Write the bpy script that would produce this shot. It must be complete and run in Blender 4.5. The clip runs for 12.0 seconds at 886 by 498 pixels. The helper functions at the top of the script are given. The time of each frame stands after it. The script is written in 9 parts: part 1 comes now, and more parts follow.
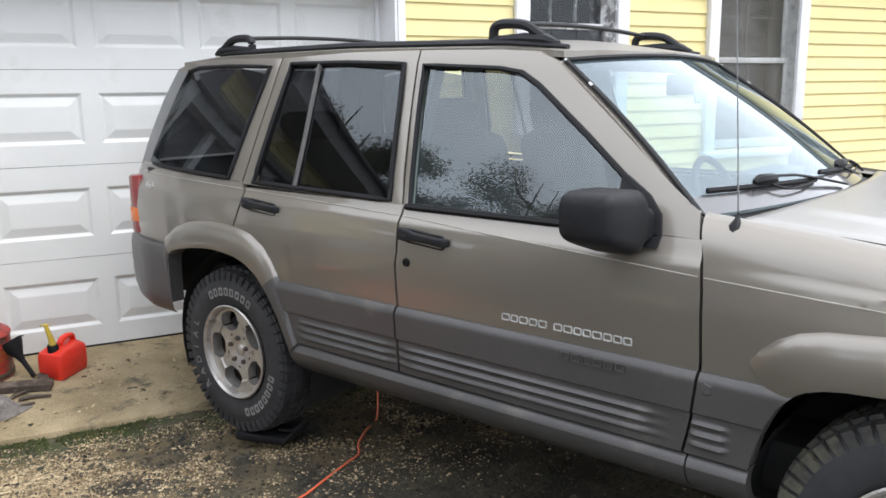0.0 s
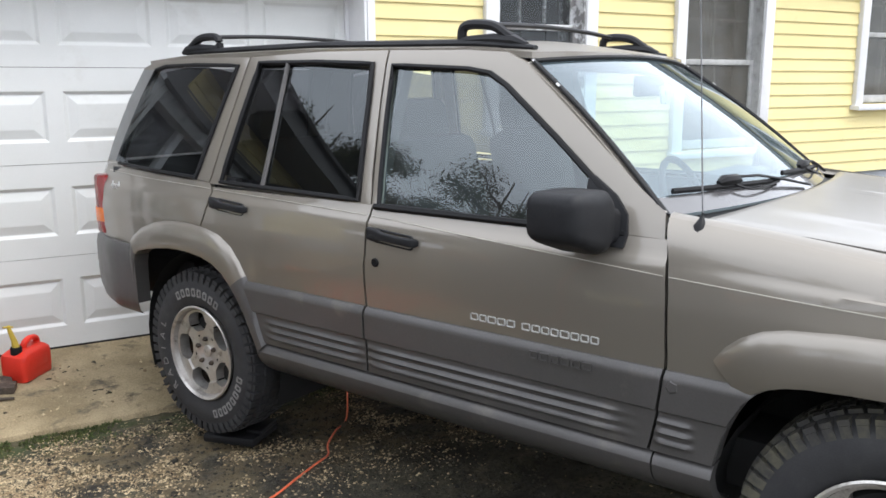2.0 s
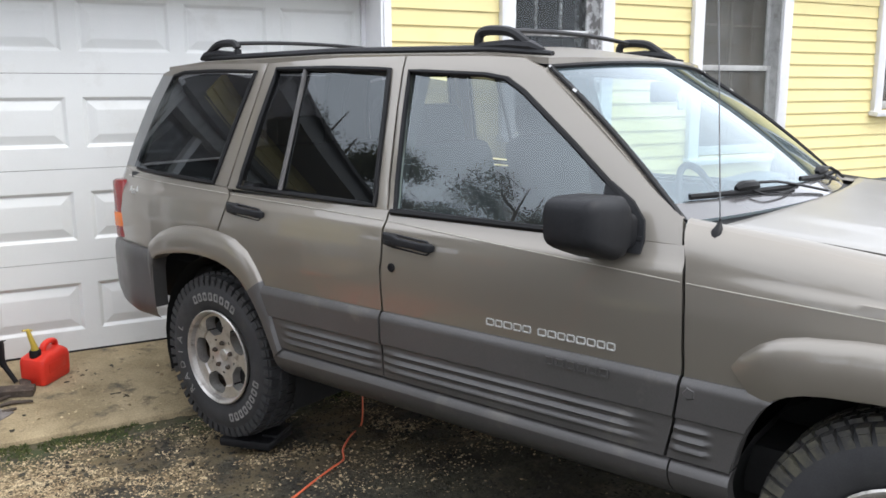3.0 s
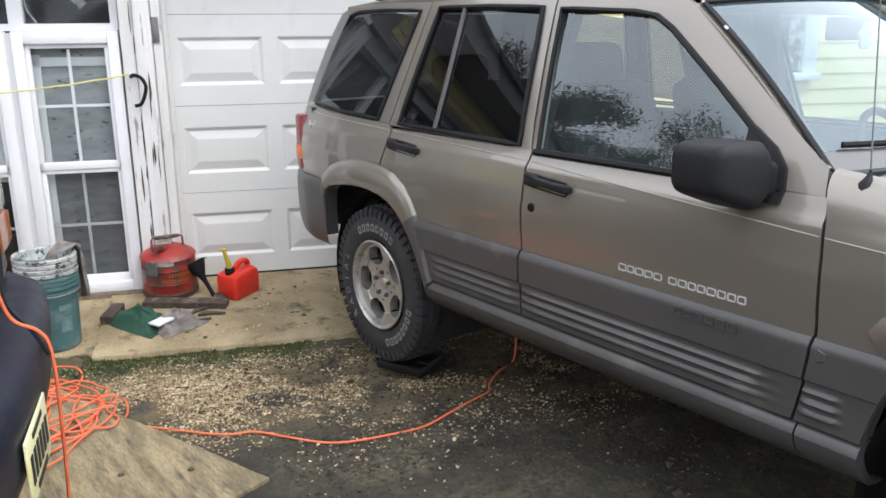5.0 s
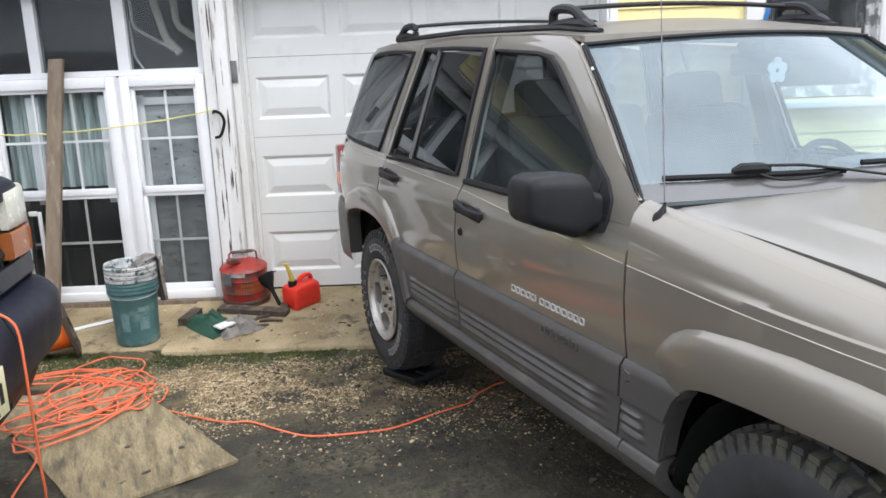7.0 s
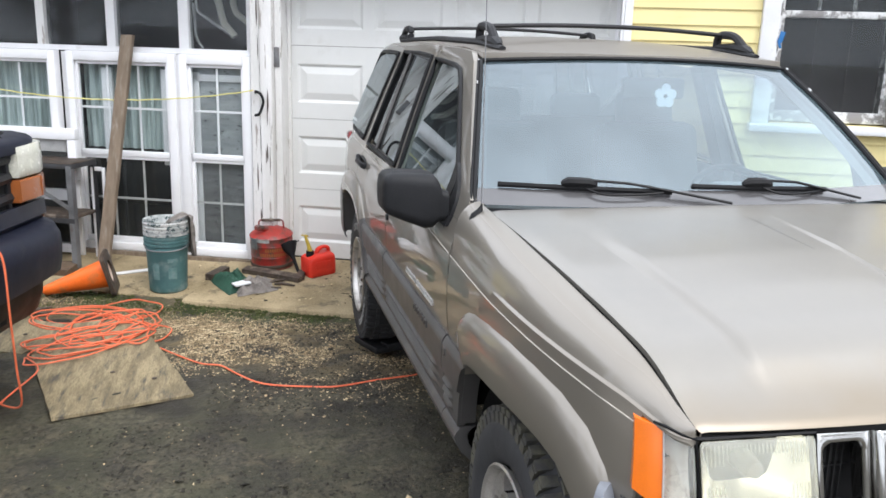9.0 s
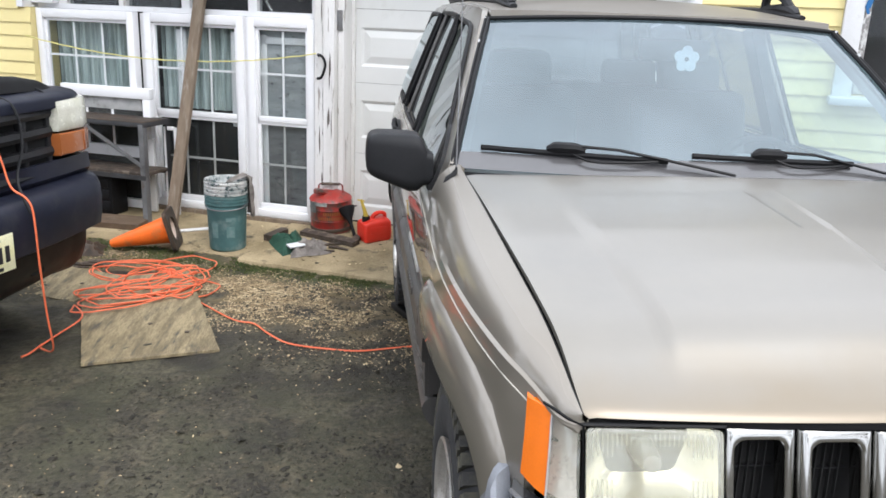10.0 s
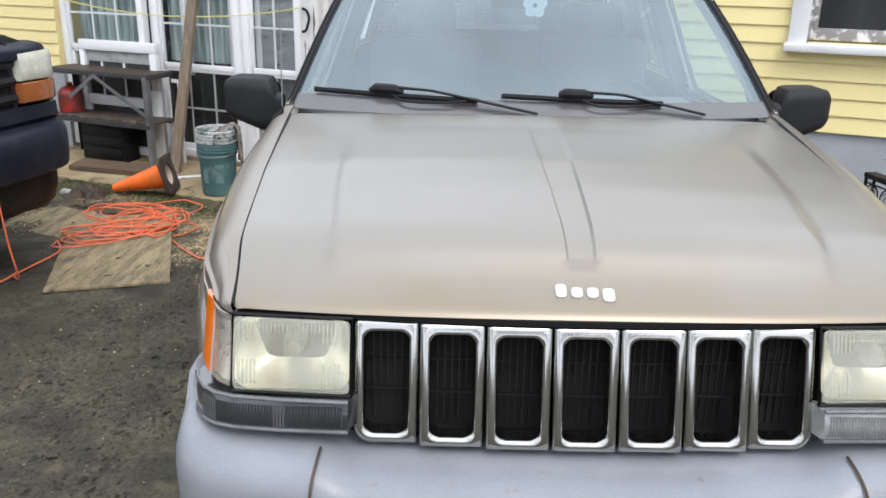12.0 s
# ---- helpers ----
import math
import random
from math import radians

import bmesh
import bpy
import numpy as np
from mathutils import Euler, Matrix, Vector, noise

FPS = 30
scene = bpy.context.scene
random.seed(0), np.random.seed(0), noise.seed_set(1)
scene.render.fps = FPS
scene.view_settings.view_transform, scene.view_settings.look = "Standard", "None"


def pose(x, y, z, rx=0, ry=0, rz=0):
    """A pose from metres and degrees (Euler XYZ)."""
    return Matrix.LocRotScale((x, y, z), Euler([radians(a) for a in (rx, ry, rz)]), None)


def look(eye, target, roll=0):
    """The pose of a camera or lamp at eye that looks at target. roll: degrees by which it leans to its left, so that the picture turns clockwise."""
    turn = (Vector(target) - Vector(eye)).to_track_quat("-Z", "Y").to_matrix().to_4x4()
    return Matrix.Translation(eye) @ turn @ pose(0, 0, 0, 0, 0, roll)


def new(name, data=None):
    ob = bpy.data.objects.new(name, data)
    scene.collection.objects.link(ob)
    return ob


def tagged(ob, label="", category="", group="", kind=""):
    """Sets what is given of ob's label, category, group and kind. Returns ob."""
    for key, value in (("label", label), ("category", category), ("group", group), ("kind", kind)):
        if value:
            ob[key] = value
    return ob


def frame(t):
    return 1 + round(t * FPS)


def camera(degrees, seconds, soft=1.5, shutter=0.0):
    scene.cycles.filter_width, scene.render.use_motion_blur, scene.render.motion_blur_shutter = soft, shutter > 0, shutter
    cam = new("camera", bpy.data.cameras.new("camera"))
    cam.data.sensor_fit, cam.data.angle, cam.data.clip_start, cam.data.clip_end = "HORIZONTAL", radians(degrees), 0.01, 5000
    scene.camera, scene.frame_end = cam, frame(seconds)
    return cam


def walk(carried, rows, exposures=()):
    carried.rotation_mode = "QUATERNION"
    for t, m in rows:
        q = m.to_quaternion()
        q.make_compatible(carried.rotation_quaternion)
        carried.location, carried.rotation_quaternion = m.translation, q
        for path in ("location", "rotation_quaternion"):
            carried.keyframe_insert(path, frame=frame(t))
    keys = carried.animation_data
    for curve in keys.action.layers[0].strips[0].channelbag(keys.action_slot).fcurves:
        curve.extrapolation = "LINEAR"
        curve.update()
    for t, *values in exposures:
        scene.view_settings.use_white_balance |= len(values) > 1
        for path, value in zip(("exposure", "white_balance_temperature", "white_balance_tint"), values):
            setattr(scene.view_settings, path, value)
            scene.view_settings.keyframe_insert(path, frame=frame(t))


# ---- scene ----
cam = camera(56.6, 12.0, soft=1.6)
PATH = [
    (0, (-2.906, -0.241, 1.504), (-1.394, 1.009, 1.116), -0.6),
    (0.5, (-2.904, -0.25, 1.505), (-1.369, 0.971, 1.115), -0.1),
    (1, (-2.907, -0.246, 1.502), (-1.369, 0.973, 1.119), -0.0),
    (1.5, (-2.897, -0.249, 1.498), (-1.35, 0.958, 1.111), -0.1),
    (2, (-2.902, -0.25, 1.505), (-1.347, 0.946, 1.116), -0.3),
    (2.5, (-2.918, -0.244, 1.504), (-1.389, 0.988, 1.122), 0.2),
    (3, (-2.909, -0.249, 1.504), (-1.373, 0.977, 1.129), -0.3),
    (3.5, (-2.908, -0.246, 1.504), (-1.37, 0.976, 1.128), -0.4),
    (3.7, (-2.903, -0.236, 1.503), (-1.386, 1.009, 1.12), -0.0),
    (5.3, (-2.711, -0.518, 1.501), (-1.587, 1.052, 0.982), -0.6),
    (5.5, (-2.657, -0.576, 1.511), (-1.528, 0.994, 0.999), 0.2),
    (6, (-2.434, -0.689, 1.473), (-1.491, 1.018, 1.028), 1.7),
    (6.5, (-2.237, -0.883, 1.497), (-1.41, 0.878, 1.034), -0.5),
    (6.7, (-2.205, -1.025, 1.535), (-1.392, 0.746, 1.084), -1.7),
    (8.3, (-1.593, -1.51, 1.566), (-1.105, 0.377, 1.116), 0.4),
    (8.5, (-1.575, -1.628, 1.573), (-1.084, 0.256, 1.116), 0.1),
    (9, (-1.474, -1.794, 1.612), (-0.995, 0.091, 1.143), 1.8),
    (9.5, (-1.283, -1.81, 1.617), (-1.024, 0.125, 1.181), -0.4),
    (10, (-1.055, -1.777, 1.579), (-0.843, 0.137, 1.037), 2.3),
    (10.5, (-0.869, -1.899, 1.584), (-0.605, 0.014, 1.065), -1.2),
    (11, (-0.69, -2.059, 1.605), (-0.443, -0.147, 1.074), 3.4),
    (11.5, (-0.483, -2.097, 1.612), (-0.264, -0.189, 1.051), 0.4),
    (12, (-0.268, -2.074, 1.593), (-0.26, -0.181, 0.947), 1.2),
]
walk(cam, [(t, look(eye, target, roll)) for t, eye, target, roll in PATH], [(0.0, 0.56), (4.0, 0.52), (6.0, 0.49), (8.0, 0.53), (10.0, 0.50), (11.0, 0.33), (12.0, 0.28)])

# ---- light: a bright overcast sky ----
SUN_EL, SUN_AZ = radians(55), radians(156)
world = bpy.data.worlds.new("overcast_sky")
scene.world = world
world.use_nodes = True
wn, wl = world.node_tree.nodes, world.node_tree.links
wn.clear()
sky = wn.new("ShaderNodeTexSky")
sky.sky_type = "NISHITA"
sky.sun_disc = False
sky.sun_elevation, sky.sun_rotation = SUN_EL, SUN_AZ
sky.air_density, sky.dust_density, sky.ozone_density = 1.0, 6.0, 1.0
grey = wn.new("ShaderNodeHueSaturation")
grey.inputs["Saturation"].default_value = 0.22
bgd = wn.new("ShaderNodeBackground")
bgd.inputs["Strength"].default_value = 0.15
wout = wn.new("ShaderNodeOutputWorld")
wl.new(sky.outputs[0], grey.inputs["Color"])
cloud = wn.new("ShaderNodeMix")
cloud.data_type = "RGBA"
cloud.inputs[0].default_value = 0.8
cloud.inputs[7].default_value = (11.9, 12.6, 14.0, 1)
wl.new(grey.outputs[0], cloud.inputs[6])
wtc, wnz, wmr, whs = [wn.new("ShaderNode" + k) for k in ("TexCoord", "TexNoise", "MapRange", "HueSaturation")]
wnz.inputs["Scale"].default_value, wnz.inputs["Detail"].default_value, wnz.inputs["Roughness"].default_value = 2.2, 5.0, 0.55
wmr.inputs["From Min"].default_value, wmr.inputs["From Max"].default_value = 0.32, 0.68
wmr.inputs["To Min"].default_value, wmr.inputs["To Max"].default_value = 0.78, 1.20
wl.new(wtc.outputs["Generated"], wnz.inputs["Vector"])
wl.new(wnz.outputs["Fac"], wmr.inputs["Value"])
wl.new(wmr.outputs[0], whs.inputs["Value"])
wl.new(cloud.outputs[2], whs.inputs["Color"])
wl.new(whs.outputs[0], bgd.inputs["Color"])
wl.new(bgd.outputs[0], wout.inputs["Surface"])
sun_data = bpy.data.lights.new("sun", "SUN")
sun_data.energy, sun_data.angle, sun_data.color = 1.2, radians(30), (1.0, 0.975, 0.94)
sun = new("sun", sun_data)
sun.matrix_world = look((0, 0, 20), Vector((0, 0, 20)) - Vector((math.sin(SUN_AZ) * math.cos(SUN_EL), math.cos(SUN_AZ) * math.cos(SUN_EL), math.sin(SUN_EL))))


# ---- materials ----
def mat(name, col, rough=0.6, metal=0.0, col2=None, scale=6.0, lo=0.35, hi=0.65, bump=0.0, bscale=80.0, coat=0.0, crough=0.14, island=0.0,
        objrand=0.0, dirt=None, dscale=2.0, dlo=0.55, dhi=0.75, fine=0.12, fscale=220.0, rvar=0.12, stretch=(1, 1, 1)):
    """A procedural surface: two colours mixed by broad noise, fine grain, dirt patches, varied gloss and relief, all at world size."""
    m = bpy.data.materials.new(name)
    m.use_nodes = True
    n, l = m.node_tree.nodes, m.node_tree.links
    bs = n["Principled BSDF"]
    geo = n.new("ShaderNodeNewGeometry")
    mp = n.new("ShaderNodeMapping")
    mp.inputs["Scale"].default_value = stretch
    l.new(geo.outputs["Position"], mp.inputs["Vector"])

    def noise_tex(s, d=5.0, rg=0.55):
        t = n.new("ShaderNodeTexNoise")
        t.inputs["Scale"].default_value, t.inputs["Detail"].default_value, t.inputs["Roughness"].default_value = s, d, rg
        l.new(mp.outputs[0], t.inputs["Vector"])
        return t.outputs["Fac"]

    def ramp(fac, a, b):
        r = n.new("ShaderNodeMapRange")
        r.inputs["From Min"].default_value, r.inputs["From Max"].default_value = a, b
        l.new(fac, r.inputs["Value"])
        return r.outputs[0]

    def mix(fac, a, b):
        x = n.new("ShaderNodeMix")
        x.data_type = "RGBA"
        l.new(fac, x.inputs[0])
        for s, v in ((x.inputs[6], a), (x.inputs[7], b)):
            if isinstance(v, tuple):
                s.default_value = (*v, 1)
            else:
                l.new(v, s)
        return x.outputs[2]

    broad = noise_tex(scale)
    c = mix(ramp(broad, lo, hi), col, col2 or tuple(v * 0.86 for v in col))
    if fine:
        g = n.new("ShaderNodeHueSaturation")
        v = n.new("ShaderNodeMapRange")
        v.inputs["To Min"].default_value, v.inputs["To Max"].default_value = 1 - fine, 1 + fine
        v.inputs["From Min"].default_value, v.inputs["From Max"].default_value = 0.3, 0.7
        l.new(noise_tex(fscale, 3.0), v.inputs["Value"])
        l.new(v.outputs[0], g.inputs["Value"])
        l.new(c, g.inputs["Color"])
        c = g.outputs[0]
    for amount, src in ((island, "island"), (objrand, "object")):
        if amount:
            g = n.new("ShaderNodeHueSaturation")
            v = n.new("ShaderNodeMapRange")
            v.inputs["To Min"].default_value, v.inputs["To Max"].default_value = 1 - amount, 1 + amount
            if src == "island":
                l.new(geo.outputs["Random Per Island"], v.inputs["Value"])
            else:
                l.new(n.new("ShaderNodeObjectInfo").outputs["Random"], v.inputs["Value"])
            l.new(v.outputs[0], g.inputs["Value"])
            l.new(c, g.inputs["Color"])
            c = g.outputs[0]
    if dirt:
        c = mix(ramp(noise_tex(dscale, 8.0, 0.65), dlo, dhi), c, dirt)
    l.new(c, bs.inputs["Base Color"])
    rr = n.new("ShaderNodeMapRange")
    rr.inputs["To Min"].default_value, rr.inputs["To Max"].default_value = max(0.02, rough - rvar), min(1, rough + rvar)
    l.new(noise_tex(scale * 2.3), rr.inputs["Value"])
    l.new(rr.outputs[0], bs.inputs["Roughness"])
    bs.inputs["Metallic"].default_value = metal
    if coat:
        bs.inputs["Coat Weight"].default_value, bs.inputs["Coat Roughness"].default_value = coat, crough
    if bump:
        b = n.new("ShaderNodeBump")
        b.inputs["Strength"].default_value, b.inputs["Distance"].default_value = min(1, bump), 0.01
        l.new(noise_tex(bscale, 6.0, 0.6), b.inputs["Height"])
        l.new(b.outputs[0], bs.inputs["Normal"])
    return m


def glass(name, tint, f0=0.08, rough=0.01, band=None, haze=0.0, haze_col=(0.75, 0.79, 0.80)):
    """A pane: clear or tinted, with the mirror of its two faces and a thin pale film for dust and painted glare."""
    m = bpy.data.materials.new(name)
    m.use_nodes = True
    n, l = m.node_tree.nodes, m.node_tree.links
    n.clear()
    out, mx = n.new("ShaderNodeOutputMaterial"), n.new("ShaderNodeMixShader")
    tr, gl, lw = n.new("ShaderNodeBsdfTransparent"), n.new("ShaderNodeBsdfGlossy"), n.new("ShaderNodeLayerWeight")
    pw, mr = n.new("ShaderNodeMath"), n.new("ShaderNodeMapRange")
    tr.inputs[0].default_value = (*tint, 1)
    gl.inputs["Roughness"].default_value = rough
    gl.inputs["Color"].default_value = (0.90, 0.97, 1, 1)
    lw.inputs["Blend"].default_value = 0.5
    pw.operation = "POWER"
    pw.inputs[1].default_value = 5.0
    mr.inputs["To Min"].default_value, mr.inputs["To Max"].default_value = f0, 1.0
    l.new(lw.outputs["Facing"], pw.inputs[0])
    l.new(pw.outputs[0], mr.inputs["Value"])
    if band:
        geo, sep, br, mc = n.new("ShaderNodeNewGeometry"), n.new("ShaderNodeSeparateXYZ"), n.new("ShaderNodeMapRange"), n.new("ShaderNodeMix")
        br.inputs["From Min"].default_value, br.inputs["From Max"].default_value = band[0], band[1]
        mc.data_type = "RGBA"
        mc.inputs[6].default_value, mc.inputs[7].default_value = (*tint, 1), (*band[2], 1)
        l.new(geo.outputs["Position"], sep.inputs[0])
        l.new(sep.outputs["Z"], br.inputs["Value"])
        l.new(br.outputs[0], mc.inputs[0])
        l.new(mc.outputs[2], tr.inputs[0])
    body = tr.outputs[0]
    if haze:
        geo2, nz, hr, df, hm = n.new("ShaderNodeNewGeometry"), n.new("ShaderNodeTexNoise"), n.new("ShaderNodeMapRange"), n.new("ShaderNodeBsdfDiffuse"), n.new("ShaderNodeMixShader")
        nz.inputs["Scale"].default_value, nz.inputs["Detail"].default_value = 3.5, 6.0
        hr.inputs["From Min"].default_value, hr.inputs["From Max"].default_value = 0.3, 0.7
        hr.inputs["To Min"].default_value, hr.inputs["To Max"].default_value = haze * 0.75, haze * 1.25
        df.inputs["Color"].default_value = (*haze_col, 1)
        l.new(geo2.outputs["Position"], nz.inputs["Vector"])
        l.new(nz.outputs["Fac"], hr.inputs["Value"])
        l.new(hr.outputs[0], hm.inputs[0])
        l.new(tr.outputs[0], hm.inputs[1])
        l.new(df.outputs[0], hm.inputs[2])
        body = hm.outputs[0]
    l.new(mr.outputs[0], mx.inputs[0])
    l.new(body, mx.inputs[1])
    l.new(gl.outputs[0], mx.inputs[2])
    l.new(mx.outputs[0], out.inputs[0])
    return m


M_PAINT = mat("taupe_metallic_paint", (0.250, 0.226, 0.192), 0.40, 0.58, (0.236, 0.212, 0.180), 0.9, lo=0.05, hi=0.95, coat=1.0, crough=0.03, fine=0.0, rvar=0.02)
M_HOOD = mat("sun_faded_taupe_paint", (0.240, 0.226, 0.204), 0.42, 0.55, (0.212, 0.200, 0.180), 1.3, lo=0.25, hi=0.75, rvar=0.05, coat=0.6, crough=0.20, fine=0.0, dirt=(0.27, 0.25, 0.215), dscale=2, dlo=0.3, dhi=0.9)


def tan_front_edge(m, colour, y0, y1):
    """Tan painted along the hood's front edge, where less sky is mirrored, with an uneven border."""
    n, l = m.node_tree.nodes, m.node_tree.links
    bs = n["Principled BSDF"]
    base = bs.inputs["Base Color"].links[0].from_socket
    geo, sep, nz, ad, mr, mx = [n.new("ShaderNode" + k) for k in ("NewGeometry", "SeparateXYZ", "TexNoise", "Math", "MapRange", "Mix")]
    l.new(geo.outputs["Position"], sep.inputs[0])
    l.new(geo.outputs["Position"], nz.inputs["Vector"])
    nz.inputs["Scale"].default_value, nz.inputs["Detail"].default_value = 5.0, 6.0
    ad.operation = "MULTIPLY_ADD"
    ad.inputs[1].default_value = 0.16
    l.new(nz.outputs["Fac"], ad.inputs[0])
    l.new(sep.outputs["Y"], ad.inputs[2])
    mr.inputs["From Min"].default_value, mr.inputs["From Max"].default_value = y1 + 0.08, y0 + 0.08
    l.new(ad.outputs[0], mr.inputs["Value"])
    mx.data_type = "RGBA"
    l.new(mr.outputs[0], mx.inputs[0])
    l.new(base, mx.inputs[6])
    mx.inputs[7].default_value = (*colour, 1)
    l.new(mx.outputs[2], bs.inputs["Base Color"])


def faded_tops(m, rough, weight):
    """Clear coat that sun has dulled where the sheet faces the sky."""
    n, l = m.node_tree.nodes, m.node_tree.links
    bs = n["Principled BSDF"]
    geo, sep = n.new("ShaderNodeNewGeometry"), n.new("ShaderNodeSeparateXYZ")
    l.new(geo.outputs["Normal"], sep.inputs[0])
    for key, v in (("Coat Roughness", rough), ("Coat Weight", weight)):
        mr = n.new("ShaderNodeMapRange")
        mr.inputs["From Min"].default_value, mr.inputs["From Max"].default_value = 0.60, 0.90
        mr.inputs["To Min"].default_value, mr.inputs["To Max"].default_value = bs.inputs[key].default_value, v
        l.new(sep.outputs["Z"], mr.inputs["Value"])
        l.new(mr.outputs[0], bs.inputs[key])


faded_tops(M_PAINT, 0.30, 0.5)
# the weaker sky reflection at the hood's front goes into its colour
tan_front_edge(M_HOOD, (0.228, 0.190, 0.140), -0.58, -0.45)
M_CLAD = mat("grey_plastic_cladding", (0.090, 0.085, 0.083), 0.38, 0.20, (0.078, 0.074, 0.071), 4, fine=0.08, dirt=(0.17, 0.155, 0.135), dscale=5, dlo=0.58, dhi=0.8)
M_PILLAR = mat("dull_grey_pillar_plastic", (0.20, 0.20, 0.198), 0.4, 0.1, (0.17, 0.17, 0.168), 8, fine=0.06)
M_BUMP = mat("pale_grey_bumper_plastic", (0.225, 0.238, 0.265), 0.34, 0.0, (0.19, 0.20, 0.222), 5, fine=0.06, dirt=(0.13, 0.125, 0.12), dscale=9, dlo=0.63, dhi=0.74)
M_BLACK = mat("black_rubber_trim", (0.010, 0.010, 0.011), 0.5, fine=0.1)
M_BPLAST = mat("black_textured_plastic", (0.014, 0.0145, 0.016), 0.48, 0, (0.020, 0.020, 0.022), 6, bump=0.12, bscale=700)
for m_ in (M_BLACK, M_BPLAST):
    m_.node_tree.nodes["Principled BSDF"].inputs["Specular IOR Level"].default_value = 0.20
M_FRIT = mat("grey_ceramic_glass_edge", (0.085, 0.083, 0.085), 0.25, 0, fine=0.0, rvar=0.03, coat=1.0, crough=0.04)
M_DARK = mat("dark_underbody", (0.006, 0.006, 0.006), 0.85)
M_INT = mat("grey_interior_cloth", (0.045, 0.047, 0.05), 0.85, col2=(0.035, 0.037, 0.04), bump=0.1, bscale=500)
M_DASH = mat("grey_dashboard_vinyl", (0.13, 0.134, 0.136), 0.6)
M_CHROME = mat("chrome", (0.46, 0.455, 0.44), 0.09, 1.0, (0.39, 0.385, 0.37), 7, fine=0.03, dirt=(0.40, 0.38, 0.33), dscale=16, dlo=0.66, dhi=0.85)
M_ALLOY = mat("dirty_alloy", (0.58, 0.56, 0.53), 0.34, 0.75, (0.46, 0.43, 0.40), 14, dirt=(0.14, 0.11, 0.09), dscale=20, dlo=0.55, dhi=0.75)
M_TYRE = mat("worn_tyre_rubber", (0.030, 0.029, 0.028), 0.8, 0, (0.045, 0.043, 0.04), 9, bump=0.15, bscale=160, dirt=(0.088, 0.082, 0.056), dscale=14, dlo=0.44, dhi=0.64)
M_TYREB = mat("dark_tyre_rubber", (0.022, 0.022, 0.024), 0.75, 0, (0.030, 0.030, 0.031), 9, bump=0.12, bscale=160, dirt=(0.055, 0.052, 0.048), dscale=9, dlo=0.6, dhi=0.85)
M_LETTER = mat("dull_white_rubber", (0.24, 0.235, 0.225), 0.7, 0, (0.14, 0.137, 0.13), 30)
M_SILVER = mat("silver_badge", (0.60, 0.60, 0.585), 0.3, 0.3)
M_STRIPE = mat("cream_pinstripe", (0.42, 0.395, 0.34), 0.5)
M_RED = mat("red_lamp_lens", (0.25, 0.012, 0.012), 0.15, coat=0.8)
M_AMBER = mat("amber_lamp_lens", (0.80, 0.17, 0.008), 0.18, coat=0.8, fine=0.03)
M_AMBERD = mat("dusty_amber_lens", (0.34, 0.105, 0.03), 0.25, coat=0.6, fine=0.05)
M_LAMPIN = mat("lamp_reflector", (0.90, 0.89, 0.83), 0.32, 0.95, (0.85, 0.83, 0.74), 10)
M_CLEARB = mat("white_lamp_back", (0.46, 0.44, 0.435), 0.30, 0.4, (0.36, 0.34, 0.335), 20)
M_HAZE = mat("hazed_lamp_lens", (0.62, 0.61, 0.50), 0.25, 0.1, (0.70, 0.69, 0.60), 12, coat=0.6)
M_CLEARL = mat("ribbed_clear_lens", (0.30, 0.30, 0.295), 0.16, 0.25, (0.24, 0.24, 0.24), 12, coat=0.6)
M_SMOKEE = mat("grey_lens_edge", (0.13, 0.13, 0.135), 0.22, 0.1, (0.09, 0.09, 0.095), 20, coat=0.5)
M_SMOKEL = mat("ribbed_dark_lens", (0.035, 0.037, 0.04), 0.12, 0.1, coat=0.8)
G_CLEAR = glass("clear_car_glass", (0.72, 0.82, 0.80), 0.105, haze=0.010)
G_TINT = glass("dark_tinted_glass", (0.16, 0.16, 0.17), 0.075, haze=0.004)
# the bluish film is dust plus sky glare painted into the glass
G_SCREEN = glass("windscreen_glass", (0.66, 0.79, 0.83), 0.15, band=(1.49, 1.57, (0.25, 0.28, 0.40)), haze=0.08, haze_col=(0.55, 0.76, 0.86))
G_LENS = glass("hazed_lens_glass", (0.97, 0.96, 0.90), 0.05, 0.04, haze=0.15, haze_col=(0.86, 0.84, 0.72))
G_FLUTE = glass("lens_flute_glass", (0.88, 0.88, 0.82), 0.06, 0.08, haze=0.18, haze_col=(0.85, 0.84, 0.76))
G_HOUSE = glass("house_window_glass", (0.965, 0.98, 0.98), 0.036, 0.02, haze=0.012)
G_HDARK = glass("old_window_glass", (0.75, 0.76, 0.76), 0.016, 0.03, haze=0.05, haze_col=(0.40, 0.40, 0.42))

G_DULL = glass("screened_window_glass", (0.5, 0.5, 0.48), 0.02, 0.05, haze=0.26, haze_col=(0.34, 0.32, 0.28))
M_YELLOW = mat("yellow_clapboard_paint", (0.80, 0.685, 0.335), 0.55, 0, (0.77, 0.65, 0.305), 1.6, bump=0.05, bscale=120, fine=0.03, objrand=0.03, dirt=(0.64, 0.53, 0.26), dscale=3.5, dlo=0.6, dhi=0.85)
M_WHITE = mat("white_trim_paint", (0.76, 0.76, 0.77), 0.5, 0, (0.70, 0.70, 0.71), 5, fine=0.04, dirt=(0.48, 0.46, 0.42), dscale=6, dlo=0.62, dhi=0.82)
M_VINYL = mat("white_vinyl", (0.82, 0.82, 0.84), 0.35, 0, (0.78, 0.78, 0.79), 6, fine=0.03, dirt=(0.58, 0.56, 0.50), dscale=8, dlo=0.64, dhi=0.85)
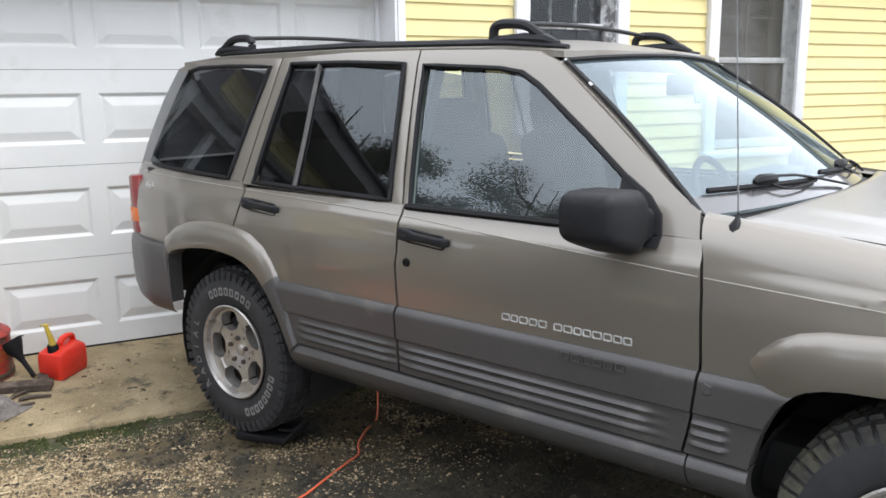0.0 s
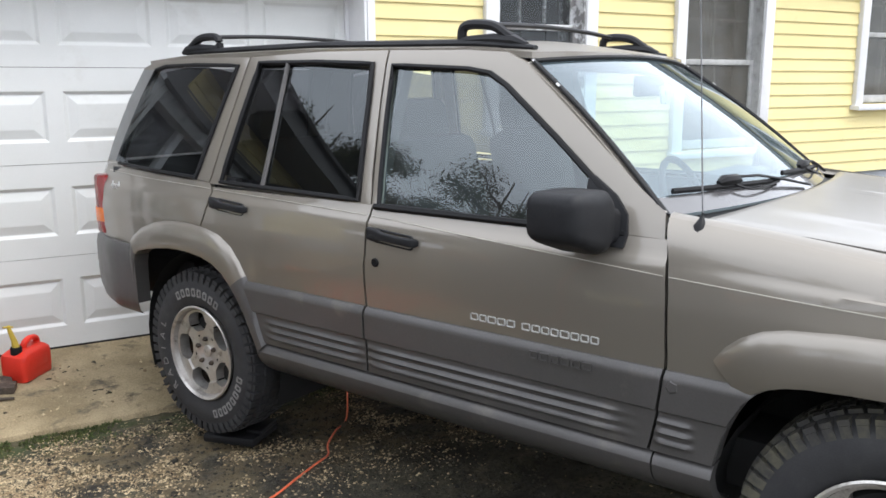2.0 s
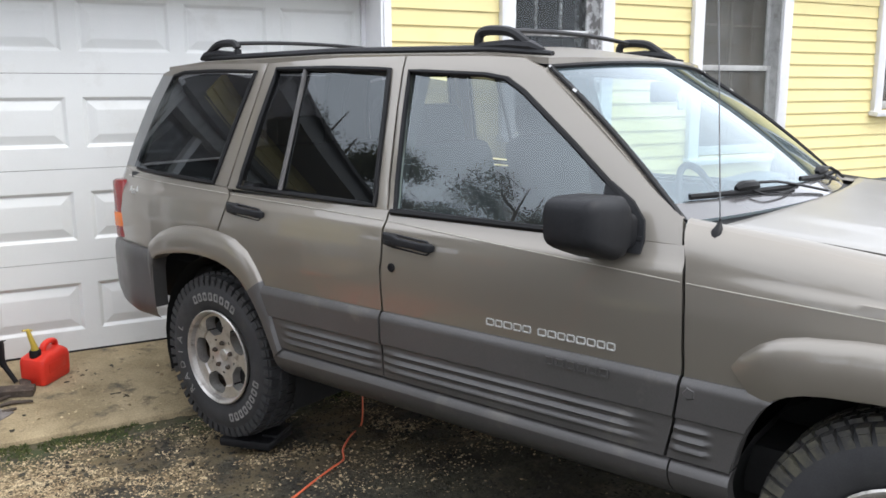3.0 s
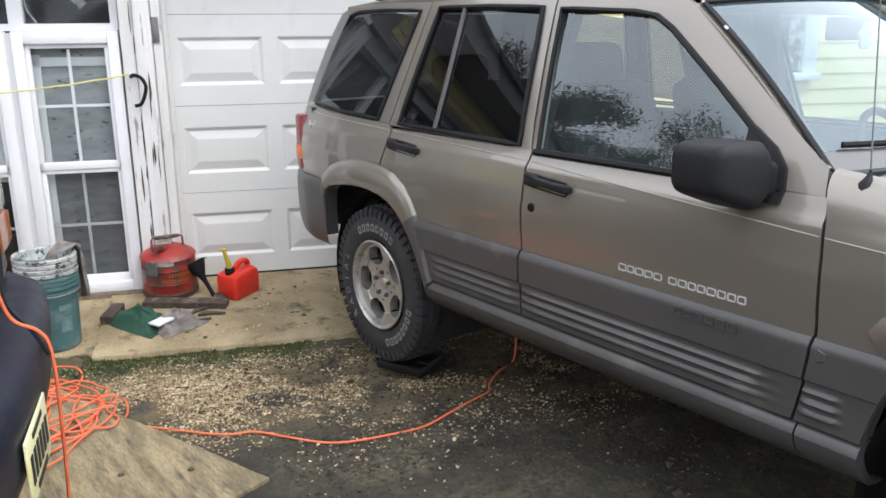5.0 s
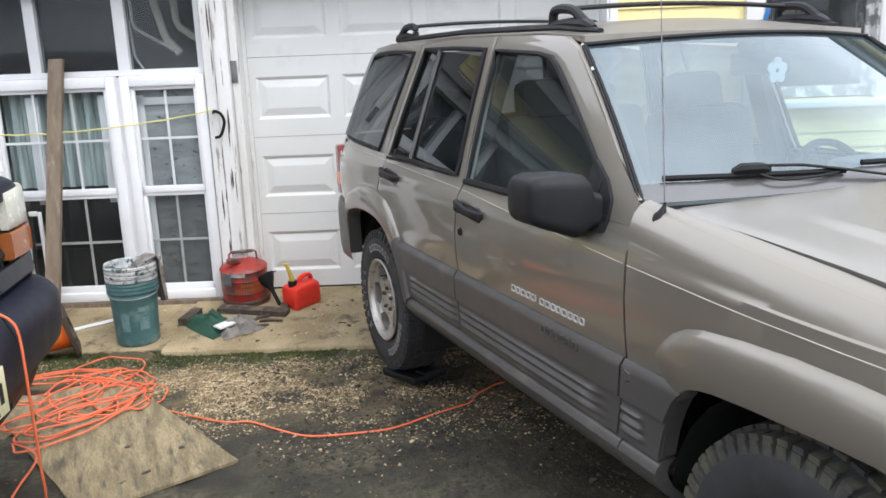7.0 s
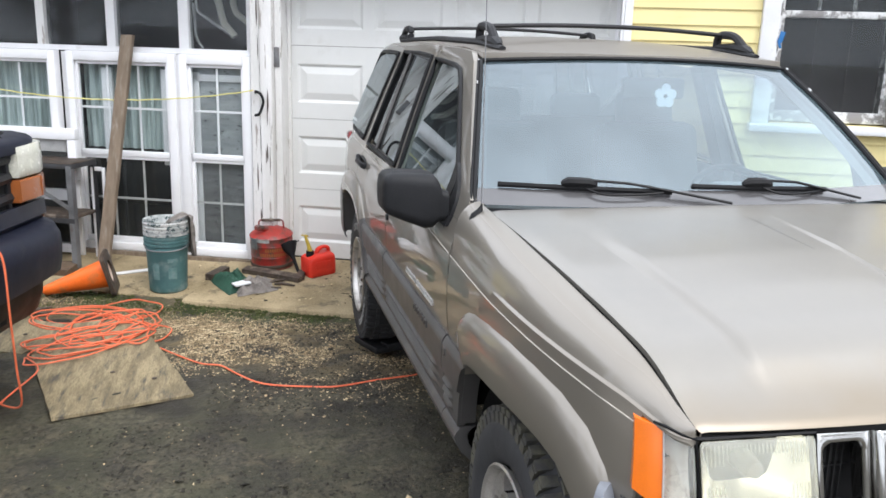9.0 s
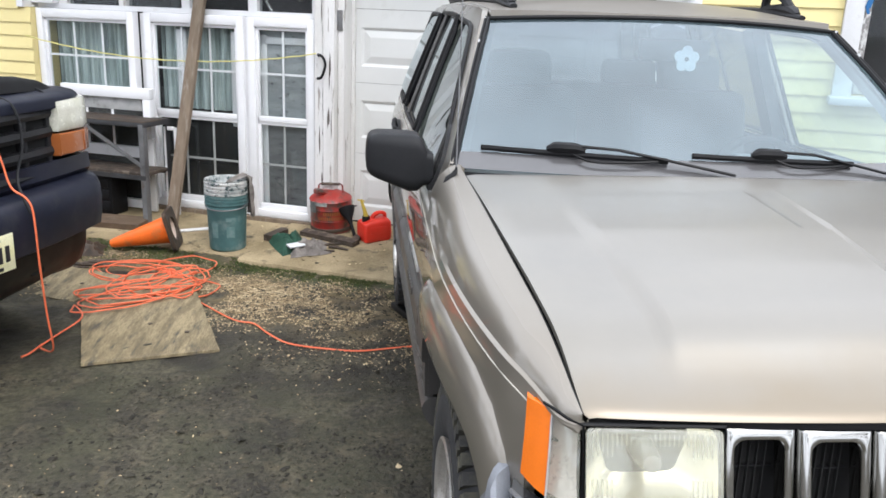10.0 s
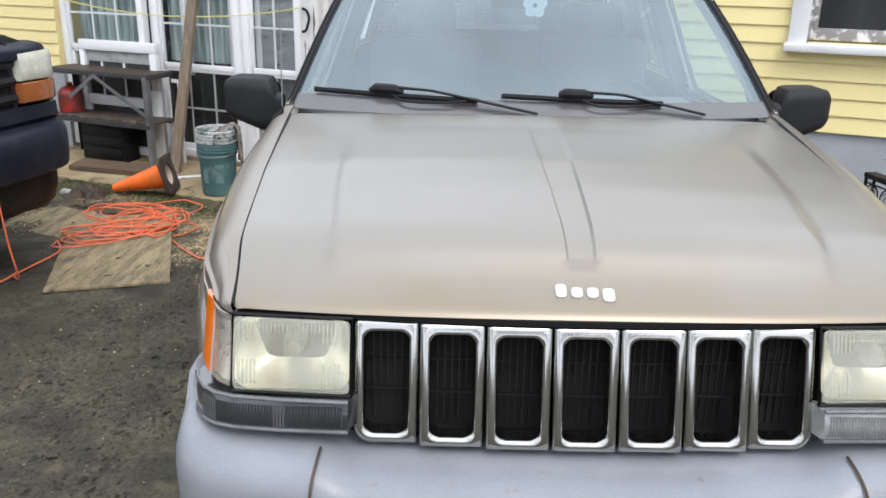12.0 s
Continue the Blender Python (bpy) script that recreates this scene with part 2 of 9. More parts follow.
M_DOOR = mat("white_enamel_door", (0.70, 0.705, 0.69), 0.42, 0, (0.655, 0.66, 0.64), 1.8, fine=0.02, dirt=(0.52, 0.51, 0.47), dscale=2.2, dlo=0.6, dhi=0.85)
M_PEEL = mat("peeling_white_paint", (0.74, 0.73, 0.72), 0.65, 0, (0.66, 0.65, 0.63), 9, bump=0.35, bscale=60, fine=0.06, dirt=(0.34, 0.31, 0.28), dscale=22, dlo=0.585, dhi=0.63, stretch=(1, 1, 0.12))
M_PEELF = mat("flaking_sash_paint", (0.70, 0.70, 0.70), 0.65, 0, (0.58, 0.575, 0.565), 20, bump=0.3, bscale=90, dirt=(0.25, 0.24, 0.235), dscale=20, dlo=0.46, dhi=0.53, stretch=(0.6, 0.6, 0.6))
M_FOUND = mat("grey_painted_foundation", (0.36, 0.378, 0.405), 0.75, 0, (0.31, 0.326, 0.352), 3, bump=0.2, bscale=50, dirt=(0.20, 0.195, 0.19), dscale=5, dlo=0.62, dhi=0.80)
M_SOFFIT = mat("grey_soffit", (0.20, 0.195, 0.19), 0.7)
M_SHINGLE = mat("dark_shingles", (0.075, 0.072, 0.07), 0.9, bump=0.4, bscale=40)
M_SASHG = mat("weathered_grey_sash", (0.46, 0.46, 0.45), 0.6, 0, (0.36, 0.36, 0.35), 14, dirt=(0.25, 0.24, 0.22), dscale=14)
# darker copy of the white board, with the shade in its colour
M_BOARDSH = mat("shaded_white_board", (0.15, 0.15, 0.15), 0.8, 0, (0.10, 0.10, 0.10), 6, dirt=(0.04, 0.042, 0.045), dscale=11, dlo=0.60, dhi=0.64, stretch=(1, 1, 3.2))
# near-black: the shade of unlit rooms is put into this colour
M_ROOM = mat("room_shade_black", (0.035, 0.033, 0.03), 0.9, col2=(0.02, 0.02, 0.018), scale=2)
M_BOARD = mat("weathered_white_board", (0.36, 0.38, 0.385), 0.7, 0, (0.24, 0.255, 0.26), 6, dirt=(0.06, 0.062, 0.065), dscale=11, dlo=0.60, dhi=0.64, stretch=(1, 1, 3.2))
M_CURTAIN = mat("pale_green_curtain", (0.52, 0.60, 0.585), 0.9, 0, (0.22, 0.27, 0.26), 6, stretch=(4, 4, 0.3))
M_CONC = mat("stained_concrete", (0.385, 0.303, 0.182), 0.85, 0, (0.24, 0.185, 0.103), 3.6, bump=0.4, bscale=45, fine=0.25, fscale=130, dirt=(0.09, 0.075, 0.05), dscale=6.5, dlo=0.555, dhi=0.68)
M_CHIP = mat("wood_chips", (0.46, 0.365, 0.225), 0.9, 0, (0.22, 0.155, 0.085), 20, island=0.55, fine=0.2)
M_CRUMB = mat("dirt_crumbs", (0.060, 0.053, 0.037), 0.95, 0, (0.024, 0.021, 0.015), 10, island=0.6)
M_GRASS = mat("moss_and_grass", (0.055, 0.085, 0.022), 0.9, 0, (0.09, 0.10, 0.03), 9, island=0.4)
M_PLY = mat("weathered_plywood", (0.30, 0.240, 0.140), 0.85, 0, (0.165, 0.130, 0.076), 7, lo=0.40, hi=0.62, bump=0.3, bscale=60, fine=0.25, fscale=70, dirt=(0.085, 0.074, 0.056), dscale=9, dlo=0.53, dhi=0.68, stretch=(2.6, 0.45, 1))
M_WOOD = mat("weathered_plank", (0.24, 0.185, 0.135), 0.85, 0, (0.16, 0.12, 0.085), 4, bump=0.25, bscale=70, dirt=(0.30, 0.26, 0.21), dscale=6, stretch=(5, 5, 0.6))
M_DWOOD = mat("wet_dark_wood", (0.085, 0.062, 0.046), 0.75, 0, (0.042, 0.031, 0.024), 14, bump=0.5, bscale=60, dirt=(0.17, 0.135, 0.105), dscale=16, dlo=0.54, dhi=0.66)
M_BRWOOD = mat("brown_stained_wood", (0.13, 0.085, 0.052), 0.75, 0, (0.085, 0.056, 0.036), 6, bump=0.2, dirt=(0.16, 0.13, 0.10), dscale=8, stretch=(1, 4, 4))
M_CORD = mat("orange_cord", (0.85, 0.19, 0.085), 0.5, 0, (0.72, 0.15, 0.065), 12, fine=0.05)
M_ROPE = mat("yellow_rope", (0.72, 0.66, 0.25), 0.8)
M_BUCKET = mat("teal_plastic", (0.082, 0.185, 0.19), 0.55, 0, (0.060, 0.135, 0.14), 7, dirt=(0.21, 0.28, 0.28), dscale=9, dlo=0.48, dhi=0.70)
M_BRIM = mat("paint_splashed_rim", (0.62, 0.62, 0.61), 0.5, 0, (0.34, 0.37, 0.37), 18, dirt=(0.035, 0.07, 0.075), dscale=24, dlo=0.52, dhi=0.60)
M_BUCKL = mat("scuffed_print", (0.17, 0.26, 0.26), 0.6, 0, (0.10, 0.20, 0.20), 30)
M_BENCH = mat("dark_bench_steel", (0.075, 0.077, 0.082), 0.5, 0.4, (0.05, 0.05, 0.053), 9, dirt=(0.07, 0.05, 0.036), dscale=10)
M_RAG = mat("grey_rag", (0.26, 0.235, 0.215), 0.95, 0, (0.12, 0.105, 0.095), 14, bump=0.4, bscale=90)
M_CANRED = mat("worn_red_steel", (0.36, 0.030, 0.022), 0.40, 0, (0.27, 0.024, 0.018), 7, dirt=(0.070, 0.042, 0.034), dscale=9, dlo=0.45, dhi=0.60)
M_RUSTBK = mat("grimy_dark_steel", (0.05, 0.043, 0.038), 0.6, 0.4, (0.09, 0.06, 0.04), 14)
M_LABEL = mat("worn_paper_label", (0.42, 0.42, 0.40), 0.6, 0, (0.14, 0.16, 0.16), 18)
M_LABELD = mat("dark_label", (0.07, 0.085, 0.09), 0.5, 0, (0.14, 0.15, 0.15), 18)
M_GOLD = mat("faded_gold_print", (0.30, 0.10, 0.03), 0.5)
M_GASRED = mat("red_polyethylene", (0.72, 0.035, 0.018), 0.38, 0, (0.62, 0.03, 0.016), 8, fine=0.04)
M_SPOUT = mat("yellow_plastic", (0.62, 0.45, 0.07), 0.5)
M_CONE = mat("orange_cone_rubber", (0.88, 0.16, 0.015), 0.5, 0, (0.78, 0.13, 0.012), 7, dirt=(0.45, 0.15, 0.05), dscale=9)
M_CONEIN = mat("pale_cone_inside", (0.62, 0.50, 0.42), 0.7)
M_TARP = mat("dark_green_cloth", (0.018, 0.075, 0.045), 0.8, 0, (0.012, 0.05, 0.032), 9, bump=0.3)
M_FRESH = mat("pale_blue_card", (0.50, 0.56, 0.60), 0.7)
M_PAPER = mat("white_paper", (0.72, 0.73, 0.75), 0.7)
M_NAVY = mat("navy_black_paint", (0.008, 0.009, 0.018), 0.36, 0, (0.015, 0.017, 0.03), 4, coat=0.3, dirt=(0.035, 0.035, 0.04), dscale=5)
M_NAVYP = mat("faded_black_bumper", (0.010, 0.012, 0.022), 0.42, 0, (0.014, 0.016, 0.028), 6, dirt=(0.03, 0.03, 0.036), dscale=8)
for m_ in (M_NAVY, M_NAVYP):
    m_.node_tree.nodes["Principled BSDF"].inputs["Specular IOR Level"].default_value = 0.25
M_PLATE = mat("pale_yellow_plate", (0.75, 0.70, 0.32), 0.4, 0, (0.78, 0.75, 0.50), 8)
M_INK = mat("black_ink", (0.02, 0.02, 0.022), 0.5)
M_STEEL = mat("dull_galvanised_steel", (0.24, 0.245, 0.255), 0.5, 0.5, (0.16, 0.16, 0.165), 9, dirt=(0.12, 0.08, 0.055), dscale=10)
M_BLUEJUG = mat("blue_plastic_jug", (0.010, 0.105, 0.46), 0.35, 0, (0.012, 0.085, 0.38), 6)
M_BARK = mat("bark", (0.075, 0.06, 0.045), 0.95, bump=0.5, bscale=25)
M_LEAF = mat("foliage", (0.045, 0.06, 0.022), 0.75, 0, (0.07, 0.065, 0.025), 3, island=0.4)
M_BLUETAPE = mat("blue_tape", (0.02, 0.16, 0.42), 0.6)
M_PIPE = mat("chrome_tubing", (0.75, 0.75, 0.74), 0.2, 0.9)
M_CUSH = mat("cream_tubing", (0.78, 0.76, 0.66), 0.5)


def ground_material():
    """Trodden damp soil: dark and drier patches, a band of brown wood litter before the apron, moss along its edge, and
    a mud strip darkened for the car's shade.
    """
    m = mat("trodden_soil", (0.066, 0.058, 0.037), 0.84, 0, (0.026, 0.022, 0.016), 3.0, lo=0.40, hi=0.60, bump=1.0, bscale=42, fine=0.75, fscale=48,
            dirt=(0.098, 0.080, 0.050), dscale=9.0, dlo=0.56, dhi=0.66, rvar=0.25)
    n, l = m.node_tree.nodes, m.node_tree.links
    bs = n["Principled BSDF"]
    base = bs.inputs["Base Color"].links[0].from_socket
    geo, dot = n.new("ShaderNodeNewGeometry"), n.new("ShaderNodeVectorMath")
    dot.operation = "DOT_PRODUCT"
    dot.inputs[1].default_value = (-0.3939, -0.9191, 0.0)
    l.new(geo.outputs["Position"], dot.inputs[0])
    # the last row is dark mud that also paints in shade by the car
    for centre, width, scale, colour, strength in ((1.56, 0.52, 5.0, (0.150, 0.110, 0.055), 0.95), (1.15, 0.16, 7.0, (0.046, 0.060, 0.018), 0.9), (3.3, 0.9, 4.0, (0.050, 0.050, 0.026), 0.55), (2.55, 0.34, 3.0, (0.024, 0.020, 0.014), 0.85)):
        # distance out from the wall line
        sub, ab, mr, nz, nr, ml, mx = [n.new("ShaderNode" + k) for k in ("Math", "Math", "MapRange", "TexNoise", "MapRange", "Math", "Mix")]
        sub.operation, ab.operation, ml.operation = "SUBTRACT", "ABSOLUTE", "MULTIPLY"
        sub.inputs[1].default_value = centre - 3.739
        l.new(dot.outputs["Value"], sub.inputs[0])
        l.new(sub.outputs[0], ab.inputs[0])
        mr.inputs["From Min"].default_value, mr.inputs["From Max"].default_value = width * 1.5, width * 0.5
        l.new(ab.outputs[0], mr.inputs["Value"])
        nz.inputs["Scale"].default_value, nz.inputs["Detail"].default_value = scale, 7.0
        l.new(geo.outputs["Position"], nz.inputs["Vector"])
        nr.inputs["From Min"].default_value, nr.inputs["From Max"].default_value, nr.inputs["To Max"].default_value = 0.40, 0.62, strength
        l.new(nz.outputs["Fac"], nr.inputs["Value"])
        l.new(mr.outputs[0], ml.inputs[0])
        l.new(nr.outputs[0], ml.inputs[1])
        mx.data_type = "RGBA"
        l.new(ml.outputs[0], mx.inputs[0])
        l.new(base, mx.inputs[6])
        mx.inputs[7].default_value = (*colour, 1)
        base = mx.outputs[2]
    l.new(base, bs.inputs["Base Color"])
    return m


M_SOIL = ground_material()


# ---- mesh helpers ----
def part(name, bm, material, parent=None, label="", smooth=True, weld=True):
    """Links a bmesh as one mesh object under a thing or a part."""
    if weld:
        bmesh.ops.remove_doubles(bm, verts=bm.verts, dist=1e-5)
    bmesh.ops.recalc_face_normals(bm, faces=bm.faces)
    me = bpy.data.meshes.new(name)
    if smooth:
        for f in bm.faces:
            f.smooth = True
    bm.to_mesh(me)
    bm.free()
    if smooth:
        me.set_sharp_from_angle(angle=radians(38))
    me.materials.append(material)
    ob = new(name, me)
    ob.parent = parent
    if label:
        tagged(ob, label)
    return ob


def thing(name, m, label, category, group="", kind=""):
    ob = new(name)
    ob.empty_display_size = 0.1
    ob.matrix_world = m
    return tagged(ob, label, category, group, kind)


def raw(name, verts, faces, material, parent=None, label="", smooth=False):
    me = bpy.data.meshes.new(name)
    me.from_pydata([tuple(v) for v in verts], [], faces)
    if smooth:
        me.polygons.foreach_set("use_smooth", [True] * len(me.polygons))
    me.materials.append(material)
    ob = new(name, me)
    ob.parent = parent
    if label:
        tagged(ob, label)
    return ob


def box(bm, c, s, rot=None, bev=0.0, seg=2):
    """A box of centre c and size s, its edges rounded by bev."""
    mtx = Matrix.Translation(c) @ (rot.to_4x4() if rot else Matrix.Identity(4)) @ Matrix.Diagonal((*s, 1))
    vs = bmesh.ops.create_cube(bm, size=1, matrix=mtx)["verts"]
    if bev:
        es = {e for v in vs for e in v.link_edges}
        bmesh.ops.bevel(bm, geom=list(es), offset=bev, segments=seg, affect="EDGES", profile=0.5)
    return bm


def B():
    return bmesh.new()


def boxes(*rows, bev=0.0):
    bm = B()
    for r in rows:
        box(bm, r[0], r[1], r[2] if len(r) > 2 else None, bev)
    return bm


def tube(bm, pts, r, seg=8, radii=None, closed=False, flat=1.0):
    """A round bar along points."""
    pts = [Vector(p) for p in pts]
    n = len(pts)
    rings = []
    up = Vector((0, 0, 1))
    for i, p in enumerate(pts):
        a, b = pts[i - 1] if (i or closed) else p, pts[(i + 1) % n] if (i < n - 1 or closed) else p
        d = (b - a).normalized() if (b - a).length > 1e-9 else Vector((0, 0, 1))
        if abs(d.dot(up)) > 0.98:
            up = Vector((0, 1, 0)) if abs(d.y) < 0.9 else Vector((1, 0, 0))
        s = d.cross(up).normalized()
        u = s.cross(d).normalized()
        rr = radii[i] if radii else r
        rings.append([bm.verts.new(p + (s * math.cos(k * math.tau / seg) + u * flat * math.sin(k * math.tau / seg)) * rr) for k in range(seg)])
    for i in range(n if closed else n - 1):
        A, C = rings[i], rings[(i + 1) % n]
        for k in range(seg):
            bm.faces.new((A[k], A[(k + 1) % seg], C[(k + 1) % seg], C[k]))
    if not closed:
        bm.faces.new(rings[0][::-1])
        bm.faces.new(rings[-1])
    return bm


def lathe(bm, prof, seg=32, axis="z", c=(0, 0, 0), cap=True):
    """A turned form: prof holds (radius, height) rows."""
    def place(r, h, a):
        x, y = r * math.cos(a), r * math.sin(a)
        p = {"z": (x, y, h), "x": (h, x, y), "y": (x, h, y)}[axis]
        return Vector(p) + Vector(c)
    rows = []
    for r, h in prof:
        rows.append([bm.verts.new(place(r, h, k * math.tau / seg)) for k in range(seg)] if r > 1e-6 else [bm.verts.new(place(0, h, 0))])
    for A, C in zip(rows, rows[1:]):
        for k in range(seg):
            k2 = (k + 1) % seg
            if len(A) == 1 and len(C) == 1:
                continue
            if len(A) == 1:
                bm.faces.new((A[0], C[k2], C[k]))
            elif len(C) == 1:
                bm.faces.new((A[k], A[k2], C[0]))
            else:
                bm.faces.new((A[k], A[k2], C[k2], C[k]))
    return bm


def sheet(bm, rows):
    """A skin through rows of points; points that coincide are welded later."""
    vs = [[bm.verts.new(p) for p in r] for r in rows]
    for A, C in zip(vs, vs[1:]):
        for k in range(len(A) - 1):
            q = (A[k], A[k + 1], C[k + 1], C[k])
            co = {tuple(round(x, 5) for x in v.co) for v in q}
            if len(co) >= 3:
                try:
                    bm.faces.new(q)
                except ValueError:
                    pass
    return bm


def rim(bm, off):
    """Folds the open edge of a skin inwards by off, so that it shows thickness."""
    bmesh.ops.remove_doubles(bm, verts=bm.verts, dist=2e-5)
    bmesh.ops.dissolve_degenerate(bm, edges=bm.edges, dist=1e-5)
    es = [e for e in bm.edges if e.is_boundary]
    ret = bmesh.ops.extrude_edge_only(bm, edges=es)["geom"]
    bmesh.ops.translate(bm, vec=off, verts=[g for g in ret if isinstance(g, bmesh.types.BMVert)])
    return bm


def rrect(w, h, r, n=6, corners=None):
    """The outline of a rounded rectangle, anticlockwise; corners may hold a radius for each."""
    out = []
    for (sx, sy, a0), r in zip(((1, 1, 0), (-1, 1, 90), (-1, -1, 180), (1, -1, 270)), corners or (r, r, r, r)):
        cx, cy = sx * (w / 2 - r), sy * (h / 2 - r)
        for k in range(n + 1):
            a = radians(a0 + 90 * k / n)
            out.append((cx + r * math.cos(a), cy + r * math.sin(a)))
    return out


def loops(bm, rings, cap0=False, cap1=False):
    """Bridges closed rings of equal count."""
    vs = [[bm.verts.new(p) for p in r] for r in rings]
    n = len(vs[0])
    for A, C in zip(vs, vs[1:]):
        for k in range(n):
            bm.faces.new((A[k], A[(k + 1) % n], C[(k + 1) % n], C[k]))
    if cap0:
        bm.faces.new(vs[0][::-1])
    if cap1:
        bm.faces.new(vs[-1])
    return bm


def lerp(tab, x):
    """Linear interpolation in a table of (x, y) rows."""
    if x <= tab[0][0]:
        return tab[0][1]
    for (a, p), (b, q) in zip(tab, tab[1:]):
        if x <= b:
            return p + (q - p) * (x - a) / (b - a)
    return tab[-1][1]


def dense(pts, step):
    """Points laid along a polyline at about that step, corners kept."""
    out = [tuple(pts[0])]
    for a, b in zip(pts, pts[1:]):
        a, b = Vector(a), Vector(b)
        n = max(1, round((b - a).length / step))
        out += [tuple(a.lerp(b, k / n)) for k in range(1, n + 1)]
    return out


def smooth_pts(pts, n=6):
    """A Catmull-Rom curve through the points."""
    P = [Vector(p) for p in pts]
    P = [P[0] * 2 - P[1]] + P + [P[-1] * 2 - P[-2]]
    out = []
    for i in range(1, len(P) - 2):
        a, b, c, d = P[i - 1:i + 3]
        for k in range(n):
            t = k / n
            out.append(0.5 * ((2 * b) + (c - a) * t + (2 * a - 5 * b + 4 * c - d) * t * t + (3 * b - a - 3 * c + d) * t ** 3))
    return out + [P[-2]]


def letters(name, text, size, m, material, parent, depth=0.002, label=""):
    """Raised letters in the built-in font."""
    cu = bpy.data.curves.new(name, "FONT")
    cu.body, cu.size, cu.extrude, cu.align_x, cu.align_y = text, size, depth, "CENTER", "CENTER"
    tmp = bpy.data.objects.new(name, cu)
    scene.collection.objects.link(tmp)
    me = bpy.data.meshes.new_from_object(tmp)
    bpy.data.objects.remove(tmp)
    me.transform(m)
    me.materials.clear()
    me.materials.append(material)
    ob = new(name, me)
    ob.parent = parent
    if label:
        tagged(ob, label)
    return ob


rng = random.Random(7)
# The house frame: u along the wall, v out of it, from the foot of the garage door's jamb.
HOUSE = Matrix.Translation((-1.083, 4.532, 0)) @ Matrix.Rotation(radians(-23.2), 4, "Z") @ Matrix.Diagonal((1, -1, 1, 1))


def hp(u, v, z):
    return HOUSE @ Vector((u, v, z))


HROT = Matrix.Translation((-1.083, 4.532, 0)) @ Matrix.Rotation(radians(-23.2), 4, "Z")


def at_house(u, v, z=0.0, turn=0.0):
    """A pose by the wall: local x along it to the right, local y into it."""
    return HROT @ Matrix.Translation((u, -v, z)) @ Matrix.Rotation(radians(turn), 4, "Z")


# ---- ground ----
def ease(t):
    t = min(1.0, max(0.0, t))
    return t * t * (3 - 2 * t)


def house_uv(x, y):
    """The house frame's u and v of a point of the plan."""
    a, b = x + 1.083, y - 4.532
    return 0.9191 * a - 0.3939 * b, -(0.3939 * a + 0.9191 * b)


def slab_z(u, v):
    """The concrete falls away from the door; the strip before the windows lies a little lower."""
    return 0.014 - 0.090 * v - (0.016 if u < -0.42 else 0.0)


def ground_z(x, y):
    """The yard's broad level: it dips towards the concrete's edge."""
    u, v = house_uv(x, y)
    fall = 0.070 * ease((2.35 - v) / 1.15) * ease((u + 4.2) / 0.8) * ease((4.2 - u) / 1.0)
    return -0.035 - fall + 0.030 * ease((2.0 - y) / 1.6) * (1 if x > -1.7 else max(0, 1 + (x + 1.7) / 1.0))


def ground_h(x, y):
    """The level with its lumps."""
    h = ground_z(x, y)
    if -4.3 < x < 2.3 and -2.3 < y < 4.7:
        h += 0.012 * noise.noise((x * 2.1, y * 2.1, 0)) + 0.009 * noise.noise((x * 7, y * 7, 3)) + 0.010 * noise.noise((x * 17, y * 17, 5)) + 0.004 * noise.noise((x * 37, y * 37, 9))
    return h - (0.05 if house_uv(x, y)[1] < 0.9 and -4.3 < x < 2.3 else 0.0)


def axis_steps(lo, hi, step):
    mid = list(np.arange(lo, hi + 1e-6, step))
    far = [0.15, 0.4, 0.9, 2, 4, 8, 16, 35, 80, 200, 600]
    return [lo - f for f in far[::-1]] + mid + [hi + f for f in far]


def make_ground():
    xs, ys = axis_steps(-4.2, 1.8, 0.022), axis_steps(-2.2, 4.6, 0.022)
    verts, faces = [], []
    for y in ys:
        for x in xs:
            verts.append((x, y, ground_h(x, y)))
    w = len(xs)
    for j in range(len(ys) - 1):
        for i in range(w - 1):
            k = j * w + i
            faces.append((k, k + 1, k + w + 1, k + w))
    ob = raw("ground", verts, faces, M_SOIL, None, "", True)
    return tagged(ob, "dark trodden soil with damp and dry patches and a shade-darkened strip by the car", "ground", kind="structure")


make_ground()


def make_slab(name, u0, u1, v0, v1, label):
    """A cast slab with a worn, uneven front edge."""
    n = 60
    bm = B()
    rows = []
    for v, dz in ((v0, 0.0), (v0 + 0.35, 0.0), (v0 + 0.7, 0.0), (v1 - 0.03, 0.0), (v1 - 0.006, -0.006), (v1, -0.02), (v1 + 0.004, -0.12)):
        row = []
        for k in range(n + 1):
            u = u0 + (u1 - u0) * k / n
            e = 0.012 * noise.noise((u * 6, v * 2, 1)) + 0.008 * noise.noise((u * 20, v, 8)) if v > v0 + 0.8 else 0
            row.append((u, -(v + e), slab_z((u0 + u1) / 2, v) + dz + 0.003 * noise.noise((u * 3, v * 3, 2))))
        rows.append(row)
    sheet(bm, rows)
    ob = part(name, bm, M_CONC)
    ob.matrix_world = HROT
    return tagged(ob, label, "concrete slab", kind="structure")


make_slab("pavement_1", -0.42, 2.9, -0.25, 1.01, "stained concrete apron before the garage door")
make_slab("pavement_2", -3.6, -0.425, -0.25, 0.93, "worn concrete strip strewn with dirt")

# chips, crumbs and moss
CHIP = [(-1, -0.6, 0), (0.7, -0.8, 0), (1, 0.5, 0), (-0.5, 0.9, 0), (0.1, 0, 0.55)]


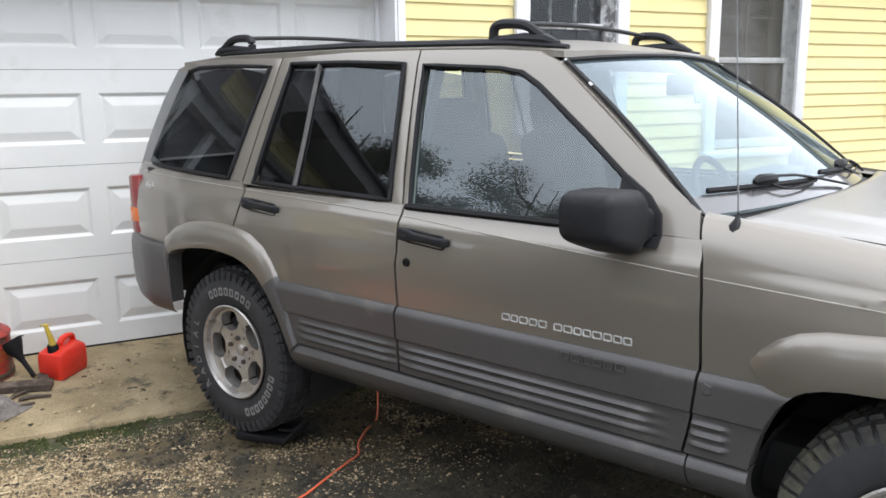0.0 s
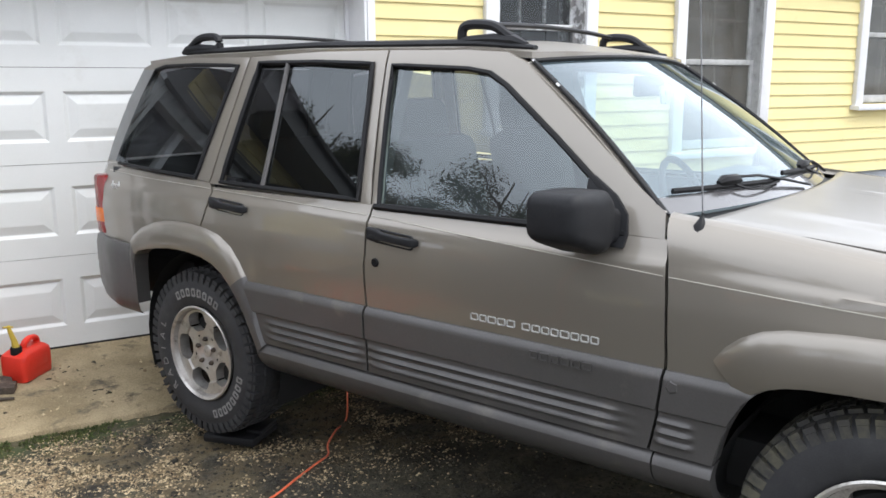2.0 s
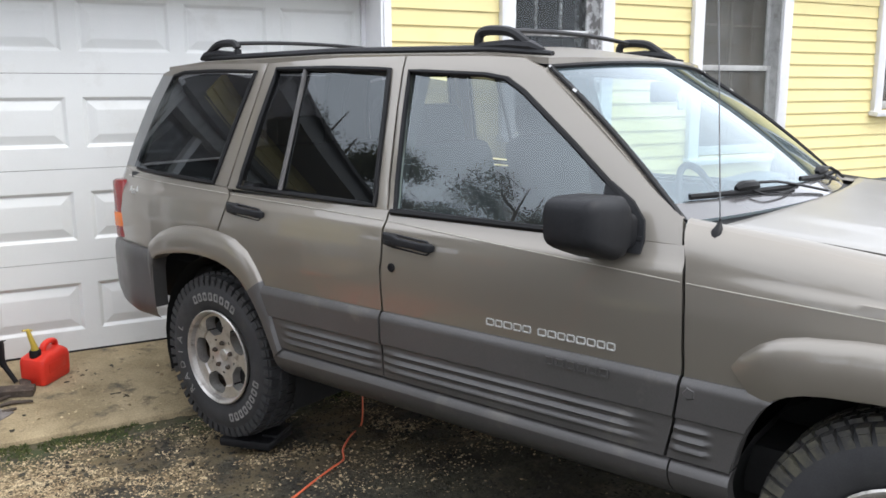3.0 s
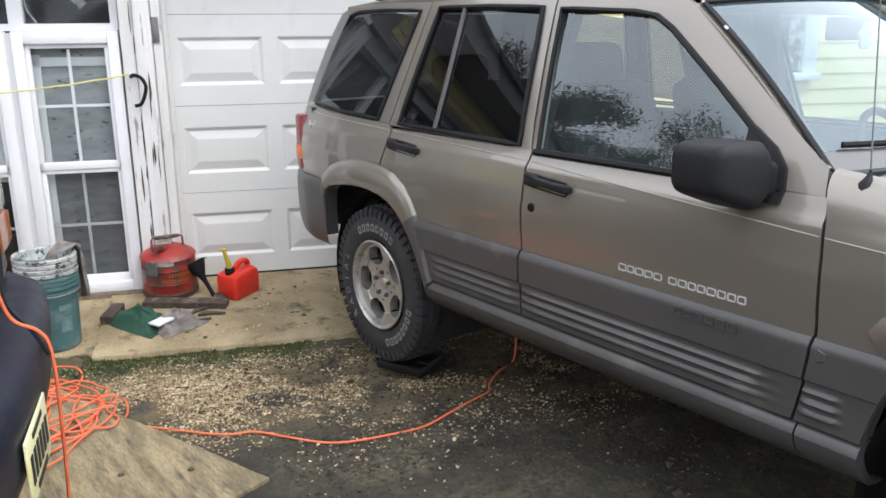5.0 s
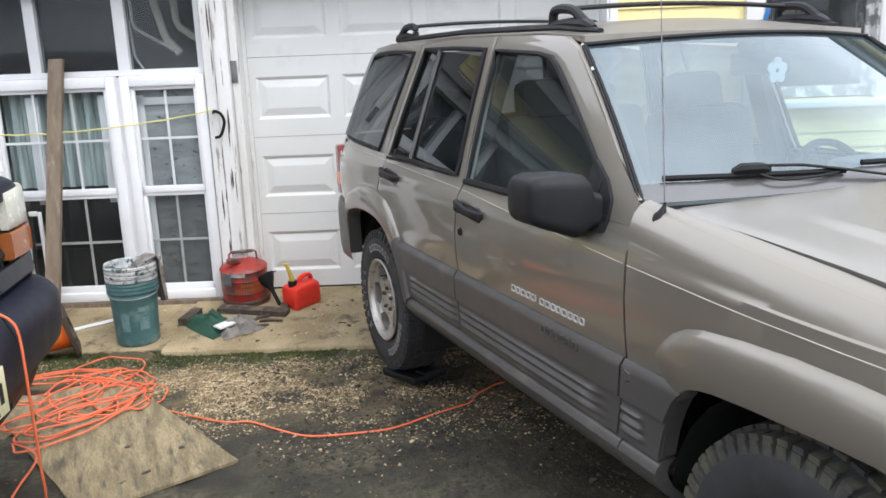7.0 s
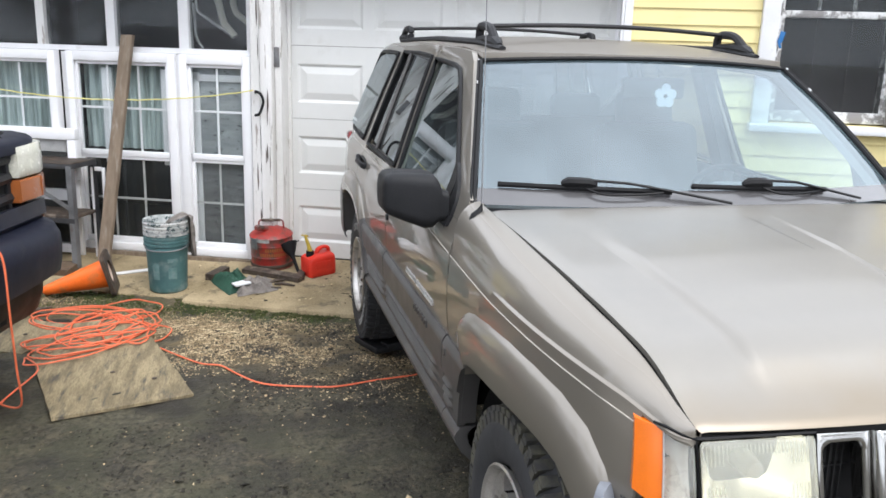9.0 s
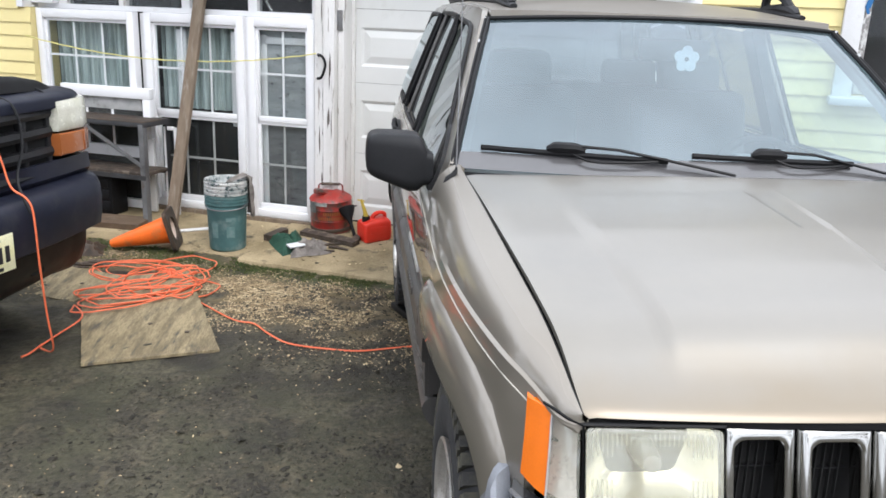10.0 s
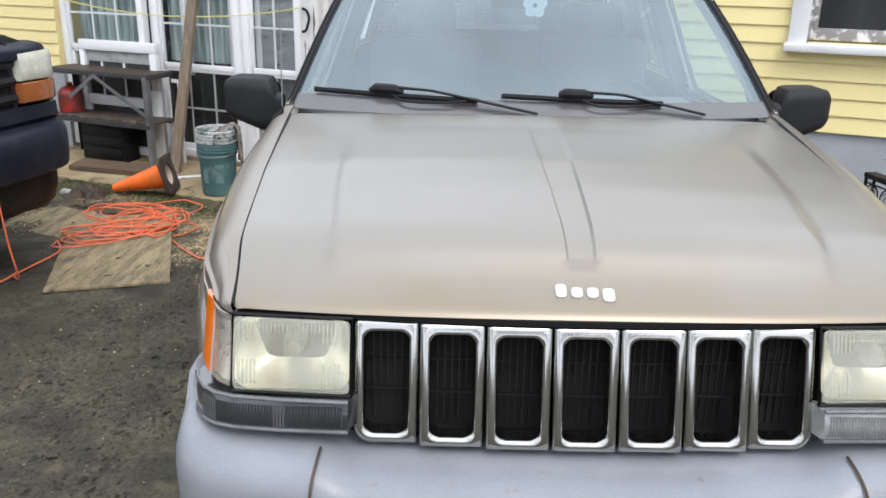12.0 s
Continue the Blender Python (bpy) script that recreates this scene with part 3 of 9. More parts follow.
def scatter(name, spots, material, label, category):
    """Many small flakes in one mesh; spots hold a place, a size and a height."""
    verts, faces = [], []
    for p, s, hgt in spots:
        a, c, b = rng.random() * math.tau, math.cos, math.sin
        t1, t2, k = rng.uniform(-0.5, 0.5), rng.uniform(-0.5, 0.5), len(verts)
        st = rng.uniform(0.5, 1.0)
        for x, y, z in CHIP:
            x, y = x * s * rng.uniform(0.7, 1.2), y * s * st * rng.uniform(0.7, 1.2)
            verts.append((p[0] + x * c(a) - y * b(a), p[1] + x * b(a) + y * c(a), p[2] + z * s * hgt + t1 * x + t2 * y))
        faces += [(k, k + 1, k + 4), (k + 1, k + 2, k + 4), (k + 2, k + 3, k + 4), (k + 3, k, k + 4)]
    return tagged(raw(name, verts, faces, material), label, category, kind="stuff")


def chip_spots(count):
    out = []
    while len(out) < count:
        u, v = rng.uniform(-1.5, 2.6), rng.gauss(1.58, 0.33)
        if not 1.04 < v < 2.7:
            continue
        dens = 0.34 + 1.25 * noise.noise((u * 2.3, v * 2.3, 4)) + 0.6 * noise.noise((u * 6, v * 6, 9))
        dens *= 1.0 if u > -0.3 else 0.55
        if rng.random() > dens:
            continue
        p = hp(u, v, 0)
        out.append(((p.x, p.y, ground_h(p.x, p.y) + 0.002), rng.uniform(0.0030, 0.0082), 0.7))
    return out


scatter("wood_chips", chip_spots(27000), M_CHIP, "scattered tan wood chips and dead leaves on the soil", "wood chips")
far_chips = []
def on_plywood(x, y):
    """True near the two sheets of plywood, which lie clear of litter."""
    return -3.1 < x < -1.65 and 1.75 < y < 3.55


for _ in range(1900):
    x, y = rng.uniform(-3.8, 0.6), rng.uniform(-1.2, 3.6)
    if on_plywood(x, y):
        continue
    far_chips.append(((x, y, ground_h(x, y) + 0.002), rng.uniform(0.002, 0.006) if rng.random() < 0.965 else rng.uniform(0.008, 0.018), 0.5))
for _ in range(900):
    u, v = rng.uniform(-1.6, 2.2), rng.uniform(0.1, 0.9)
    if noise.noise((u * 3, v * 3, 7)) + 0.25 * (v - 0.6) > -0.05:
        p = hp(u, v, slab_z(u, v) + 0.003)
        far_chips.append(((p.x, p.y, p.z), rng.uniform(0.004, 0.012), 0.4))
scatter("leaf_litter", far_chips, M_CHIP, "stray leaf bits and chips on soil and concrete", "leaf litter")
crumbs = []
for _ in range(34000):
    x, y = rng.uniform(-3.9, 1.0), rng.uniform(-1.6, 3.2)
    if noise.noise((x * 1.7, y * 1.7, 11)) > -0.25 and not on_plywood(x, y):
        crumbs.append(((x, y, ground_h(x, y) + 0.001), rng.uniform(0.003, 0.012) if rng.random() < 0.95 else rng.uniform(0.012, 0.024), 0.8))
scatter("soil_crumbs", crumbs, M_CRUMB, "small dark clods of trodden soil", "soil clods")
clods = []
for _ in range(260):
    u, v = rng.uniform(-0.4, 1.6), rng.uniform(0.15, 0.97)
    if noise.noise((u * 4, v * 4, 21)) > 0.12:
        p = hp(u, v, slab_z(u, v) + 0.002)
        clods.append(((p.x, p.y, p.z), rng.uniform(0.006, 0.02), 0.35))
scatter("mud_flakes", clods, M_CRUMB, "dark mud flakes on the concrete apron", "mud")


def grass_tufts():
    verts, faces = [], []
    def blade(x, y, z, h):
        a, lean, k = rng.random() * math.tau, rng.uniform(0.1, 0.9), len(verts)
        w, dx, dy = 0.0025, math.cos(a), math.sin(a)
        verts.extend([(x - dy * w, y + dx * w, z), (x + dy * w, y - dx * w, z), (x + dx * h * lean * 0.4, y + dy * h * lean * 0.4, z + h * 0.6), (x + dx * h * lean, y + dy * h * lean, z + h * (1 - 0.5 * lean))])
        faces.extend([(k, k + 1, k + 2), (k + 2, k + 1, k + 3)])
    n = 0
    while n < 8000:
        u, v = rng.uniform(-2.0, 2.3), 1.02 + abs(rng.gauss(0, 0.085))
        if u < -0.42:
            v = 0.94 + abs(rng.gauss(0.10, 0.17))
        if noise.noise((u * 2.5, v * 4, 2)) + (0.25 if u < 0.2 else 0.0) < 0.02:
            continue
        p = hp(u, v, 0)
        blade(p.x, p.y, ground_h(p.x, p.y) - 0.003, rng.uniform(0.008, 0.03))
        n += 1
    return tagged(raw("grass", verts, faces, M_GRASS), "short moss and grass along the concrete edge", "grass", kind="stuff")


grass_tufts()


# ---- house ----
V_Y, V_W = 0.27, 0.12
Z_F, COURSE, Z_EAVE, Z_WING = 0.70, 0.1025, 2.75, 2.50
WINS = ((3.245, 4.20, 1.17, 2.62), (4.98, 6.07, 0.93, 2.50), (7.23, 8.25, 1.27, 2.62))


def wall_piece(name, u0, u1, z0, z1, v0, v1, material, label, category="wall", kind="structure", bev=0.0):
    bm = boxes((((u0 + u1) / 2, -(v0 + v1) / 2, (z0 + z1) / 2), (u1 - u0, abs(v1 - v0), z1 - z0)), bev=bev)
    ob = part(name, bm, material, smooth=False)
    ob.matrix_world = HROT
    return tagged(ob, label, category, kind=kind)


def wall_with_holes(name, u0, u1, z0, z1, v0, v1, holes, material, label):
    """One wall with openings right through it."""
    us = sorted({u0, u1, *[h[0] for h in holes], *[h[1] for h in holes]})
    bm = B()
    for a, b in zip(us, us[1:]):
        spans, z = [], z0
        for h in sorted([h for h in holes if h[0] < (a + b) / 2 < h[1]], key=lambda h: h[2]):
            spans.append((z, h[2]))
            z = h[3]
        spans.append((z, z1))
        for p, q in spans:
            if q > p + 1e-4:
                box(bm, ((a + b) / 2, -(v0 + v1) / 2, (p + q) / 2), (b - a, v1 - v0, q - p))
    ob = part(name, bm, material, smooth=False)
    ob.matrix_world = HROT
    return tagged(ob, label, "wall", kind="structure")


U_L, U_R = -4.6, 11.0
holes_r = [(a + 0.09, b - 0.09, c + 0.05, d - 0.09) for a, b, c, d in WINS]
wall_right = wall_with_holes("wall_right", 2.39, U_R, 0.70, Z_EAVE, -0.02, V_Y - 0.022, holes_r, M_YELLOW, "yellow clapboard house wall beside the garage")
wall_left = wall_with_holes("wall_left", U_L, -2.80, 0.70, Z_WING, -0.02, V_Y - 0.022, [], M_YELLOW, "yellow clapboard house wall beyond the windows")
wall_head = wall_piece("wall_head", -2.798, -0.292, 2.26, Z_WING, -0.02, V_Y - 0.022, M_YELLOW, "yellow clapboard wall over the windows")
wall_piece("door_head", -0.290, 2.388, 2.26, Z_EAVE, -0.02, V_Y - 0.022, M_SOFFIT, "weathered grey boards over the garage door")
wall_piece("head_board", -2.798, 2.388, 2.162, 2.258, -0.02, V_Y - 0.004, M_SOFFIT, "weathered grey head board over the garage openings", "trim")
wall_piece("wall_left_edge", -2.798, -2.69, 0.70, 1.53, -0.02, V_Y - 0.022, M_YELLOW, "yellow wall end beside the windows")
wall_piece("foundation_right", 2.39, U_R, -0.3, 0.70, -0.02, V_Y - 0.03, M_FOUND, "grey painted masonry foundation under the siding", "foundation")
wall_piece("foundation_left", U_L, -2.69, -0.3, 0.70, -0.02, V_Y - 0.03, M_FOUND, "grey painted masonry foundation", "foundation")


def clapboards(wall, u0, u1, gaps, head):
    """Overlapping boards, each a piece with a thick lower edge."""
    me = bpy.data.meshes.new("clapboard")
    t, h = 0.018, COURSE + 0.012
    prof = [(0.0, 0.0), (-t, 0.0), (-t, 0.004), (-0.004, h), (0.0, h)]
    vs = [(u, y, z) for u in (0, 1) for y, z in prof]
    fs = [(i, (i + 1) % 5, (i + 1) % 5 + 5, i + 5) for i in range(5)] + [(4, 3, 2, 1, 0), (5, 6, 7, 8, 9)]
    me.from_pydata(vs, [], fs)
    me.materials.append(M_YELLOW)
    k, z = 0, Z_F - 0.006
    while z < head - 0.02:
        cuts = sorted([g for g in gaps if g[2] < z + COURSE * 0.6 and g[3] > z + COURSE * 0.4])
        a = u0
        spans = []
        for g in cuts:
            spans.append((a, g[0]))
            a = g[1]
        spans.append((a, u1))
        for p, q in spans:
            # long runs are made of butted boards
            while q - p > 0.03:
                e = q if q - p < 4.2 else p + 2.6 + 1.4 * ((k * 37) % 10) / 10
                ob = new("clapboard", me)
                ob.parent = wall
                ob.location, ob.scale = (p, -(V_Y - 0.022) - 0.0005, z), (e - p - 0.0015, 1, 1)
                p, k = e, k + 1
        z += COURSE


def sash_window(name, u0, u1, z0, z1, rail, v, cols, rows, sash_mat, label, blue=False, glass_mat=G_HDARK):
    """A double-hung window in the wall: casing, sill, two sashes with bars, panes."""
    w = thing(name, HROT, label, "window", kind="structure")
    g = 0.155
    y = -v
    cw = 0.105
    part("casing", boxes(((u0 + cw / 2, y - 0.008, (z0 + z1) / 2 + 0.02), (cw, 0.05, z1 - z0 - 0.04)), ((u1 - cw / 2, y - 0.008, (z0 + z1) / 2 + 0.02), (cw, 0.05, z1 - z0 - 0.04)),
                         (((u0 + u1) / 2, y - 0.010, z1 - 0.055), (u1 - u0 + 0.02, 0.055, 0.11)), bev=0.004), M_WHITE, w)
    part("window_sill", boxes((((u0 + u1) / 2, y - 0.02, z0 + 0.022), (u1 - u0 + 0.03, 0.12, 0.044), Matrix.Rotation(radians(5), 3, "X")), bev=0.005), M_WHITE, w)
    a, b, zb, zt = u0 + g - 0.045, u1 - g + 0.045, z0 + 0.06, z1 - 0.12
    fw = 0.045
    for nm, p, q, yy in (("lower_sash", zb, rail + 0.02, y + 0.075), ("upper_sash", rail - 0.02, zt, y + 0.035 + 0.075)):
        s = part(nm, boxes(((a + fw / 2, yy, (p + q) / 2), (fw, 0.035, q - p)), ((b - fw / 2, yy, (p + q) / 2), (fw, 0.035, q - p)),
                           (((a + b) / 2, yy, p + (0.035 if nm[0] == "l" else 0.02)), (b - a - 2 * fw, 0.033, 0.07 if nm[0] == "l" else 0.04)), (((a + b) / 2, yy, q - 0.022), (b - a - 2 * fw, 0.033, 0.044)), bev=0.003), sash_mat, w, "peeling painted sash" if sash_mat is M_PEELF else "")
        part("pane", boxes((((a + b) / 2, yy, (p + q) / 2), (b - a - 2 * fw, 0.004, q - p - 0.06))), glass_mat, s, smooth=False)
        for c in range(1, cols):
            x = a + fw + (b - a - 2 * fw) * c / cols
            part("glazing_bar", boxes(((x, yy + 0.012, (p + q) / 2), (0.020, 0.018, q - p - 0.1))), sash_mat if nm[0] == "u" or sash_mat is not M_PEELF else M_ROOM, s)
        for r in range(1, rows):
            z = p + (q - p) * r / rows
            part("glazing_bar", boxes((((a + b) / 2, yy + 0.011, z), (b - a - 2 * fw, 0.016, 0.018))), sash_mat if nm[0] == "u" or sash_mat is not M_PEELF else M_ROOM, s)
    part("jamb", boxes(((u0 + cw + 0.004, y + 0.135, (zb + z1) / 2 - 0.03), (0.02, 0.30, z1 - zb - 0.06)), ((u1 - cw - 0.004, y + 0.135, (zb + z1) / 2 - 0.03), (0.02, 0.30, z1 - zb - 0.06))), sash_mat, w)
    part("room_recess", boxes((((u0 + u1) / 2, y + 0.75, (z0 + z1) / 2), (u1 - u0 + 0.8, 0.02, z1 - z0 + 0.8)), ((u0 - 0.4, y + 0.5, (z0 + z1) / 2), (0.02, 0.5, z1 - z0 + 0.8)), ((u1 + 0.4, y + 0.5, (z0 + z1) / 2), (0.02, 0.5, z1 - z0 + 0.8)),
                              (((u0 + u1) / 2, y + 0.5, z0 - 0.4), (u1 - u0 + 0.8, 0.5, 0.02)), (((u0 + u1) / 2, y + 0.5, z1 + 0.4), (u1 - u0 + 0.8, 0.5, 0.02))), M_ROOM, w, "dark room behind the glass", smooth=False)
    if blue:
        part("tape", boxes(((u0 + 0.125, y - 0.036, 1.76), (0.030, 0.006, 0.07), Matrix.Rotation(radians(14), 3, "Y")), ((u0 + 0.118, y - 0.037, 1.715), (0.016, 0.006, 0.05), Matrix.Rotation(radians(-20), 3, "Y")), bev=0.002), M_BLUETAPE, w, "scrap of blue tape")
    return w


sash_window("window_1", *WINS[0], 1.91, V_Y, 3, 2, M_PEELF, "old double-hung window with peeling sash and dark glass", True)
sash_window("window_2", *WINS[1], 1.685, V_Y, 2, 2, M_SASHG, "double-hung window with grey sashes and white casing", False, G_DULL)
sash_window("window_3", *WINS[2], 1.95, V_Y, 2, 2, M_SASHG, "white-cased double-hung window", False, G_DULL)


# eaves and roofs, out of view: low and deep over the windows to suit reflections, higher to keep the garage door lit
def eaves(tag, u0, u1, ze, deep, ridge):
    ob = part("soffit" + tag, boxes((((u0 + u1) / 2, -(V_Y + deep / 2 - 0.05), ze + 0.01), (u1 - u0, deep, 0.03))), M_SOFFIT, smooth=False)
    ob.matrix_world = HROT
    tagged(ob, "grey boarded soffit under the eaves", "soffit", kind="structure")
    wall_piece("fascia" + tag, u0, u1, ze - 0.02, ze + 0.19, V_Y + deep - 0.048, V_Y + deep - 0.025, M_SOFFIT, "weathered grey fascia board along the eaves", "fascia")
    bm = sheet(B(), [[(u0 - 0.02, -(V_Y + deep + 0.02), ze + 0.17), (u1, -(V_Y + deep + 0.02), ze + 0.17)], [(u0 - 0.02, 4.0, ze + ridge), (u1, 4.0, ze + ridge)], [(u0 - 0.02, 8.6, ze + 0.17), (u1, 8.6, ze + 0.17)]])
    ob = part("roof" + tag, rim(bm, (0, 0, -0.04)), M_SHINGLE, smooth=False)
    ob.matrix_world = HROT
    tagged(ob, "dark shingled gable roof", "roof", kind="structure")


eaves("_1", U_L - 0.25, -0.30, Z_WING, 0.46, 2.3)
eaves("_2", -0.295, U_R + 0.25, Z_EAVE, 0.28, 2.45)
# added to close the made-up step in the unseen roofs
wall_piece("wall_step", -0.29, -0.18, Z_WING, Z_EAVE, -8.0, -0.03, M_YELLOW, "unseen yellow wall added between the two roofs")
wall_piece("wall_end", U_L, U_L + 0.15, -0.3, Z_WING, -8.2, -0.025, M_YELLOW, "yellow end wall of the house")
wall_piece("wall_far_end", U_R - 0.15, U_R, -0.3, Z_EAVE, -8.2, -0.025, M_YELLOW, "yellow far end wall of the house")
wall_piece("wall_back", U_L + 0.16, U_R - 0.16, -0.3, Z_WING, -8.2, -8.05, M_YELLOW, "yellow back wall of the house")


# garage door
def garage_door():
    d = thing("garage_door", HROT, "white sectional garage door with raised panels, closed", "garage door", kind="structure")
    W, H, n = 2.37, 0.528, 4
    pw, ph = 0.500, 0.285
    for s in range(n):
        z0 = 0.025 + s * 0.531
        bm = B()
        xs, zs = [0.0], [z0, z0 + (H - ph) / 2 - 0.005, z0 + (H + ph) / 2 - 0.005, z0 + H]
        cs = [0.06 + pw / 2 + i * (W - 0.12 - pw) / 3 for i in range(4)]
        for c in cs:
            xs += [c - pw / 2, c + pw / 2]
        xs.append(W)
        for i in range(len(xs) - 1):
            for j in range(3):
                if i % 2 == 1 and j == 1:
                    continue
                a, b, p, q = xs[i], xs[i + 1], zs[j], zs[j + 1]
                bm.faces.new([bm.verts.new(v) for v in ((a, 0, p), (b, 0, p), (b, 0, q), (a, 0, q))])
        bmesh.ops.remove_doubles(bm, verts=bm.verts, dist=1e-4)
        # the section's tongue and bottom edge turn back to leave a joint
        for z, dz in ((z0, 0.0), (z0 + H, 0.0)):
            vs = [bm.verts.new(v) for v in ((0, 0, z), (W, 0, z), (W, 0.03, z + dz), (0, 0.03, z + dz))]
            bm.faces.new(vs)
        sec = part("section", bm, M_DOOR, d, smooth=False)
        for c in cs:
            bm = B()
            zc = (zs[1] + zs[2]) / 2
            rings = []
            for inset, dep in ((0, 0.0), (0.004, 0.001), (0.020, 0.013), (0.026, 0.0135), (0.072, 0.002), (0.078, 0.0015)):
                w, h = pw / 2 - inset, ph / 2 - inset
                rings.append([(c - w, dep, zc - h), (c + w, dep, zc - h), (c + w, dep, zc + h), (c - w, dep, zc + h)])
            loops(bm, rings, cap1=True)
            part("panel", bm, M_DOOR, sec, smooth=False)
        part("joint_seal", boxes(((W / 2, 0.02, z0 - 0.0015), (W, 0.02, 0.004))), M_RUSTBK, sec, smooth=False)
    part("bottom_seal", boxes(((W / 2, 0.012, 0.014), (W, 0.03, 0.022)), bev=0.005), M_BLACK, d)
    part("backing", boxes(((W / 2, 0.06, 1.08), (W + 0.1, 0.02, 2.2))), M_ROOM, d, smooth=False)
    return d


garage_door()
wall_piece("jamb_right", 2.371, 2.388, 0.0, 2.16, -0.04, V_Y + 0.006, M_WHITE, "white painted door jamb", "door jamb")
wall_piece("corner_board", 2.39, 2.44, 0.0, 2.75, V_Y - 0.02, V_Y + 0.012, M_WHITE, "white corner board beside the garage door", "trim")
wall_piece("door_stop_right", 2.345, 2.37, 0.03, 2.14, 0.002, 0.03, M_WHITE, "white door stop moulding", "trim")
wall_piece("door_stop_left", -0.002, 0.022, 0.03, 2.14, 0.002, 0.03, M_PEEL, "flaking white door stop moulding", "trim")
wall_piece("jamb_left", -0.052, -0.004, 0.0, 2.16, -0.04, 0.16, M_PEEL, "flaking white door jamb", "door jamb")
wall_piece("garage_header", -0.05, 2.37, 2.13, 2.17, 0.0, V_Y, M_WHITE, "white trim over the garage door", "trim")


def peeling_post():
    p = thing("post", HROT, "peeling white wooden post between windows and garage door", "post", kind="structure")
    for u0, u1, v1 in ((-0.222, -0.148, 0.205), (-0.146, -0.056, 0.222)):
        bm = B()
        rows = []
        for k in range(45):
            z = 0.005 + 2.15 * k / 44
            e = 0.0015 * noise.noise((u0 * 9, z * 7, 0))
            rows.append([(u0 + e, -0.02, z), (u0 + e, -v1 + 0.006, z), (u0 + 0.006 + e, -v1, z), (u1 - 0.006 - e, -v1 - e, z), (u1 - e, -v1 + 0.006, z), (u1 - e, -0.02, z)])
        sheet(bm, rows)
        part("board", bm, M_PEEL, p)
    # strips of bare cracked wood where paint has gone
    for k in range(26):
        u, z, h = rng.choice((-0.15, -0.15, rng.uniform(-0.21, -0.07))), rng.uniform(0.05, 1.9), rng.uniform(0.05, 0.28)
        bm = B()
        w = rng.uniform(0.003, 0.009)
        vv = -0.2235 if u > -0.149 else -0.2065
        vs = [(u, vv, z), (u + w, vv, z + h * 0.3), (u + w * 0.6, vv, z + h * 0.8), (u, vv, z + h), (u - w * 0.7, vv, z + h * 0.5)]
        bm.faces.new([bm.verts.new(q) for q in vs])
        rim(bm, (0, 0.001, 0))
        part("crack", bm, M_DWOOD, p, smooth=False)
    part("hinge_plate", boxes(((-0.035, -0.167, 1.53), (0.04, 0.012, 0.14)), bev=0.003), M_STEEL, p)
    return p


peeling_post()


# ---- the glazed old opening ----
def fixed_sash(name, u0, u1, z0, z1, meet, v, cols, label, lower=True, tilt=0.0):
    """A vinyl window unit standing in the old opening."""
    w = thing(name, HROT, label, "window", kind="structure")
    y, f = -v, 0.06
    part("window_frame", boxes(((u0 + f / 2, y, (z0 + z1) / 2), (f, 0.07, z1 - z0)), ((u1 - f / 2, y, (z0 + z1) / 2), (f, 0.07, z1 - z0)),
                               (((u0 + u1) / 2, y, z1 - 0.035), (u1 - u0 - 2 * f, 0.068, 0.07)), (((u0 + u1) / 2, y, z0 + 0.03), (u1 - u0 - 2 * f, 0.068, 0.06)), bev=0.006), M_VINYL, w)
    a, b = u0 + f, u1 - f
    sp = [(meet, z1 - 0.07, "upper_sash", y + 0.004)] + ([(z0 + 0.06, meet, "lower_sash", y + 0.012)] if lower else [])
    for p, q, nm, yy in sp:
        s = part(nm, boxes((((a + b) / 2, yy, p + 0.022), (b - a, 0.03, 0.044)), (((a + b) / 2, yy, q - 0.012), (b - a, 0.03, 0.024)),
                           ((a + 0.012, yy, (p + q) / 2), (0.024, 0.03, q - p)), ((b - 0.012, yy, (p + q) / 2), (0.024, 0.03, q - p)), bev=0.004), M_VINYL, w)
        part("pane", boxes((((a + b) / 2, yy + 0.004, (p + q) / 2 + 0.01), (b - a - 0.03, 0.004, q - p - 0.05))), G_HOUSE, s, smooth=False)
        bar = M_VINYL if nm[0] == "u" else M_SASHG
        for c in range(1, cols):
            part("glazing_bar", boxes(((a + (b - a) * c / cols, yy + 0.008, (p + q) / 2), (0.016, 0.008, q - p - 0.06))), bar, s)
        part("glazing_bar", boxes((((a + b) / 2, yy + 0.008, (p + q) / 2 + 0.01), (b - a - 0.04, 0.007, 0.016))), bar, s)
    return w


fixed_sash("window_4", -0.79, -0.235, 0.012, 1.5285, 0.755, V_W + 0.02, 2, "white vinyl double-hung window leaning on the peeling post")
fixed_sash("window_5", -1.695, -0.825, 0.012, 1.5285, 0.75, V_W + 0.02, 3, "white vinyl double-hung window with grid bars")
fixed_sash("window_6", -2.685, -1.762, 0.012, 1.5285, 0.86, 0.175, 3, "white vinyl window with half-drawn curtain")
wall_piece("mullion_1", -0.825, -0.79, 0.0, 1.52, 0.08, 0.15, M_WHITE, "white mullion between window units", "mullion")
wall_piece("mullion_2", -1.76, -1.695, 0.0, 1.52, 0.06, 0.125, M_WHITE, "white mullion between window units", "mullion")
wall_piece("opening_sill", -2.78, -0.225, -0.03, 0.010, 0.02, 0.20, M_WOOD, "weathered sill under the windows", "sill")
wall_piece("transom_rail", -2.72, -0.235, 1.53, 1.568, 0.04, 0.13, M_WHITE, "white rail under the transom lights", "rail")
wall_piece("transom_head", -2.80, -0.03, 2.045, 2.16, 0.02, 0.20, M_SASHG, "weathered grey head trim over the transom lights", "trim")
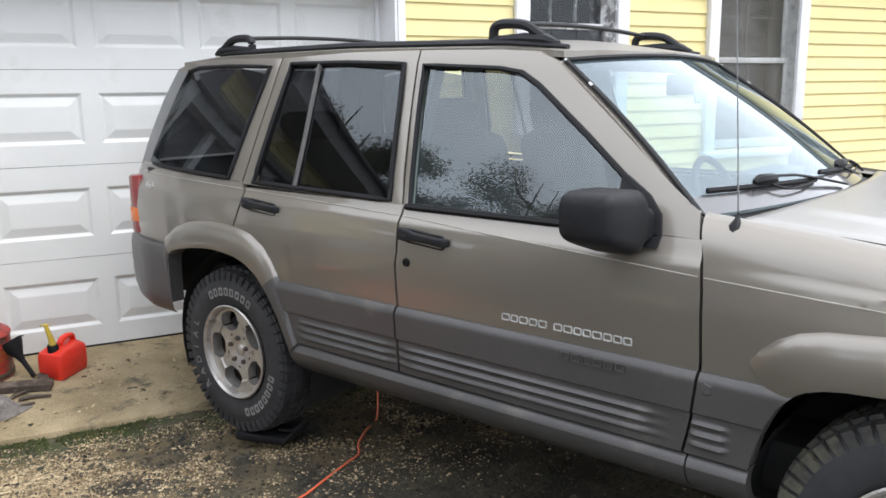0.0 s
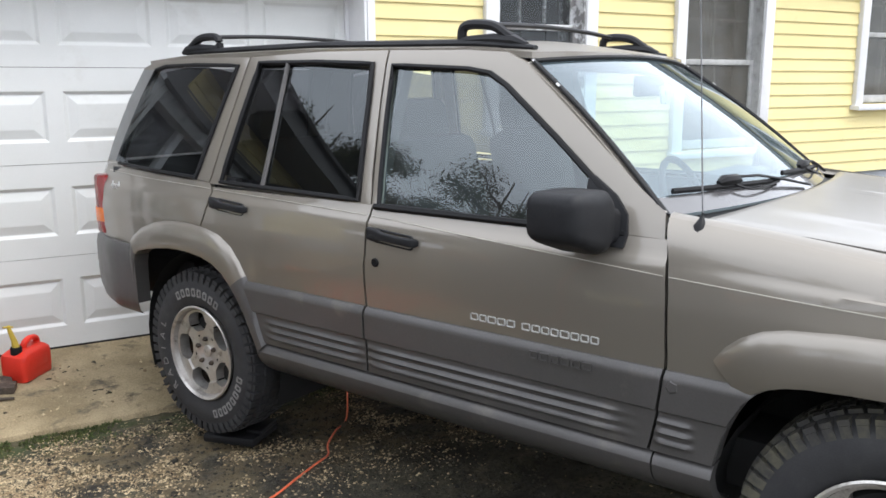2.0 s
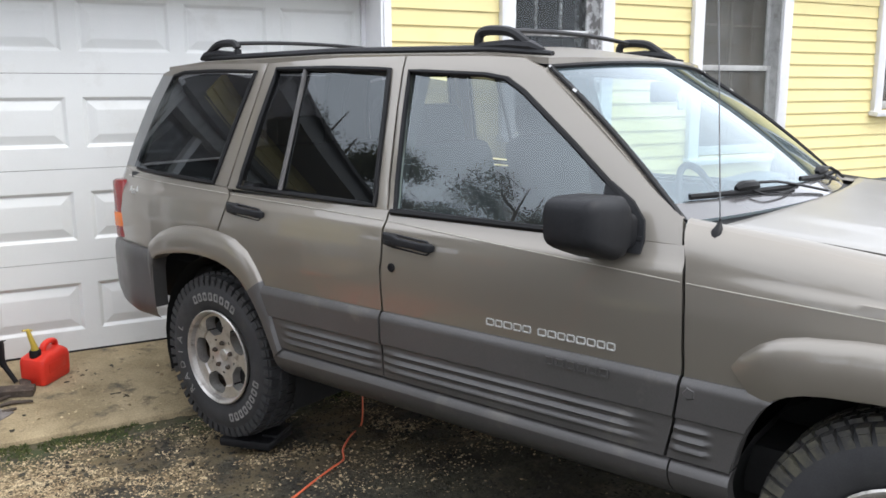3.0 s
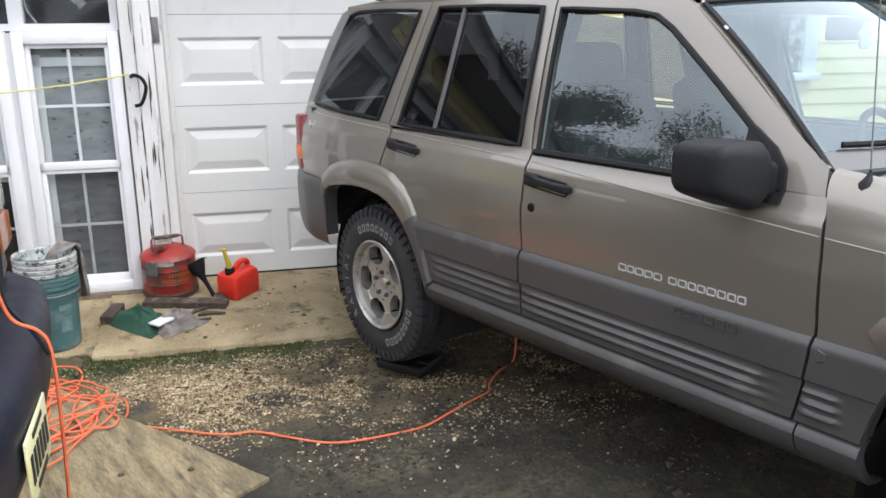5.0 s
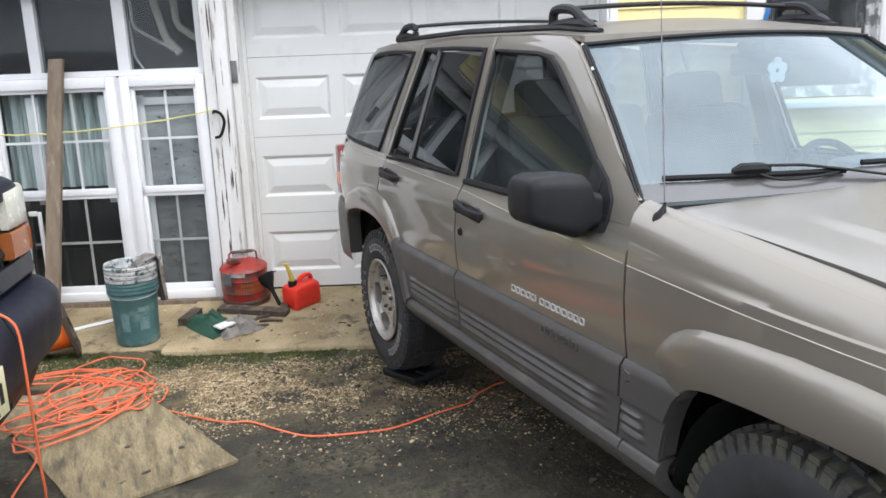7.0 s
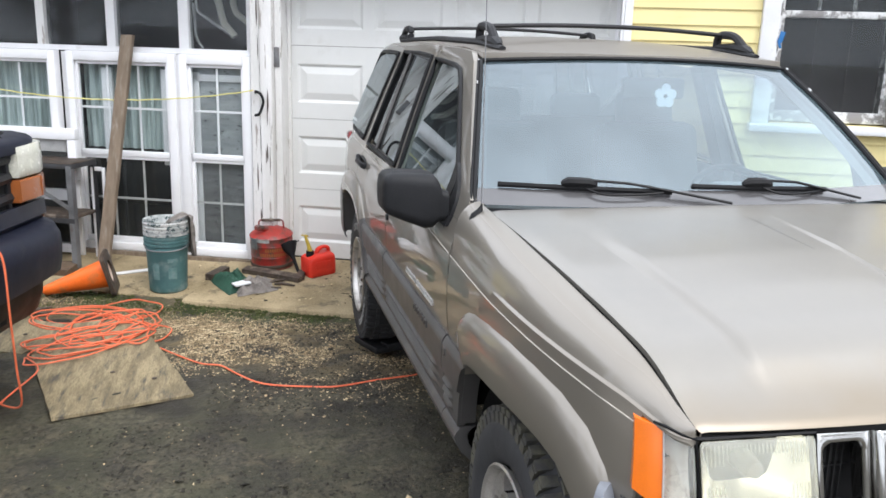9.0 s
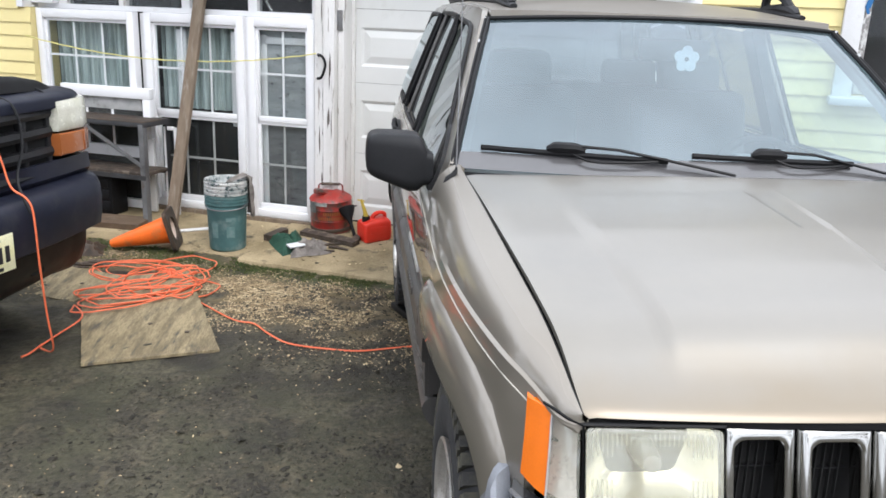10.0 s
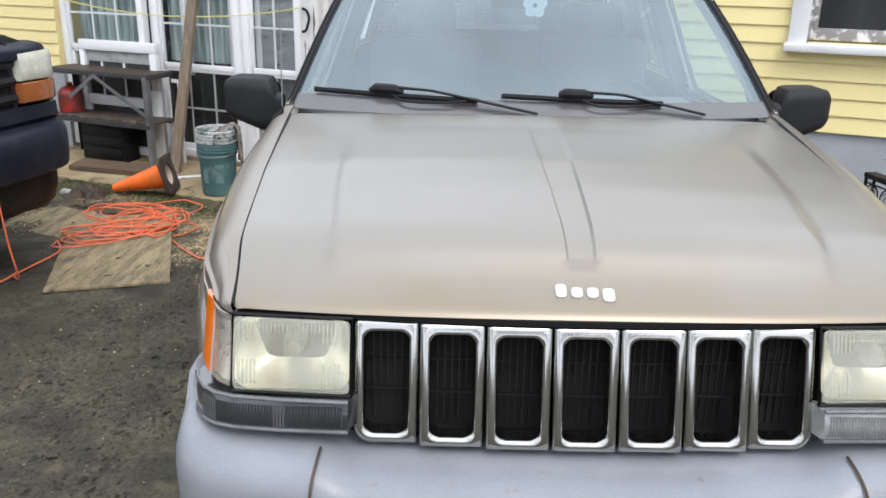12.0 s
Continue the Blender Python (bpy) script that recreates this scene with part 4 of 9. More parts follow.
wall_piece("opening_casing", -2.735, -2.522, 1.568, 2.043, 0.02, 0.19, M_WHITE, "wide white casing at the opening", "trim")
wall_piece("casing_edge", -2.796, -2.737, 1.532, 2.258, 0.0, V_Y + 0.012, M_WHITE, "white board at the corner of the opening", "trim")
wall_piece("transom_mullion_1", -1.945, -1.88, 1.568, 2.045, 0.05, 0.125, M_PEEL, "flaking transom mullion", "mullion")
wall_piece("transom_mullion_2", -1.375, -1.305, 1.568, 2.045, 0.05, 0.125, M_WHITE, "white transom mullion", "mullion")
wall_piece("transom_mullion_3", -0.80, -0.725, 1.568, 2.045, 0.05, 0.125, M_WHITE, "white transom mullion", "mullion")
wall_piece("transom_mullion_4", -2.52, -2.44, 1.568, 2.045, 0.05, 0.125, M_PEEL, "flaking transom side mullion", "mullion")
wall_piece("transom_mullion_5", -0.275, -0.235, 1.568, 2.045, 0.05, 0.125, M_WHITE, "white transom end mullion", "mullion")
for k, (a, b) in enumerate(((-2.44, -1.945), (-1.88, -1.375), (-1.305, -0.80), (-0.725, -0.275))):
    ob = part("transom_pane", boxes((((a + b) / 2, -0.085, 1.807), (b - a, 0.004, 0.476))), G_HDARK, smooth=False)
    ob.matrix_world = HROT
    tagged(ob, "dusty dark transom pane", "window pane", kind="structure")

# the room behind, its want of light put into near-black walls
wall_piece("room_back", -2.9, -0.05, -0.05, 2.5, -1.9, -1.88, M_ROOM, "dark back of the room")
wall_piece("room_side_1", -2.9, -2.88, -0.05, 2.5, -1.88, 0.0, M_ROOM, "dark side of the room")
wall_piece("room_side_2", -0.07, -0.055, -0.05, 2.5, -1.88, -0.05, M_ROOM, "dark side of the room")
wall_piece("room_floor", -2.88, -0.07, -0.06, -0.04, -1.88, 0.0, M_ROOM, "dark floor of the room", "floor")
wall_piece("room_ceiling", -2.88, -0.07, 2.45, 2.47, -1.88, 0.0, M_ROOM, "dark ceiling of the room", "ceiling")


def inside_things():
    b = thing("leaning_board", HROT, "weathered white board with dark scratches behind the glass", "board")
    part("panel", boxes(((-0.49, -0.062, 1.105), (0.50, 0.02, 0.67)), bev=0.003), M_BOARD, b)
    # the lower half is coloured as if in shade
    part("lower_panel", boxes(((-0.49, -0.062, 0.39), (0.50, 0.02, 0.74)), bev=0.003), M_BOARDSH, b)
    part("cross_rail", boxes(((-0.49, -0.080, 1.36), (0.48, 0.012, 0.05)), ((-0.70, -0.080, 0.75), (0.05, 0.012, 1.3)), bev=0.002), M_WHITE, b)
    for u0, u1, z0, z1 in ((-2.64, -1.86, 0.82, 1.46), (-1.64, -0.92, 0.80, 1.45)):
        c = thing("curtain", HROT, "pale green hanging curtain behind the window", "curtain", "curtains")
        bm = B()
        n = 60
        sheet(bm, [[(u0 + (u1 - u0) * k / n, -0.03 + 0.02 * math.sin(k * 0.9) + 0.008 * math.sin(k * 2.3), z) for k in range(n + 1)] for z in (z0, (z0 + z1) / 2, z1)])
        part("cloth", bm, M_CURTAIN, c)
    fr = thing("white_window_frame", HROT, "white frame standing behind the glass", "window frame")
    part("side_rail", boxes(((-1.42, -0.075, 1.05), (0.085, 0.03, 0.72)), bev=0.004), M_WHITE, fr)
    part("side_rail", boxes(((-0.945, -0.075, 1.05), (0.07, 0.03, 0.72)), bev=0.004), M_WHITE, fr)
    ch = thing("stacked_tube_chair", HROT, "upturned tubular chair frame behind the transom glass", "chair")
    for nm, r, m_, pts in (("tube_leg", 0.013, M_PIPE, [(-0.776, 0.02, 2.04), (-0.770, 0.02, 1.88), (-0.758, 0.02, 1.838), (-0.72, 0.02, 1.812), (-0.50, 0.02, 1.675)]),
                           ("tube_leg", 0.013, M_PIPE, [(-0.800, 0.04, 1.90), (-0.790, 0.04, 1.68), (-0.780, 0.04, 1.635), (-0.735, 0.04, 1.568)]),
                           ("tube_arm", 0.026, M_CUSH, [(-0.630, 0.03, 2.05), (-0.572, 0.03, 1.80), (-0.555, 0.03, 1.755), (-0.477, 0.03, 1.665)]),
                           ("tube_arm", 0.024, M_CUSH, [(-0.498, 0.05, 2.05), (-0.488, 0.05, 1.88), (-0.470, 0.05, 1.835), (-0.340, 0.05, 1.74)])):
        part(nm, tube(B(), [(x + 0.045, y, z) for x, y, z in pts], r, 10), m_, ch)


inside_things()


# ---- the parked car: local x across (its right side is negative), y back from the front axle, z up ----
CAR = thing("car", pose(0.025, 0, 0), "taupe four-door off-road estate car with grey cladding, parked", "car")
SIDE_TAB = [(0.36, 0.79), (0.40, 0.825), (0.45, 0.850), (0.50, 0.860), (0.74, 0.872), (0.82, 0.880), (0.92, 0.882), (1.00, 0.874), (1.035, 0.866), (1.05, 0.852), (1.065, 0.845),
            (1.105, 0.826), (1.35, 0.738), (1.58, 0.650), (1.615, 0.632), (1.635, 0.610)]


def body_x(y, z):
    """The half width of the body."""
    zz = z - 0.012 * max(0.0, y - 0.58)
    x = lerp(SIDE_TAB, zz)
    if y < 0.25:
        x -= 0.125 * ((0.25 - y) / 0.85) ** 2
    if y > 2.9:
        x -= 0.082 * ((y - 2.9) / 0.6) ** 2.2
    return x


R_ARCH = [(2.262, 0.455), (2.286, 0.51), (2.325, 0.60), (2.363, 0.663), (2.40, 0.712), (2.446, 0.757), (2.505, 0.793), (2.572, 0.813), (2.65, 0.823), (2.72, 0.826), (2.80, 0.823), (2.88, 0.814), (2.96, 0.80), (3.03, 0.785), (3.065, 0.765), (3.085, 0.72), (3.095, 0.64), (3.10, 0.53)]
F_ARCH = [(0.445, 0.43), (0.43, 0.493), (0.418, 0.545), (0.405, 0.595), (0.382, 0.65), (0.355, 0.70), (0.325, 0.733), (0.29, 0.753), (0.25, 0.766), (0.202, 0.774), (0.10, 0.780), (0.0, 0.780), (-0.10, 0.778), (-0.20, 0.770), (-0.28, 0.748), (-0.335, 0.70), (-0.37, 0.64), (-0.395, 0.56), (-0.405, 0.50)]
R_FLARE = [(2.225, 0.50), (2.245, 0.56), (2.27, 0.64), (2.297, 0.71), (2.322, 0.765), (2.355, 0.825), (2.40, 0.878), (2.47, 0.918), (2.55, 0.936), (2.65, 0.946), (2.74, 0.948), (2.83, 0.942), (2.92, 0.925), (3.02, 0.892), (3.10, 0.845), (3.125, 0.79), (3.135, 0.72), (3.14, 0.60)]
F_FLARE = [(0.455, 0.47), (0.452, 0.56), (0.45, 0.62), (0.455, 0.69), (0.462, 0.745), (0.44, 0.80), (0.41, 0.842), (0.37, 0.875), (0.32, 0.90), (0.26, 0.914), (0.14, 0.925), (0.0, 0.928), (-0.14, 0.920), (-0.26, 0.905), (-0.36, 0.868), (-0.42, 0.81), (-0.455, 0.73), (-0.475, 0.64), (-0.48, 0.58)]


def skin_rows(s, zs, y0, y1, n, off=0.0, fn=None):
    """A side skin between two edge curves y0(z), y1(z)."""
    rows = []
    for z in zs:
        a, b = y0(z), y1(z)
        row = []
        for k in range(n + 1):
            y = a + (b - a) * k / n
            row.append((s * (body_x(y, z) + off + (fn(y, z) if fn else 0)), y, z))
        rows.append(row)
    return rows


ZS = [0.74, 0.78, 0.82, 0.86, 0.90, 0.94, 0.97, 1.00, 1.02, 1.035, 1.045, 1.055, 1.07, 1.09, 1.105]
F_FRONT = [(0.36, 0.63), (0.49, 0.612), (0.60, 0.588), (0.70, 0.574), (0.775, 0.568), (0.95, 0.574), (1.05, 0.584), (1.17, 0.612)]
R_REAR = [(0.36, 2.20), (0.50, 2.25), (0.60, 2.293), (0.663, 2.33), (0.757, 2.412), (0.80, 2.48), (0.835, 2.57), (0.865, 2.60), (0.88, 2.602), (0.93, 2.592), (1.04, 2.540), (1.09, 2.542), (1.14, 2.585)]


def belt(y):
    """The lower edge of the side windows."""
    return lerp([(0.6, 1.088), (1.65, 1.093), (2.55, 1.112), (3.4, 1.150)], y)


GAP = 0.0045
HOOD_EDGE = [(-0.635, 0.692), (-0.60, 0.701), (-0.55, 0.706), (-0.4, 0.716), (0.0, 0.742), (0.55, 0.769)]


def rib(y, z):
    """Three raised ribs along the lower cladding, and a step under its smooth upper half."""
    d = 0.0
    for c in (0.597, 0.567, 0.537):
        t = abs(z - c) / 0.011
        if t < 1:
            d += 0.011 * math.cos(t * math.pi / 2) ** 1.2
    return d


def clad_panel(s, y0, y1, ya, yb, parent, n=26):
    """Grey lower cladding between two edge curves, with ribs that end short of the edges."""
    zs = [0.503 + 0.0064 * k for k in range(39)]

    def fn(y, z):
        a, b = y0(z), y1(z)
        f = min(1, max(0, min(y - ya, yb - y) / 0.03))
        low = 0.006 if z < 0.625 else 0.016
        if z > 0.720:
            low -= 0.017 * ((z - 0.720) / 0.028) ** 1.4
        return low + rib(y, z) * f
    bm = sheet(B(), skin_rows(s, zs, y0, y1, n, 0.006, fn))
    rim(bm, (-s * 0.025, 0, 0))
    return part("cladding", bm, M_CLAD, parent, "grey ribbed plastic cladding")


def ring_part(name, s, outer, inner, material, parent, off=0.0, step=0.05, label="", thick=0.02):
    """A flat frame on the body side between two outlines of (y, z) with matching corners."""
    bm = B()
    A, C = [], []
    n = len(outer)
    for k in range(n):
        o0, o1, i0, i1 = Vector(outer[k]), Vector(outer[(k + 1) % n]), Vector(inner[k]), Vector(inner[(k + 1) % n])
        m = max(1, round((o1 - o0).length / step))
        for j in range(m):
            A.append(o0.lerp(o1, j / m))
            C.append(i0.lerp(i1, j / m))

    def P(q, d=0.0):
        return (s * (body_x(q[0], q[1]) + off + d), q[0], q[1])
    mid = [a.lerp(c, 0.5) for a, c in zip(A, C)]
    loops(bm, [[P(q, -thick) for q in A], [P(q) for q in A], [P(q, 0.002) for q in mid], [P(q) for q in C], [P(q, -thick) for q in C]])
    return part(name, bm, material, parent, label)


def trim_loop(name, s, pts, r, material, parent, off=0.004, close=True):
    bm = B()
    P = [(s * (body_x(y, z) + off), y, z) for y, z in dense(list(pts) + ([pts[0]] if close else []), 0.06)]
    tube(bm, P[:-1] if close else P, r, 6, closed=close)
    return part(name, bm, material, parent)


def pane(s, pts, material, parent, off=-0.006):
    """A window pane on the body side: an outline of (y, z), filled as a fan of strips."""
    zs = sorted({p[1] for p in pts})
    lo, hi = zs[0], zs[-1]
    bm = B()
    rows = []
    ym = sum(p[0] for p in pts) / len(pts)
    xa, xb = body_x(ym, lo), body_x(ym, hi)

    def glass_x(z):
        # side glass is nearly flat, with a slight roundness
        t = (z - lo) / (hi - lo)
        return xa + (xb - xa) * t + 0.006 * 4 * t * (1 - t)
    for k in range(13):
        z = lo + (hi - lo) * k / 12
        cr = []
        for a, b in zip(pts, pts[1:] + pts[:1]):
            if (a[1] - z) * (b[1] - z) <= 0 and a[1] != b[1]:
                cr.append(a[0] + (b[0] - a[0]) * (z - a[1]) / (b[1] - a[1]))
        if len(cr) < 2:
            near = [p[0] for p in pts if abs(p[1] - z) < 1e-6] or [0]
            cr = [min(near), max(near)]
        a, b = min(cr), max(cr)
        rows.append([(s * (glass_x(z) + off), a + (b - a) * j / 6, z) for j in range(7)])
    sheet(bm, rows)
    ob = part("window_glass", bm, material, parent)
    ob.visible_shadow = False
    return ob


def door_handle(s, y, z, parent):
    """An oval bezel with a dished recess and a bowed pull across it."""
    x = s * body_x(y, z)
    bm = B()
    o = rrect(0.185, 0.050, 0.020, 6)
    tilt = 0.07

    def ring(g, gv, d):
        return [(x + s * (d - 0.10 * v * 0.3), y + u * g, z + v * gv - tilt * (-u)) for u, v in o]
    loops(bm, [ring(1, 1, -0.01), ring(1, 1, 0.002), ring(0.985, 0.95, 0.0045), ring(0.95, 0.84, 0.005), ring(0.92, 0.76, 0.002), ring(0.86, 0.62, -0.014), ring(0.5, 0.3, -0.022)], False, True)
    h = part("door_handle", bm, M_BPLAST, parent, "black plastic door handle")
    # pull: a thick rear end with a slot, then a bar that narrows towards the front
    bm = B()
    rings = []
    for yy, d, hh, th in ((0.106, 0.004, 0.030, 0.012), (0.100, 0.012, 0.044, 0.022), (0.072, 0.016, 0.046, 0.026), (0.050, 0.018, 0.042, 0.024), (0.035, 0.020, 0.030, 0.020), (0.0, 0.022, 0.028, 0.018), (-0.05, 0.022, 0.027, 0.018), (-0.088, 0.018, 0.030, 0.020), (-0.104, 0.010, 0.028, 0.016), (-0.110, 0.004, 0.018, 0.008)):
        rings.append([(x + s * (d + a_), y + yy, z + 0.006 + tilt * yy + b_) for a_, b_ in rrect(th, hh, th * 0.35, 3)])
    g = part("grip", loops(bm, rings, True, True), M_BPLAST, h)
    part("slot", boxes(((x + s * 0.0285, y + 0.070, z + 0.004), (0.004, 0.030, 0.014)), bev=0.001), M_DARK, g)


def front_door(s):
    d = part("front_door", rim(sheet(B(), skin_rows(s, [z for z in ZS if z < 1.095] + [1.095], lambda z: lerp(F_FRONT, z) + GAP, lambda z: 1.672 - GAP - (0.008 if z > 0.9 else 0), 16)), (-s * 0.03, 0, 0)), M_PAINT, CAR)
    clad_panel(s, lambda z: lerp(F_FRONT, z) + GAP, lambda z: 1.672 - GAP, 0.68, 1.655, d)
    out = [(0.606, 1.095), (0.618, 1.165), (0.70, 1.222), (0.93, 1.40), (1.165, 1.578), (1.25, 1.612), (1.40, 1.622), (1.752, 1.632), (1.73, 1.45), (1.690, 1.20), (1.668, 1.095)]
    inn = [(0.78, 1.100), (0.775, 1.16), (0.80, 1.205), (1.00, 1.353), (1.215, 1.505), (1.29, 1.545), (1.38, 1.560), (1.712, 1.578), (1.69, 1.42), (1.655, 1.20), (1.635, 1.100)]
    ring_part("window_frame", s, out, inn, M_PAINT, d, 0.0)
    part("belt_seal", tube(B(), [(s * (body_x(y, 1.098) + 0.004), y, 1.098) for y in np.linspace(0.72, 1.652, 16)], 0.012, 6, flat=1.0), M_BLACK, d)
    trim_loop("window_seal", s, [(0.79, 1.195), (1.00, 1.353), (1.215, 1.505), (1.29, 1.545), (1.38, 1.560), (1.712, 1.578), (1.69, 1.42), (1.655, 1.20), (1.635, 1.103), (1.0, 1.098), (0.79, 1.098)], 0.010, M_BLACK, d)
    pane(s, [(0.80, 1.10), (0.81, 1.215), (1.00, 1.353), (1.215, 1.505), (1.29, 1.545), (1.38, 1.560), (1.712, 1.578), (1.69, 1.42), (1.655, 1.20), (1.635, 1.10)], G_CLEAR, d)
    door_handle(s, 1.54, 1.000, d)
    part("lock", lathe(B(), [(0.0, s * 0.004), (0.009, s * 0.004), (0.0095, s * 0.0065), (0.013, s * 0.0065), (0.0155, s * 0.003), (0.016, -s * 0.004)], 18, "x", (s * body_x(1.617, 0.912), 1.617, 0.912)), M_BLACK, d)
    # sail and mirror
    sail = part("mirror_sail", rim(sheet(B(), [[(s * (body_x(y0 + (y1 - y0) * k / 4, z) + 0.012), y0 + (y1 - y0) * k / 4, z) for k in range(5)] for z, y0, y1 in ((1.062, 0.716, 0.86), (1.10, 0.712, 0.86), (1.15, 0.722, 0.86), (1.20, 0.766, 0.86), (1.250, 0.845, 0.862))]), (-s * 0.03, 0, 0)), M_BPLAST, d)
    bm = B()
    rings = []
    for k, (xo, w, h, yc, zz) in enumerate(((0.0, 0.110, 0.095, 0.775, -0.026), (0.02, 0.115, 0.105, 0.782, -0.024), (0.032, 0.150, 0.140, 0.795, -0.012), (0.050, 0.192, 0.174, 0.810, -0.012), (0.080, 0.210, 0.180, 0.822, -0.012), (0.135, 0.212, 0.160, 0.833, -0.002), (0.178, 0.206, 0.143, 0.838, 0.006), (0.196, 0.194, 0.128, 0.841, 0.008), (0.205, 0.172, 0.108, 0.844, 0.008), (0.2085, 0.12, 0.078, 0.847, 0.005), (0.2095, 0.03, 0.02, 0.850, 0.0))):
        x = s * (0.842 + xo)
        # the outer half of the shell is drawn back at its edge
        rings.append([(x - s * 0.010 * (b / 0.09) ** 2 * min(1, xo / 0.1), yc + a * 0.78, 1.148 + zz + b) for a, b in rrect(w, h, min(w, h) * 0.24, 7)])
    loops(bm, rings, True, True)
    mir = part("wing_mirror", bm, M_BPLAST, d, "black plastic wing mirror")
    bm = B()
    loops(bm, [[(s * (0.945 + a), 0.905 + 0.001 * k, 1.144 + b) for a, b in rrect(0.15, 0.125, 0.04, 5)] for k in (0, 1)], True, True)
    part("mirror_glass", bm, mat_mirror, mir)
    return d


def make_mirror():
    m = bpy.data.materials.new("mirror_silver")
    m.use_nodes = True
    bs = m.node_tree.nodes["Principled BSDF"]
    bs.inputs["Metallic"].default_value, bs.inputs["Roughness"].default_value, bs.inputs["Base Color"].default_value = 1.0, 0.03, (0.85, 0.87, 0.88, 1)
    return m


mat_mirror = make_mirror()


def rear_door(s):
    d = part("rear_door", rim(sheet(B(), skin_rows(s, [0.74, 0.765, 0.79, 0.815, 0.84, 0.86, 0.88] + [z for z in ZS if 0.88 < z < 1.095] + [1.102], lambda z: 1.672 + GAP - (0.008 if z > 0.9 else 0), lambda z: lerp(R_REAR, z) - GAP, 14)), (-s * 0.03, 0, 0)), M_PAINT, CAR)
    clad_panel(s, lambda z: 1.672 + GAP, lambda z: lerp(R_REAR, z) - 0.02, 1.69, 2.20, d, 20)
    out = [(1.675, 1.10), (1.700, 1.20), (1.738, 1.45), (1.760, 1.632), (2.10, 1.636), (2.505, 1.625), (2.525, 1.45), (2.556, 1.25), (2.572, 1.115)]
    inn = [(1.735, 1.112), (1.752, 1.20), (1.788, 1.45), (1.812, 1.585), (2.10, 1.597), (2.432, 1.600), (2.455, 1.45), (2.485, 1.25), (2.502, 1.126)]
    ring_part("window_frame", s, out, inn, M_PAINT, d)
    trim_loop("window_seal", s, inn, 0.011, M_BLACK, d)
    pane(s, inn, G_TINT, d)
    part("division_bar", tube(B(), [(s * (body_x(y, z) + 0.004), y, z) for y, z in ((2.262, 1.595), (2.255, 1.45), (2.248, 1.30), (2.246, 1.122))], 0.010, 6), M_CLAD, d, "dull grey division bar")
    door_handle(s, 2.405, 1.036, d)
    return d


for side in (-1, 1):
    front_door(side)
    rear_door(side)


def quarter(s):
    ys = list(np.linspace(2.255, 3.10, 44)) + list(np.linspace(3.115, 3.46, 14))
    zs = [0.50, 0.62, 0.70, 0.74, 0.78, 0.80, 0.82, 0.84, 0.86, 0.88, 0.90, 0.92, 0.94, 0.96, 0.99, 1.02, 1.05, 1.07, 1.09, 1.11, 1.13, 1.16]
    arch = sorted([(y, z + 0.012) for y, z in R_ARCH if y < 3.06]) + [(3.10, 0.785), (3.2, 0.79)]

    rows = []
    for z in [0.80, 0.815, 0.83, 0.845, 0.86, 0.875, 0.89, 0.91, 0.93, 0.95, 0.97, 0.99, 1.01, 1.03, 1.045, 1.06, 1.08, 1.10, 1.125, 1.15]:
        a = lerp(R_REAR, z) + GAP
        if z < 0.835:
            a = max(a, lerp([(0.80, 3.03), (0.815, 2.88), (0.828, 2.72), (0.836, 2.60)], z))
        b = 3.46
        row = []
        for k in range(31):
            y = a + (b - a) * k / 30
            zz = min(z, lerp([(2.58, 1.121), (3.47, 1.147)], y) - 0.001)
            row.append((s * body_x(y, zz), y, zz))
        rows.append(row)
    bm = sheet(B(), rows)
    # the corner turns in to the tailgate
    sheet(bm, [[(s * (body_x(3.46, z) - dx), 3.46 + dy, z) for z in (0.80, 0.90, 1.00, 1.05, 1.10, 1.146)] for dx, dy in ((0, 0), (0.02, 0.045), (0.06, 0.085), (0.14, 0.11))])
    q = part("quarter_panel", rim(bm, (-s * 0.02, 0, 0)), M_PAINT, CAR)
    out = [(2.580, 1.122), (2.562, 1.25), (2.532, 1.45), (2.512, 1.625), (2.85, 1.632), (3.19, 1.622), (3.295, 1.596), (3.385, 1.45), (3.445, 1.28), (3.475, 1.148)]
    inn = [(2.668, 1.132), (2.645, 1.25), (2.600, 1.45), (2.568, 1.592), (2.85, 1.600), (3.08, 1.597), (3.160, 1.582), (3.225, 1.45), (3.275, 1.28), (3.305, 1.158)]
    ring_part("window_frame", s, out, inn, M_PAINT, q)
    trim_loop("window_seal", s, inn, 0.010, M_BLACK, q)
    pane(s, inn, G_TINT, q)
    # pale grey pillar cover behind the glass
    bm = sheet(B(), [[(s * (body_x(y, z) + 0.006), y, z) for y in np.linspace(a, b, 5)] for a, b, z in ((3.175, 3.285, 1.585), (3.245, 3.372, 1.45), (3.295, 3.430, 1.28), (3.325, 3.462, 1.165))])
    part("pillar_cover", rim(bm, (-s * 0.012, 0, 0)), M_PILLAR, q, "dull grey pillar cover")
    # tail lamp
    lamp = part("tail_lamp", boxes(((s * (body_x(3.47, 1.0) - 0.028), 3.452, 0.955), (0.085, 0.10, 0.29)), bev=0.018), M_RED, CAR, "red tail lamp with amber section")
    part("amber_section", boxes(((s * (body_x(3.47, 1.0) - 0.0275), 3.452, 0.905), (0.087, 0.103, 0.085)), bev=0.012), M_AMBER, lamp)
    return q


